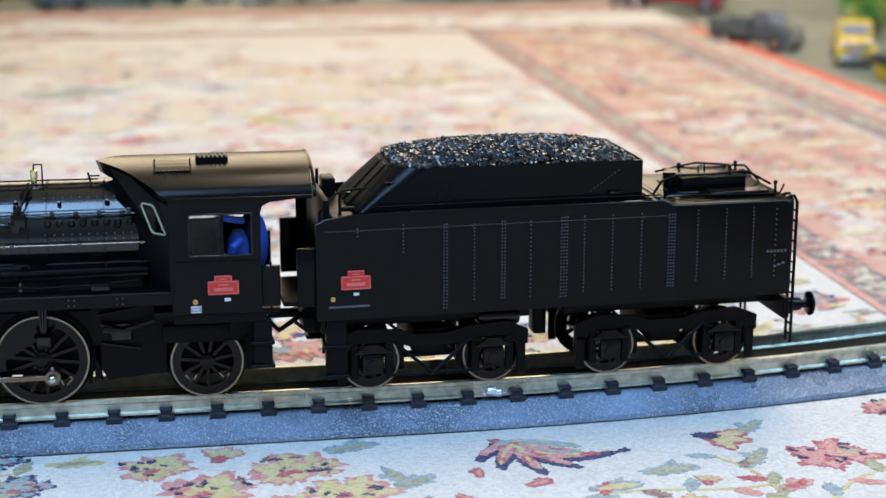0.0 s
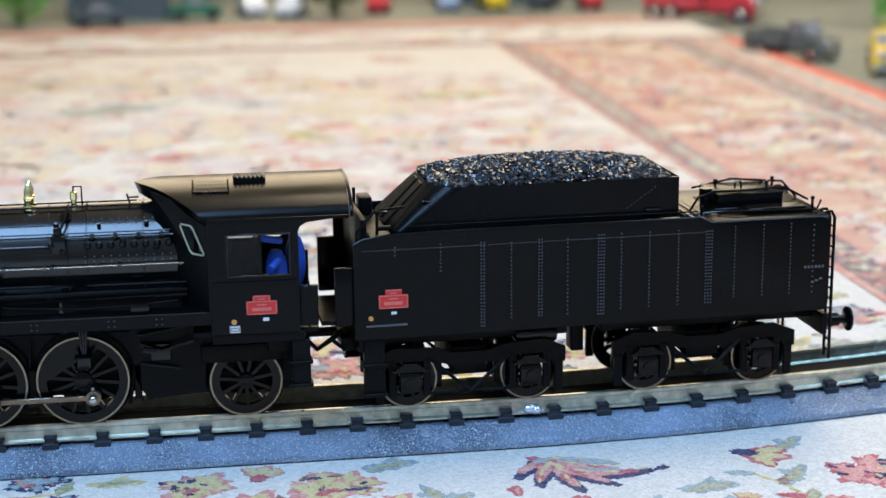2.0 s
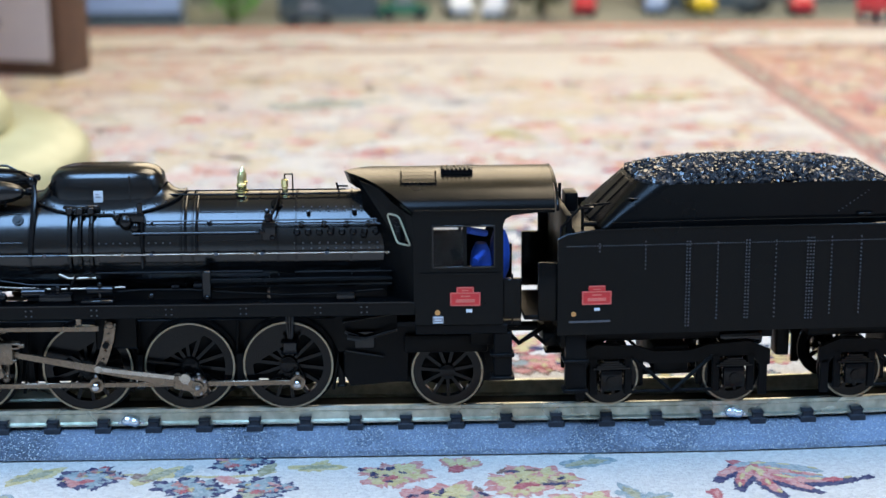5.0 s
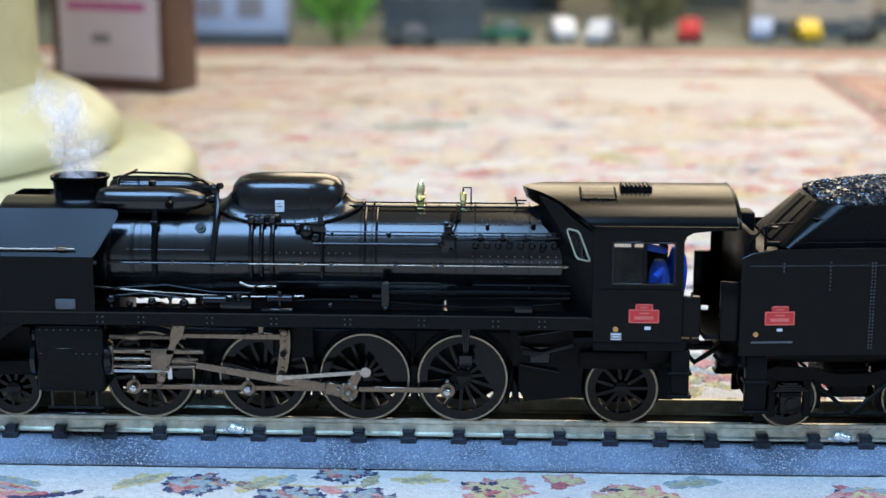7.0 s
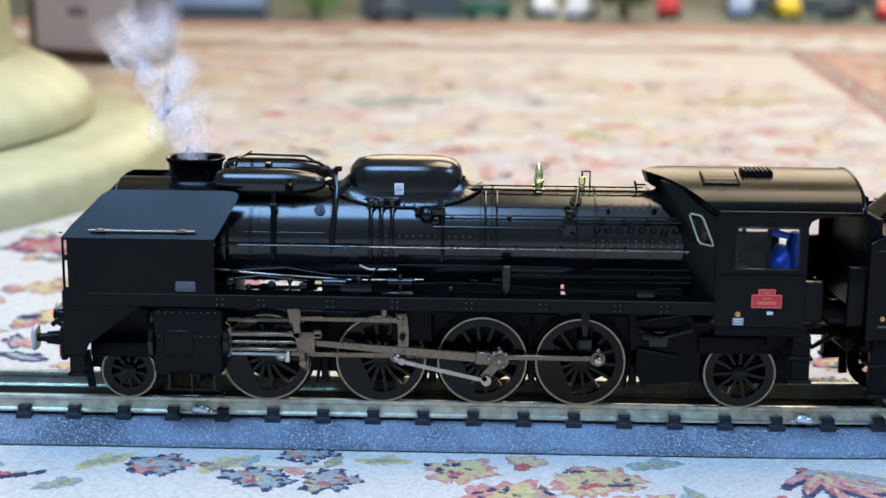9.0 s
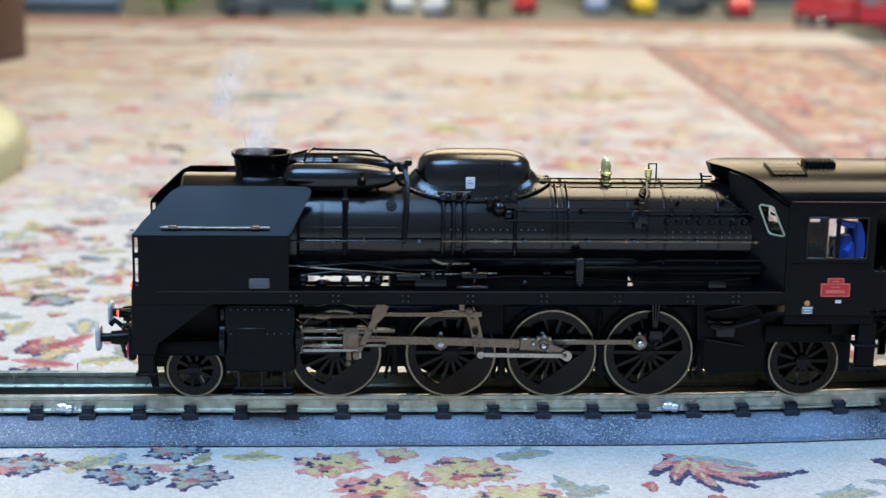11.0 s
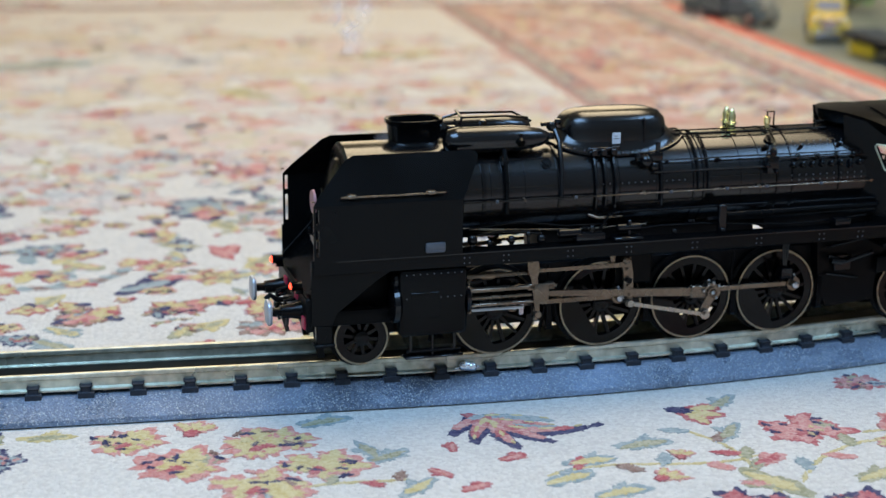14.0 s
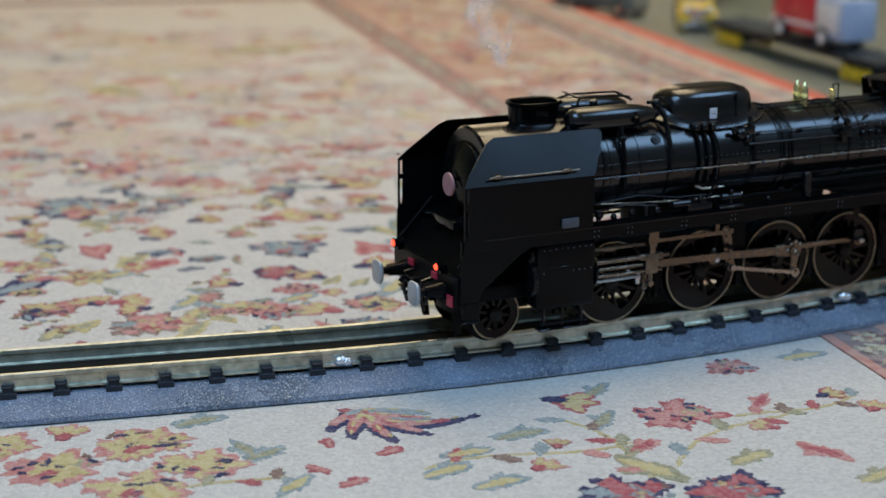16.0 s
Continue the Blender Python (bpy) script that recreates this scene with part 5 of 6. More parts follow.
        step = Shape().box(126, 166, *sorted((side * 30, side * 34.5)), 37.5, 42, 0.5, 1).box(160, 168, *sorted((side * 29, side * 34)), 18, 38, 0.5, 1).box(158.5, 169, *sorted((side * 27, side * 35)), 16.5, 18, 0.3, 1).box(158.5, 169, *sorted((side * 27, side * 35)), 27, 28.4, 0.3, 1)
        part("cab_step", step, SOOT, loco)
        post = Shape().rod((168, side * 33.5, 42), (168, side * 33.5, 64), 0.5).box(164, 172, *sorted((side * 31, side * 34)), 44, 62, 0.5, 1)
        part("door_panel", post, BLACK, loco)
    # roof: a swept arch whose front edge rakes back towards the eaves
    n = 28
    outer_, inner_ = [], []
    for i in range(n + 1):
        u = -1 + 2 * i / n
        yy = 35.6 * math.sin(u * math.pi / 2 * 0.98) / math.sin(math.pi / 2 * 0.98)
        zz = 91.6 + 12.0 * math.cos(u * math.pi / 2 * 0.98) ** 0.85
        xf = 95.5 + 29.5 * ((u * u + 0.004) ** 0.32 - 0.004 ** 0.32) / (1.004 ** 0.32 - 0.004 ** 0.32)
        outer_.append((xf, yy, zz))
        inner_.append((xf + 0.4, yy * 0.975, zz - 1.0))
    roof = Shape()
    roof.loft([outer_, [(187 - 1.0 * abs(p[1]) / 36, p[1], p[2]) for p in outer_], [(187 - 1.0 * abs(p[1]) / 36, p[1] * 0.985, p[2] - 1.0) for p in outer_], inner_, outer_], False, False)
    visor = Shape().loft([[(p[0] - 0.3, p[1], p[2] - 0.1) for p in outer_], [(p[0] + 1.5, p[1] * 0.93, p[2] - 5.0) for p in outer_], [(p[0] + 5.0, p[1] * 0.90, p[2] - 7.5) for p in outer_], [(p[0] + 1.0, p[1] * 0.97, p[2] - 0.6) for p in outer_]], False, False)
    part("cab_visor", visor, BLACK, loco, "", 60)
    r_ob = part("cab_roof", roof, BLACK, loco, "satin black arched cab roof", 45)
    lip = Shape().pipe([(187.2, p[1], p[2] - 0.2) for p in outer_], 0.7)
    part("roof_lip", lip, BLACK, r_ob)
    for side in (-1, 1):
        part("roof_gutter", Shape().rod((126, side * 35.9, 92.6), (186, side * 35.9, 92.6), 0.5), BLACK, r_ob)
    hatch = Shape()

    def on_roof(u, x, up=0.0):
        yy = 35.6 * math.sin(u * math.pi / 2 * 0.98) / math.sin(math.pi / 2 * 0.98)
        return (x, yy, 91.6 + 12.0 * math.cos(u * math.pi / 2 * 0.98) ** 0.85 + up)

    for u0, u1 in ((-0.42, -0.32), (-0.32, -0.22), (-0.22, -0.12)):
        hatch.loft([[on_roof(u0, 121, 0.1), on_roof(u0, 135, 0.1), on_roof(u0, 135, 0.7), on_roof(u0, 121, 0.7)], [on_roof(u1, 121, 0.1), on_roof(u1, 135, 0.1), on_roof(u1, 135, 0.7), on_roof(u1, 121, 0.7)]])
    for i in range(9):
        hatch.ball(on_roof(-0.43, 120.6 + i * 1.85, 0.6), 0.45, 6)
        hatch.ball(on_roof(-0.42 + 0.04 * i, 135.6, 0.6), 0.45, 6)
        hatch.ball(on_roof(-0.42 + 0.04 * i, 120.4, 0.6), 0.45, 6)
    part("roof_hatch", hatch, BLACK, r_ob)
    vent = Shape().box(138, 152, -9, -1, 101.5, 105.2, 0.4, 1)
    for i in range(7):
        vent.box(138.6 + i * 1.9, 139.5 + i * 1.9, -9.5, -0.5, 105.0, 105.9, 0.15, 1)
    part("roof_vent", vent, SOOT, r_ob)
    floor_ = Shape().box(118, 172, -33, 33, 41, 43, 0.3, 1).box(118, 122, -14, 14, 43, 92, 1.0)
    floor_.box(160, 172, -12, 12, 34, 41, 0.5, 1).rod((168, 0, 31), (186, 0, 31), 2.2, 10)
    part("cab_floor", floor_, SOOT, loco)
    back = Shape().ball((124, -6, 66), 3, 10).ball((124, 7, 72), 3, 10).rod((123, -12, 76), (128, -12, 76), 0.8).pipe([(124, -8, 82), (130, -9, 80), (130, -9, 70)], 0.7)
    part("cab_controls", back, BRASS, loco)
    under = Shape().box(118, 164, -13, 13, 9, 36, 1).box(150, 166, -26, -20, 30, 40, 1).pipe([(166, -16, 34), (172, -17, 28), (178, -17, 32), (184, -16, 36)], 1.2, 8)
    under.box(121, 158, -23.5, -21.5, 26, 34, 0.8).box(121, 158, 21.5, 23.5, 26, 34, 0.8)
    part("trailing_truck", under, SOOT, loco)


GEAR = build_running_gear()
build_boiler()
build_cab()
# the small figure at the cab window, a plain shape
figure = Shape().ball((155, -20, 66), 6.0, 12, (0.8, 1, 1.7)).ball((156.5, -17, 88), 3.0, 10).rod((157, -24, 80), (149, -31, 83), 1.5, 8).ball((148.4, -31, 83.2), 1.5, 8).rod((156, -26, 72), (152, -31, 69.5), 1.5, 8).ball((164, -6, 66), 6, 12, (0.8, 1, 2.2)).box(151, 160, -24, -16, 43, 60, 1.5)
toy_driver = tagged(part("toy_driver", figure, OVERALL), "plain blue figurine leaning at the cab window", "figurine")

# ---- the tender: same units, its middle between the bogies at x = 0 ----
tender = thing("model_tender", "satin black riveted model tender heaped with glossy coal", "tender")


def build_tender():
    TW = 34.0
    side_line = [(-108, 37), (-108, 79.5), (-104, 81.5), (-92, 83.2), (-60, 83.6), (48, 83.2), (53, 80.6), (106, 80.6), (110, 78.5), (110, 37)]
    for s in (-1, 1):
        part("side_sheet", Shape().prism(side_line, *sorted((s * (TW - 0.8), s * TW))), BLACK, tender, "black riveted tender side sheet", 20)
    body = Shape().box(-100, 109, -TW + 0.9, TW - 0.9, 37.5, 79.6, 1.2)
    part("tank_body", body, BLACK, tender)
    part("tank_top", Shape().box(46, 110, -TW + 1, TW - 1, 79.2, 81.2, 1.2), BLACK, tender)
    part("tail_sheet", Shape().box(52.6, 111, -TW - 0.15, TW + 0.15, 37.6, 81.6, 2.2, 4), BLACK, tender, "black tank end with rounded shoulders")
    part("front_sheet", Shape().box(-104, -101, -28, 28, 43, 89, 0.8), SOOT, tender)
    part("fall_plate", Shape().box(-121, -108, -22, 22, 41, 43, 0.4, 1), SOOT, tender)
    for s in (-1, 1):
        part("wind_board", Shape().box(-116, -106, *sorted((s * 29, s * 32)), 43, 69, 0.6), BLACK, tender)
    # rivet lines: columns on the side sheets, and the long seam
    for s in (-1, 1):
        for x, rows, step, z0 in ((-52, 2, 1.5, 40), (-38.5, 1, 1.7, 43), (-26, 2, 1.5, 43), (-13, 1, 1.9, 43), (1, 3, 1.5, 42), (11.5, 1, 1.7, 44), (24.5, 1, 1.7, 44), (38, 1, 1.7, 44), (51, 3, 1.5, 44),
                                 (64.5, 1, 1.7, 46), (78, 1, 1.7, 46), (91, 1, 1.7, 46), (102, 1, 2.4, 46), (-70, 1, 1.7, 66), (-90, 1, 1.7, 74)):
            col = Shape()
            for r in range(rows):
                z = z0
                while z < 78.5:
                    col.box(x + r * 1.3 - 0.27, x + r * 1.3 + 0.27, *sorted((s * TW - s * 0.1, s * (TW + 0.5))), z - 0.27, z + 0.27)
                    z += step
            part("rivet_column", col, RIVET, tender, smooth=0)
        seam = Shape()
        for i in range(130):
            seam.box(-104 + i * 1.2 - 0.25, -104 + i * 1.2 + 0.25, *sorted((s * TW - s * 0.1, s * (TW + 0.25))), 76.3, 76.7)
        part("rivet_seam", seam, RIVET, tender, smooth=0)
        part("top_bead", Shape().pipe([(x, s * TW, z + 0.1) for x, z in side_line[1:9]], 0.5), BLACK, tender)
        part("grab_rail", Shape().pipe([(-84, s * (TW - 4), 85.5), (-20, s * (TW - 4), 85.6), (48, s * (TW - 4), 85.2)], 0.35), GLOSSY, tender)
        plate = part("number_plate", Shape().box(-97.5, -84.5, *sorted((s * TW, s * (TW + 0.5))), 50.5, 56.6, 0.2, 1).box(-94.6, -87.2, *sorted((s * TW, s * (TW + 0.5))), 56.4, 59, 0.2, 1), RED, tender, "red enamel number plate with a raised rim")
        edge = Shape()
        for a in ((-97.3, -84.7, 50.7, 51.1), (-97.3, -84.7, 56.1, 56.5), (-97.3, -96.9, 50.7, 56.5), (-85.1, -84.7, 50.7, 56.5), (-94.4, -87.4, 58.5, 58.9), (-93, -89, 54.6, 55.2), (-95, -87, 52.2, 53.6), (-92.5, -89.5, 57.2, 57.7)):
            edge.box(a[0], a[1], *sorted((s * (TW + 0.5), s * (TW + 0.7))), a[2], a[3])
        part("plate_rim", edge, PLATE, plate)
        part("depot_mark", Shape().box(-92, -89.6, *sorted((s * TW, s * (TW + 0.3))), 47.8, 49), PALE, tender, "tiny pale painted mark")
        part("warning_dot", Shape().rod((-101, s * TW, 46.5), (-101, s * (TW + 0.5), 46.5), 1.1, 12), ORANGE, tender, "small round orange sign")
        part("side_strip", Shape().box(-103, -85, *sorted((s * TW, s * (TW + 0.5))), 42.6, 43.4), RIVET, tender)
        marks = Shape()
        for i in range(6):
            marks.box(98 + i * 1.7, 99.1 + i * 1.7, *sorted((s * TW, s * (TW + 0.25))), 57, 58.2)
        for i in range(3):
            marks.box(101.5 + i * 2, 103 + i * 2, *sorted((s * TW, s * (TW + 0.25))), 50 + i * 0.7, 51 + i * 0.7)
        part("data_marks", marks, RIVET, tender)
    # coal bunker: raised, narrower, its front raked
    def bunker_ring(z, front, r, inset):
        """A plan of the bunker at height z, its front corners rounded."""
        w = 27.2 - inset
        arc = [(front + inset + r - r * math.sin(a), w - r + r * math.cos(a)) for a in np.linspace(0, math.pi / 2, 9)]
        return [(x, -y, z) for x, y in [(40, w)] + arc] + [(x, y, z) for x, y in arc[::-1] + [(40, w)]]

    shell = Shape().loft([bunker_ring(82.6, -90, 5, 0), bunker_ring(92, -81, 10, 0), bunker_ring(101, -72, 15, 0), bunker_ring(101, -72, 15, 0.8), bunker_ring(96, -72, 15, 0.8)], False)
    part("bunker_shell", shell, BLACK, tender, "raked black coal bunker with rounded front corners", 30)
    for y0 in (-9, 3):
        part("bunker_door", Shape().loft([[(-90.6, y0, 83), (-90.6, y0 + 7, 83), (-89.6, y0 + 7, 83), (-89.6, y0, 83)], [(-73.6, y0, 100), (-73.6, y0 + 7, 100), (-72.6, y0 + 7, 100), (-72.6, y0, 100)]]), SOOT, tender)
    part("bunker_back", Shape().box(39.2, 40.2, -26.8, 26.8, 83, 98.6, 0.3, 1), BLACK, tender)
    bolts = Shape()
    for i in range(9):
        bolts.ball((16 + i * 1.6, -27.3, 88 + i * 1.1), 0.3, 6)
    part("bunker_bolts", bolts, RIVET, tender)
    part("bunker_step", Shape().box(24, 31, -29.5, -27, 86, 87.4, 0.3, 1), BLACK, tender)
    # coal: hundreds of broken lumps on a heap
    rnd = random.Random(3)

    def heap(x, y):
        if x < -71 or (x < -57 and abs(y) > 12.2 and math.hypot(x + 57, abs(y) - 12.2) > 14.0):
            return 97.5
        u = (x + 18) / 58
        return 100 + 7.5 * max(0, 1 - abs(u) ** 3.0) * max(0, 1 - (abs(y) / 27) ** 2.6) ** 0.8

    core = Shape()
    nx, ny = 24, 12
    grid = [[(-76 + 114 * i / nx, -26 + 52 * j / ny, heap(-76 + 114 * i / nx, -26 + 52 * j / ny) - 2.4) for j in range(ny + 1)] for i in range(nx + 1)]
    core.loft(grid, False, False)
    heap_part = part("coal_bed", core, COAL, tender, "heap of glossy black coal")
    verts, faces = [], []
    base = [(-1, -1, -1), (1, -1, -1), (1, 1, -1), (-1, 1, -1), (-1, -1, 1), (1, -1, 1), (1, 1, 1), (-1, 1, 1)]
    quads = [(0, 3, 2, 1), (4, 5, 6, 7), (0, 1, 5, 4), (1, 2, 6, 5), (2, 3, 7, 6), (3, 0, 4, 7)]
    for i in range(4200):
        x, y = rnd.uniform(-71, 38), rnd.uniform(-26, 26)
        if heap(x, y) < 98:
            continue
        r = rnd.uniform(0.5, 1.25)
        m = Euler((rnd.uniform(0, 6), rnd.uniform(0, 6), rnd.uniform(0, 6))).to_matrix()
        o = Vector((x, y, heap(x, y) - 0.6 + rnd.uniform(0, 0.9)))
        k0 = len(verts)
        for c in base:
            verts.append((o + m @ Vector([c[a] * r * rnd.uniform(0.45, 1.0) for a in range(3)])) * 0.001)
        faces += [tuple(k0 + q for q in f) for f in quads]
    me = bpy.data.meshes.new("coal")
    me.from_pydata(verts, [], faces)
    me.materials.append(COAL)
    lumps = new("coal", me)
    lumps.parent = tender
    tagged(lumps, "broken glossy coal lumps", kind="stuff")
    # rear deck
    part("water_hatch", Shape().box(64, 96, -12, 14, 81, 88.6, 1.0), BLACK, tender)
    part("hatch_coaming", Shape().box(62, 98, -14, 16, 81, 82.4, 0.5, 1), BLACK, tender)
    part("hatch_lid", Shape().box(72, 104, -26, -15, 81, 83.0, 0.6), BLACK, tender)
    part("hatch_lid", Shape().box(74, 102, -25, -16, 82.9, 84.0, 0.5, 1), BLACK, tender)
    for pts, r in (([(50, -14, 82), (54, -14, 88), (62, -12, 90), (80, -10, 89.4), (98, -8, 89.6), (108, -12, 84)], 0.6), ([(60, 12, 87), (80, 14, 90), (104, 10, 88.6), (109, 4, 82)], 0.6),
                   ([(76, -2, 88), (76, -2, 92), (79, -2, 92), (79, -2, 88)], 0.5), ([(46, -20, 81.4), (58, -22, 82.6), (66, -26.5, 83.6), (106, -27, 82.6), (108, -27, 87)], 0.5)):
        part("deck_pipe", Shape().pipe(pts, r), GLOSSY, tender)
    part("vent_pipe", Shape().lathe([(81, 2.6), (89, 2.6), (89.4, 3.0), (91, 3.0)], (59.5, -8, 0), "z", 14), BLACK, tender)
    for x, y, z in ((90, -6, 92), (106, -22, 87), (52, -24, 86), (70, 8, 91), (100, 12, 90)):
        part("deck_post", Shape().rod((x, y, 81), (x, y, z), 0.7, 8).ball((x, y, z), 1.1, 8), GLOSSY, tender)
    part("deck_strip", Shape().box(47, 48.2, -30, 30, 81.2, 81.8).box(51, 52, -30, 30, 81.2, 81.8), RIVET, tender)
    for s in (-1, 1):
        lad = Shape()
        for y in (s * 24.5, s * 30):
            lad.pipe([(106, y, 80.5), (110, y, 82), (112, y, 82), (113.6, y, 79), (113.6, y, 12)], 0.75, 8)
        for i in range(13):
            lad.rod((113.6, s * 24.5, 16 + i * 4.9), (113.6, s * 30, 16 + i * 4.9), 0.5, 6)
        part("ladder", lad, BLACK, tender, "black rear ladder with hooped top")
        bshape = Shape().lathe([(112, 4.2), (116, 3.4), (122, 3.0), (122, 2.0), (126, 2.0)], (0, s * 20, 27.5), "x", 20)
        buf = part("buffer", bshape, BLACK, tender)
        part("buffer_head", Shape().lathe([(125.8, 4.6), (126.6, 5.8), (127.6, 5.6), (128.2, 4.0)], (0, s * 20, 27.5), "x", 24), GLOSSY, buf)
    part("rear_beam", Shape().box(109, 112, -31, 31, 24, 34, 0.5, 1), SOOT, tender)
    part("underframe", Shape().box(-104, -9, -20, 20, 29.5, 37.6, 0.8).box(7, 110, -20, 20, 29.5, 37.6, 0.8).box(-9, 7, -5, 5, 33, 37.6, 0.5, 1).box(-3, 3, -5, 5, 16, 33, 0.8).box(-106, -98, -30, 30, 30, 38, 0.6), SOOT, tender)
    tank = Shape().lathe([(-34, 1), (-33, 4), (-31, 5), (-16, 5), (-14, 4), (-13, 1)], (0, -17, 30), "x", 20)
    part("brake_cylinder", tank, GLOSSY, tender)
    for s in (-1, 1):
        part("tender_step", Shape().box(-104, -95, *sorted((s * 28, s * 33)), 12, 37, 0.6).box(-105, -94, *sorted((s * 26, s * 34)), 24, 25.5, 0.3, 1).box(-105, -94, *sorted((s * 26, s * 34)), 10.5, 12, 0.3, 1), SOOT, tender)
    fr = Shape().box(-112, -104, -20, 20, 28, 34, 0.8).pipe([(-104, -18, 36), (-112, -20, 30), (-116, -22, 34)], 1.0, 8)
    part("drawbar", fr, SOOT, tender)
    part("grab_handle", Shape().pipe([(-106, -30, 69), (-106, -30, 84), (-98, -28, 92), (-92, -28, 92)], 0.6), GLOSSY, tender)
    rack = Shape().box(-100, -90, -30, 30, 80, 81.5, 0.3, 1).rod((-96, -24, 81), (-96, -24, 92), 0.7).rod((-96, -24, 92), (-84, -24, 93), 0.6).rod((-96, -24, 84), (-90, -24, 84), 1.2).rod((-100, 18, 80), (-100, 18, 94), 0.8).box(-98, -92, 14, 26, 80, 90, 1)
    part("fire_iron_rack", rack, SOOT, tender)
    # bogies: frame with bowed top, axle boxes, springs, braces
    gear = {}
    for n, c in enumerate((-55.0, 55.0)):
        for s in (-1, 1):
            yb = sorted((s * 22.2, s * 24.2))
            fr = Shape().prism([(c - 44, 18), (c - 44, 25), (c - 34, 29), (c - 16, 28), (c - 8, 25.5), (c + 8, 25.5), (c + 16, 28), (c + 34, 29), (c + 44, 25), (c + 44, 18), (c + 39, 18), (c + 36, 22.5), (c + 18, 22.5), (c + 10, 20), (c - 10, 20), (c - 18, 22.5), (c - 36, 22.5), (c - 39, 18)], *yb)
            for dx in (-27.5, 27.5):
                fr.box(c + dx - 9.5, c + dx - 6, *yb, 6, 24, 0.4, 1).box(c + dx + 6, c + dx + 9.5, *yb, 6, 24, 0.4, 1)
            fr.rod((c - 18, s * 24, 23), (c, s * 24.4, 7), 0.9, 6).rod((c + 18, s * 24, 23), (c, s * 24.4, 7), 0.9, 6).box(c - 43, c - 39, *yb, 4, 20, 0.4, 1).box(c + 39, c + 43, *yb, 4, 20, 0.4, 1)
            fr.rod((c - 18, s * 23.5, 7), (c + 18, s * 23.5, 7), 0.8, 6)
            part("bogie_frame", fr, SOOT, tender, smooth=20)
            for dx in (-27.5, 27.5):
                bx = Shape().box(c + dx - 5, c + dx + 5, *sorted((s * 22, s * 27)), 8.5, 18, 1.2).rod((c + dx, s * 25, 13), (c + dx, s * 28, 13), 2.6, 12)
                for q in range(4):
                    bx.box(c + dx - 8 + q * 1.6, c + dx + 8 - q * 1.6, *sorted((s * 23.5, s * 26)), 18.2 + q * 1.0, 19.0 + q * 1.0)
                part("axle_box", bx, WHEEL, tender)
        part("bogie_bolster", Shape().box(c - 8, c + 8, -21, 21, 15, 27, 1), SOOT, tender)
        part("brake_rigging", Shape().box(c - 36, c + 36, -3, -1, 8, 11, 0.4, 1).rod((c - 14, -19, 9), (c - 14, 19, 9), 1.0).rod((c + 14, -19, 9), (c + 14, 19, 9), 1.0).box(c - 15.5, c - 12, -19, -16, 8, 26, 0.5, 1).box(c + 12, c + 15.5, -19, -16, 8, 26, 0.5, 1), SOOT, tender)
        for dx in (-27.5, 27.5):
            gear[c + dx] = wheel("tender_wheelset", c + dx, 13.2, 10, tender, False, False)
    return gear


TENDER_WHEELS = build_tender()


# ---- things round the carpet ----
def pedestal():
    t = thing("round_pedestal", "big round cream veined stone pedestal with stepped base", "pedestal")
    t.location = (-0.765, 0.613, -0.006)
    part("base_step", Shape(1).lathe([(0, 0.350), (0.004, 0.358), (0.026, 0.360), (0.036, 0.354), (0.044, 0.335), (0.047, 0.29)], (0, 0, 0), "z", 96), ONYX, t)
    part("base_step", Shape(1).lathe([(0.045, 0.288), (0.050, 0.296), (0.060, 0.297), (0.072, 0.290), (0.084, 0.274), (0.094, 0.252), (0.10, 0.235)], (0, 0, 0), "z", 96), ONYX, t)
    part("column", Shape(1).lathe([(0.095, 0.238), (0.12, 0.231), (0.8, 0.229)], (0, 0, 0), "z", 96), ONYX, t)


def display_box():
    t = thing("display_case", "upright dark wooden case with a white and pink printed front", "case")
    t.matrix_basis = pose(-0.555, 1.27, 0.0, 0, 0, -20)
    part("case", Shape(1).box(-0.165, 0.0, 0.0, 0.07, 0.0005, 0.42, 0.004), WOOD, t)
    sheet = part("printed_front", Shape(1).box(-0.152, -0.012, -0.0015, 0.001, 0.018, 0.40), PAPER, t, "white and pink printed sheet")
    bars = Shape(1).box(-0.14, -0.03, -0.0022, -0.0014, 0.098, 0.108)
    part("print_band", bars, STRIPE, sheet)
    bars = Shape(1).box(-0.105, -0.080, -0.0022, -0.0014, 0.058, 0.070)
    part("print_bar", bars, GREYINK, sheet)
    bars = Shape(1)
    for z in (0.082, 0.075, 0.046, 0.036):
        bars.box(-0.135, -0.04, -0.0020, -0.0014, z, z + 0.0015)
    part("print_lines", bars, PAPER, sheet)


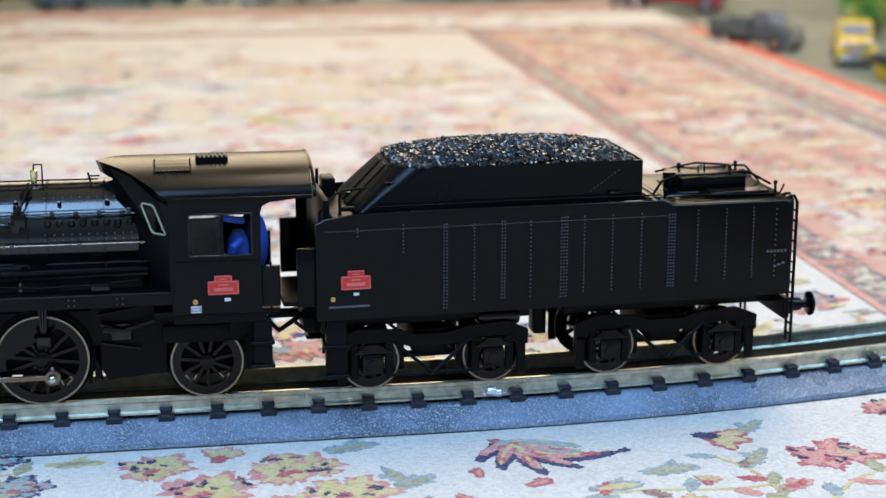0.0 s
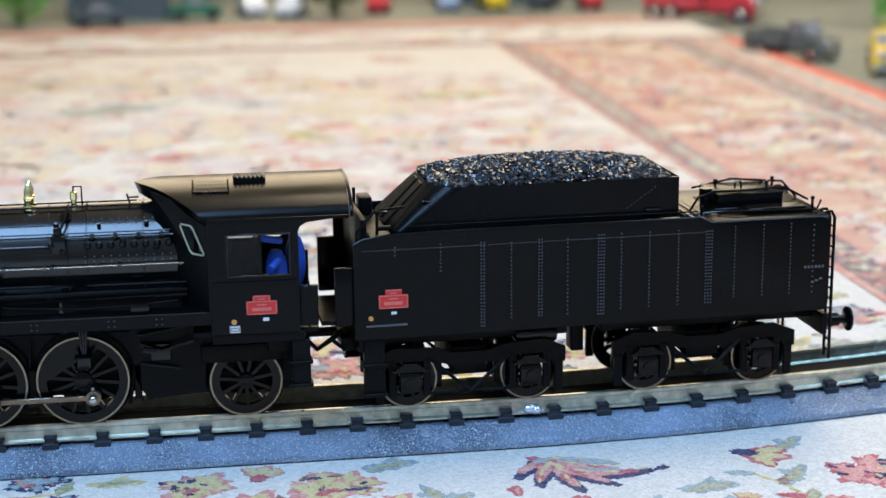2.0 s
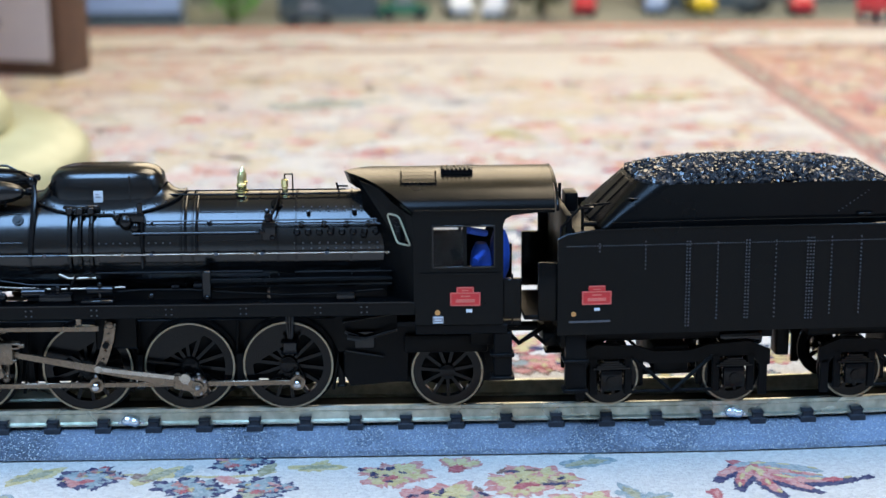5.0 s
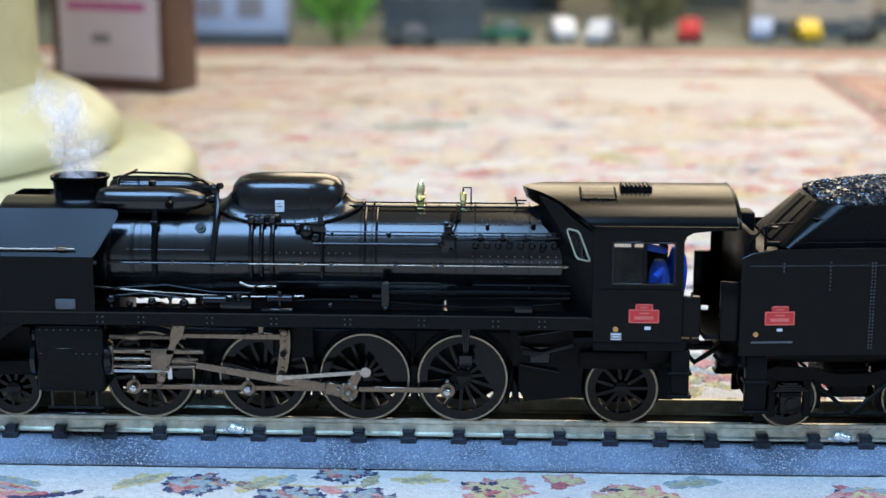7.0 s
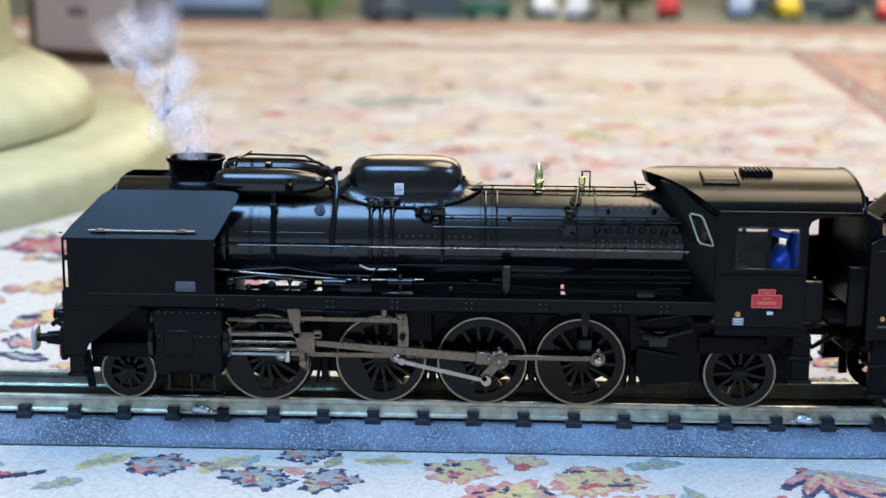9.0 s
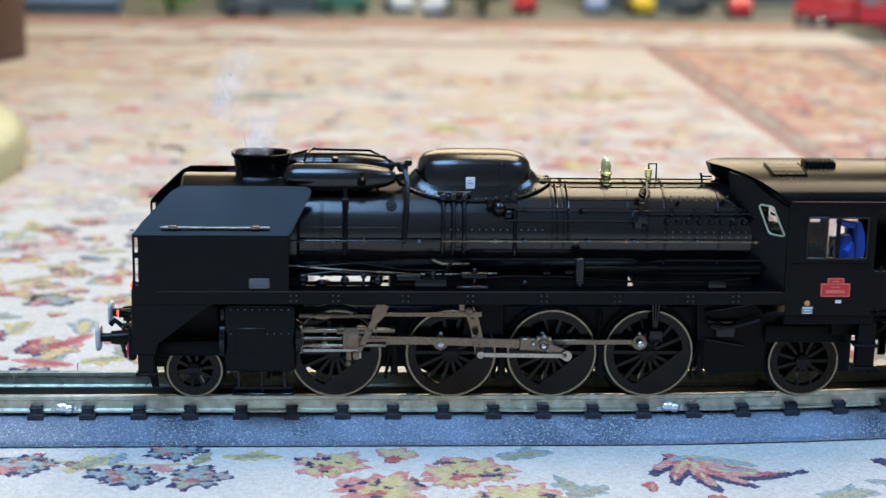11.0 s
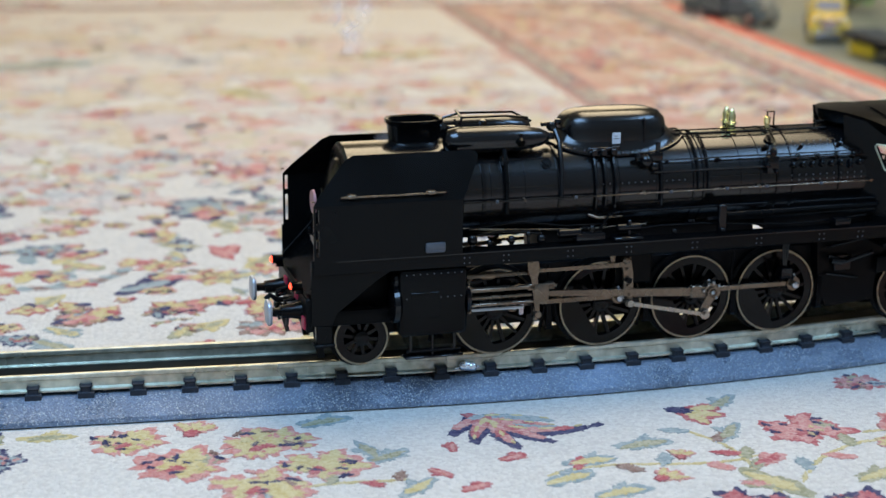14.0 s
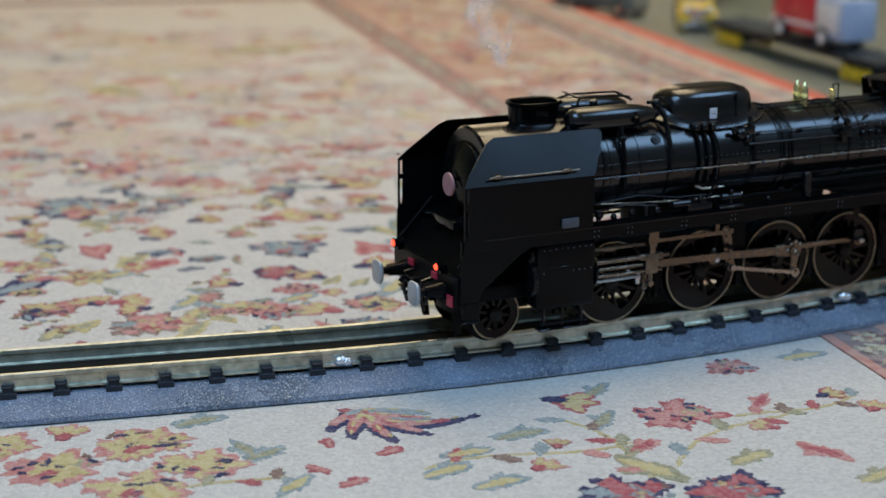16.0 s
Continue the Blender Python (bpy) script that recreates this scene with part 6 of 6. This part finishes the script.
def toy_truck(name, label, x, y, turn, paint, cab_paint, length=0.12, group=""):
    """A small die-cast lorry, front towards +x of its own."""
    t = thing(name, label, "toy truck", group)
    t.matrix_basis = pose(x, y, -0.006, 0, 0, turn)
    u = length / 120
    part("chassis", Shape(u).box(-58, 58, -12, 12, 8, 13, 1), RUBBER, t)
    part("cab", Shape(u).prism([(8, 13), (8, 44), (13, 47), (28, 46), (33, 31), (58, 29), (60, 13)], -17, 17), cab_paint, t, smooth=20)
    part("load_body", Shape(u).box(-60, 4, -19, 19, 14, 22, 1.5).box(-60, 4, -19, -17.5, 22, 34, 0.5, 1).box(-60, 4, 17.5, 19, 22, 34, 0.5, 1).box(2.5, 4, -19, 19, 22, 36, 0.5, 1), paint, t)
    for s in (-1, 1):
        part("side_window", Shape(u).prism([(12, 32), (12, 43), (26, 43), (29, 32)], *sorted((s * 17, s * 17.4))), GREYINK, t)
        part("mudguard", Shape(u).lathe([(s * 15, 12.5), (s * 20.5, 12.5)], (46, 0, 12), "y", 20), paint, t)
        part("headlamp", Shape(u).lathe([(58, 3.4), (62, 3.4), (63, 2)], (0, s * 13, 25), "x", 12), CHROME, t)
        for wx in (46, -30, -48):
            part("wheel", Shape(u).lathe([(s * 13, 8), (s * 13, 10), (s * 21, 10), (s * 21.5, 8)], (wx, 0, 10), "y", 20), RUBBER, t)
            part("hub", Shape(u).lathe([(s * 21, 5), (s * 22.2, 4)], (wx, 0, 10), "y", 12), CHROME, t)
    part("grille", Shape(u).box(59.5, 61, -9, 9, 14, 28, 0.5, 1), CHROME, t)
    part("bumper", Shape(u).box(61, 63.5, -19, 19, 8, 12, 0.8), CHROME, t)
    part("windscreen", Shape(u).loft([[(28.6, -14, 44), (28.6, 14, 44), (33, 14, 32.5), (33, -14, 32.5)], [(29.4, -14, 44), (29.4, 14, 44), (33.8, 14, 32.5), (33.8, -14, 32.5)]]), GREYINK, t)
    return t


def flat_wagon(x, y, turn, length=0.26):
    t = thing("toy_flat_wagon", "black toy flat wagon on yellow wheels", "toy wagon", "toy wagons beside the carpet")
    t.matrix_basis = pose(x, y, -0.006, 0, 0, turn)
    h = length * 500
    part("deck", Shape().box(-h, h, -24, 24, 20, 27, 1), RUBBER, t)
    for i in range(14):
        part("deck_board", Shape().box(-h + i * h / 7, -h + i * h / 7 + 5, -25, 25, 27, 28.5), SLATE, t)
    for bx in (-h + 40, h - 40):
        part("bogie", Shape().box(bx - 30, bx + 30, -18, 18, 10, 20, 1.5), RUBBER, t)
        for dx in (-18, 0, 18):
            for s in (-1, 1):
                part("wheel", Shape().lathe([(s * 17, 5), (s * 17, 7.6), (s * 22, 7.6), (s * 22, 5)], (bx + dx, 0, 10), "y", 18), YELLOW, t, "yellow toy wheel")
    return t


def fire_engine(x, y, z, turn):
    t = thing("toy_fire_engine", "red and white toy fire engine with grey panels on a wagon", "toy truck")
    t.matrix_basis = pose(x, y, z, 0, 0, turn)
    part("cab", Shape().box(30, 68, -19, 19, 9, 50, 5, 3), TOYRED, t)
    part("cab_roof", Shape().box(29, 66, -17, 17, 40, 54, 4, 3), TOYWHITE, t)
    part("pump_body", Shape().box(-16, 28, -20, 20, 10, 52, 2), TOYRED, t)
    part("rear_body", Shape().box(-66, -17, -20, 20, 10, 50, 2), TOYBLUE, t)
    for s in (-1, 1):
        part("locker", Shape().box(-62, -22, *sorted((s * 20, s * 21)), 18, 46, 0.8), TOYWHITE, t)
        part("white_stripe", Shape().box(-16, 66, *sorted((s * 20, s * 20.8)), 18, 22), TOYWHITE, t)
        for wx in (46, -34):
            part("wheel", Shape().lathe([(s * 14, 9), (s * 14, 11), (s * 21.5, 11), (s * 22, 9)], (wx, 0, 11), "y", 20), RUBBER, t)
            part("hub", Shape().lathe([(s * 21.5, 6.5), (s * 23, 5)], (wx, 0, 11), "y", 14), TOYWHITE, t)
    part("light_bar", Shape().box(50, 56, -14, 14, 54, 57, 1), TOYBLUE, t)
    part("ladder", Shape().box(-60, 24, -4, -2, 54, 56).box(-60, 24, 6, 8, 54, 56).box(-58, -54, -4, 8, 52, 55).box(16, 20, -4, 8, 52, 55), CHROME, t)
    return t


def bush(x, y, h, mat, label, seed):
    rnd = random.Random(seed)
    t = thing("model_bush", label, "model tree", "model trees behind the carpet")
    t.location = (x, y, -0.006)
    trunk = Shape(1).lathe([(0, 0.006), (h * 0.5, 0.003)], (0, 0, 0), "z", 8)
    for i in range(6):
        a = i * 1.05
        trunk.rod((0, 0, h * 0.25), (h * 0.3 * math.cos(a), h * 0.3 * math.sin(a), h * 0.6), 0.0018, 5)
    part("trunk", trunk, WOOD, t)
    verts, faces = [], []
    for i in range(900):
        d = Vector((rnd.gauss(0, 1), rnd.gauss(0, 1), rnd.gauss(0, 1))).normalized() * (rnd.uniform(0.2, 1) ** 0.5)
        lump = 1 + 0.3 * math.sin(4 * d.x + seed) * math.cos(5 * d.y)
        o = Vector((d.x * h * 0.5 * lump, d.y * h * 0.5 * lump, h * 0.55 + d.z * h * 0.42 * lump))
        r = rnd.uniform(0.03, 0.06) * h
        m = Euler((rnd.uniform(0, 6), rnd.uniform(0, 6), rnd.uniform(0, 6))).to_matrix()
        k0 = len(verts)
        verts += [o + m @ Vector(c) * r for c in ((-1, 0, 0), (0, 0.6, 0.1), (1, 0, 0), (0, -0.6, 0.1))]
        faces.append((k0, k0 + 1, k0 + 2, k0 + 3))
    me = bpy.data.meshes.new("crown")
    me.from_pydata(verts, [], faces)
    me.materials.append(mat)
    new("crown", me).parent = t


def toy_car(x, y, turn, paint, label, roof=None):
    t = thing("toy_car", label, "toy car", "toy cars behind the carpet")
    t.matrix_basis = pose(x, y, -0.006, 0, 0, turn)
    part("body", Shape().prism([(-40, 8), (-41, 20), (-24, 24), (-16, 36), (12, 36), (22, 24), (40, 21), (42, 8)], -17, 17), paint, t, smooth=25)
    part("roof", Shape().box(-15, 11, -16, 16, 35.6, 37.4, 1), roof or paint, t)
    for s in (-1, 1):
        part("side_window", Shape().prism([(-20, 25), (-14, 34), (10, 34), (17, 25)], *sorted((s * 17, s * 17.4))), GREYINK, t)
        for wx in (-25, 26):
            part("wheel", Shape().lathe([(s * 10, 7), (s * 10, 8.5), (s * 17.5, 8.5), (s * 18, 6)], (wx, 0, 8.5), "y", 18), RUBBER, t)
    return t


def card_house(x, y, wide, deep, high, wall_mat, roof_mat, label):
    t = thing("model_building", label, "model building", "model buildings behind the carpet")
    t.location = (x, y, -0.006)
    part("wall", Shape(1).box(-wide / 2, wide / 2, -deep / 2, deep / 2, 0, high, 0.002), wall_mat, t)
    part("roof", Shape(1).box(-wide / 2 - 0.005, wide / 2 + 0.005, -deep / 2 - 0.005, deep / 2 + 0.005, high, high + 0.012, 0.002), roof_mat, t)
    for i in range(3):
        part("window", Shape(1).box(-wide * 0.36 + i * wide * 0.27, -wide * 0.36 + i * wide * 0.27 + wide * 0.17, -deep / 2 - 0.002, -deep / 2 + 0.001, high * 0.45, high * 0.75), GREYINK, t)
    part("plinth", Shape(1).box(-wide / 2 - 0.002, wide / 2 + 0.002, -deep / 2 - 0.003, -deep / 2 + 0.001, 0, high * 0.2), SLATE, t)


pedestal()
display_box()
toy_truck("toy_lorry", "dark grey-green die-cast toy lorry beside the carpet", 0.60, 1.325, -58, TOYGREY, TOYGREY, 0.125)
toy_truck("toy_lorry", "red die-cast toy lorry on the floor beyond the carpet", 0.62, 1.78, -28, TOYRED, TOYRED, 0.17)
wagon_line = -86
flat_wagon(0.668, 0.88, wagon_line, 0.34)
flat_wagon(0.692, 0.55, wagon_line, 0.26)
toy_truck("toy_lorry", "yellow die-cast toy lorry parked by a toy wagon", 0.672, 1.185, -110, YELLOW, YELLOW, 0.13)
fire_engine(0.662, 0.835, 0.0225, 95)
toy_truck("toy_lorry", "yellow die-cast toy lorry on the floor", 0.86, 1.56, -120, YELLOW, YELLOW, 0.14)
fire_engine(0.692, 0.55, 0.0225, 95)
bush(0.80, 1.42, 0.10, LEAFGREEN, "green model bush on the floor", 4)
bush(0.70, 1.86, 0.12, OLIVEGREEN, "olive model bush on the floor", 5)
bush(-0.42, 1.96, 0.13, LEAFGREEN, "bright green model bush on the floor", 1)
bush(0.075, 1.99, 0.12, OLIVEGREEN, "olive model bush on the floor", 2)
bush(-0.80, 2.3, 0.16, OLIVEGREEN, "olive model bush on the floor", 6)
card_house(-0.62, 1.98, 0.24, 0.10, 0.10, TOYBLUE, TOYWHITE, "pale blue and white model building on a slate base")
card_house(-0.27, 2.06, 0.16, 0.10, 0.16, SLATE, TOYBLUE, "dark slate model building with a pale roof")
card_house(0.36, 2.16, 0.20, 0.10, 0.14, BEIGE, BEIGE, "beige card model building")
card_house(0.60, 2.3, 0.24, 0.10, 0.16, BEIGE, SLATE, "beige card model building with a dark roof")
for i, (x, y, h, m) in enumerate(((-1.1, 2.5, 0.30, OLIVEGREEN), (-0.85, 2.7, 0.34, LEAFGREEN), (-0.05, 2.6, 0.26, OLIVEGREEN), (0.18, 2.5, 0.22, OLIVEGREEN), (0.5, 2.6, 0.26, LEAFGREEN), (0.95, 2.4, 0.26, OLIVEGREEN), (1.2, 2.0, 0.22, LEAFGREEN), (1.05, 1.6, 0.16, OLIVEGREEN), (-0.5, 2.5, 0.26, LEAFGREEN))):
    bush(x, y, h, m, "olive green model tree" if m is OLIVEGREEN else "leafy green model tree", 40 + i)
card_house(-0.30, 2.75, 0.5, 0.2, 0.30, SLATE, SLATE, "dark slate model building")
card_house(0.32, 2.80, 0.5, 0.2, 0.32, BEIGE, SLATE, "beige card model building with a dark roof")
card_house(0.85, 2.75, 0.4, 0.2, 0.30, TOYBLUE, SLATE, "pale blue model building with a dark roof")
card_house(-0.85, 3.0, 0.5, 0.2, 0.36, BEIGE, BEIGE, "tall beige card model building")
for x, y, a, m, l in ((-0.15, 1.99, 8, TOYGREEN, "dark green toy car"), (-0.06, 2.04, 100, TOYWHITE, "white toy car"), (0.005, 2.0, 70, TOYWHITE, "white toy car"), (0.15, 2.04, 80, TOYRED, "red toy car"),
                      (0.27, 2.06, 80, TOYBLUE, "pale blue toy car"), (0.34, 2.05, 95, YELLOW, "yellow toy car"), (0.43, 2.05, 60, SLATE, "dark grey toy car"), (0.50, 2.02, 85, TOYRED, "red toy car"), (-0.30, 1.93, 20, SLATE, "dark grey toy car")):
    toy_car(x, y, a, m, l + " on the floor behind the carpet")

# ---- smoke from the chimney, in rigid puffs ----
def puff(seed, wide, tall, lean):
    """One rigid wisp: curled strands of overlapping vapour shreds, dense in their middle and fading to their rims."""
    rnd = random.Random(seed)
    verts, faces, dense = [], [], []
    strands = [(rnd.uniform(0, 6), rnd.uniform(1.2, 2.4), rnd.uniform(-0.22, 0.22)) for _ in range(3)]
    for i in range(18):
        phase, turns, shift = strands[i % 3]
        u = (i + rnd.random()) / 18
        spread = wide * (0.10 + 0.26 * u)
        o = Vector((lean * u * tall + shift * wide * u + spread * math.sin(phase + turns * 3.1 * u) + rnd.gauss(0, 0.07) * wide, spread * 0.7 * math.cos(phase + turns * 3.1 * u) + rnd.gauss(0, 0.06) * wide, (u - 0.5) * tall))
        r = wide * rnd.uniform(0.2, 0.32) * (0.6 + 0.6 * u)
        m = Euler((radians(90) + rnd.gauss(0, 0.5), rnd.uniform(0, 6.3), rnd.gauss(0, 0.6))).to_matrix()
        k0, n = len(verts), 10
        peak = rnd.uniform(0.6, 1.0) * (1 - 0.45 * abs(2 * u - 1) ** 2)
        verts.append(o + m @ Vector((0, 0, r * 0.35)))
        dense.append(peak)
        for ring, level in ((0.55, 0.5), (1.0, 0.0)):
            for k in range(n):
                a = 2 * math.pi * k / n
                q = r * ring * rnd.uniform(0.8, 1.25)
                verts.append(o + m @ Vector((q * math.cos(a) * 1.5, q * math.sin(a), r * 0.35 * (1 - ring))))
                dense.append(peak * level)
        for k in range(n):
            j = (k + 1) % n
            faces.append((k0, k0 + 1 + k, k0 + 1 + j))
            faces.append((k0 + 1 + k, k0 + 1 + n + k, k0 + 1 + n + j, k0 + 1 + j))
    me = bpy.data.meshes.new("smoke_puff")
    me.from_pydata([v * 0.001 for v in verts], [], faces)
    me.attributes.new("vapour", "FLOAT", "POINT").data.foreach_set("value", dense)
    me.polygons.foreach_set("use_smooth", [True] * len(faces))
    me.materials.append(smoke if seed < 29 or seed in (35, 37, 38, 39) else thin_smoke)
    ob = tagged(new("smoke_puff", me), "thin white puff of smoke above the chimney", "smoke", "puffs of smoke from the chimney")
    return ob


# ---- what moves ----
# how far the locomotive's middle has come along the track
RUN = [(0.0, -0.2684), (3.0, -0.2684), (5.6, -0.2684), (6.0, -0.2679), (6.5, -0.2547), (7.0, -0.2376), (7.5, -0.2224), (8.0, -0.2069), (8.5, -0.1898), (9.0, -0.1695), (9.5, -0.148),
       (10.0, -0.1255), (10.5, -0.103), (11.0, -0.0803), (11.5, -0.0578), (12.0, -0.0345), (12.5, -0.0096), (13.0, 0.0173), (13.5, 0.0476), (14.0, 0.0807), (14.5, 0.1109), (15.0, 0.1405), (15.5, 0.1688), (16.0, 0.1988)]


def way(t):
    """Distance at t, a smooth curve through the stations of RUN."""
    ts, ss = [r[0] for r in RUN], [r[1] for r in RUN]
    t = min(max(t, 0), 16)
    i = max(0, min(len(ts) - 2, int(np.searchsorted(ts, t, side="right")) - 1))
    grade = lambda j: 0.0 if ts[j] <= 5.6 else (ss[min(j + 1, len(ts) - 1)] - ss[j - 1]) / (ts[min(j + 1, len(ts) - 1)] - ts[j - 1])
    h = ts[i + 1] - ts[i]
    u = (t - ts[i]) / h
    return ((2 * u ** 3 - 3 * u ** 2 + 1) * ss[i] + (u ** 3 - 2 * u ** 2 + u) * h * grade(i) + (-2 * u ** 3 + 3 * u ** 2) * ss[i + 1] + (u ** 3 - u ** 2) * h * grade(i + 1))


def stand(s, front, rear):
    """The pose of a vehicle at s whose guiding axles lie front and rear of its middle."""
    ax, ay, _ = on_track(s + front)
    bx, by, _ = on_track(s + rear)
    a = math.atan2(by - ay, bx - ax)
    return pose(ax - front * math.cos(a), ay - front * math.sin(a), RAIL_Z, 0, 0, math.degrees(a))


TENDER_GAP = 0.2935


def motions():
    times = [i * 0.2 for i in range(81)]
    walk(loco, [(t, stand(way(t), -0.070, 0.0695)) for t in times])
    walk(toy_driver, [(t, stand(way(t), -0.070, 0.0695)) for t in times])
    walk(tender, [(t, stand(way(t) + TENDER_GAP, -0.055, 0.055)) for t in times])
    turn = lambda t, r: (way(t) + 0.1695) / r
    for name, x, r in [(f"driver{i}", x, WHEEL_R) for i, x in enumerate(DRIVERS)] + [("lead", -132.0, 12.5), ("trail", 140.0, 16.2)]:
        walk(GEAR[name], [(t, pose(x * 0.001, 0, r * 0.001, 0, math.degrees(turn(t, r * 0.001)) - 21, 0)) for t in times])
    for x, ob in TENDER_WHEELS.items():
        walk(ob, [(t, pose(x * 0.001, 0, 0.0132, 0, math.degrees(turn(t, 0.0132)), 0)) for t in times])
    fine = [i * 0.1 for i in range(161)]
    for side in (-1, 1):
        rows = {n: [] for n in ("coupling", "main", "cross", "return", "eccentric", "link", "comb", "radius")}
        for t in fine:
            a = radians(21) - turn(t, WHEEL_R * 0.001)
            px, pz = THROW * math.cos(a), WHEEL_R + THROW * math.sin(a)
            rows["coupling"].append((t, pose((DRIVERS[0] + px) * 0.001, 0, pz * 0.001)))
            mx = DRIVERS[2] + px
            cx = mx - math.sqrt(84.5 ** 2 - (pz - 29.6) ** 2)
            rows["cross"].append((t, pose(cx * 0.001, 0, 0.0296)))
            rows["main"].append((t, pose(cx * 0.001, 0, 0.0296, 0, math.degrees(math.asin((29.6 - pz) / 84.5)), 0)))
            ex, ez = DRIVERS[2] + 5.6 * math.cos(a - radians(105)), WHEEL_R + 5.6 * math.sin(a - radians(105))
            rows["return"].append((t, pose(mx * 0.001, 0, pz * 0.001, 0, math.degrees(math.atan2(-(ez - pz), ex - mx)), 0)))
            swing = 0.28 * math.cos(a - radians(105))
            lx, lz = -9.5 + 11 * math.sin(swing), 33 - 10.5 * math.cos(swing)
            rows["link"].append((t, pose(-0.0095, 0, 0.033, 0, -math.degrees(swing), 0)))
            rows["eccentric"].append((t, pose(lx * 0.001, 0, lz * 0.001, 0, math.degrees(math.atan2(-(ez - lz), ex - lx)), 0)))
            vx = -56 + 3.0 * math.cos(a - radians(100))
            tilt = math.atan2((cx - 1) - vx, 22.0)
            rows["comb"].append((t, pose(vx * 0.001, 0, 0.0375, 0, -math.degrees(tilt), 0)))
            rows["radius"].append((t, pose((vx + 1) * 0.001, 0, 0.0405)))
        for n, r in rows.items():
            walk(GEAR[f"{n}{side}"], r)
    # each puff waits in the smokebox, rises through the chimney and drifts away
    for n, (start, drift, speed) in enumerate(PUFF_TIMES):
        ob = puff(20 + n, 1.5 * PUFF_SIZES[n][0], PUFF_SIZES[n][1], drift * 1.2)
        rows = []
        for t in times:
            out = 0.036 / speed
            m = stand(way(min(t, start + out)), -0.070, 0.0695) @ Matrix.Translation((-0.103, 0, 0.073))
            age = max(0.0, t - start)
            m = Matrix.Translation((drift * speed * max(0, age - out) * 0.75, 0.0, speed * age)) @ m
            rows.append((t, m))
        walk(ob, rows)


PUFF_TIMES = [(6.48, -0.08, 0.11), (6.68, -0.04, 0.11), (7.35, -0.1, 0.1), (7.6, -0.1, 0.1), (7.75, -0.15, 0.12), (8.25, -0.12, 0.105), (8.42, -0.1, 0.105), (8.58, -0.06, 0.105), (8.7, 0.05, 0.1), (9.6, -0.1, 0.1),
              (10.4, -0.1, 0.1), (10.65, -0.1, 0.1), (11.7, -0.1, 0.1), (11.95, -0.08, 0.1), (12.4, -0.08, 0.1), (12.82, -0.1, 0.1), (13.25, -0.1, 0.1), (13.92, -0.06, 0.1), (14.6, -0.12, 0.12), (14.88, -0.1, 0.1), (15.25, -0.08, 0.1), (15.4, -0.1, 0.1), (11.12, -0.06, 0.1), (11.34, -0.06, 0.1)]
PUFF_SIZES = [(18, 34), (15, 28), (18, 30), (15, 26), (16, 28), (21, 36), (18, 32), (15, 28), (9, 16), (15, 26), (15, 30), (13, 26), (13, 28), (11, 22), (12, 26), (13, 26), (12, 24), (15, 28), (16, 34), (15, 36), (14, 28), (10, 22), (16, 34), (14, 30)]
motions()
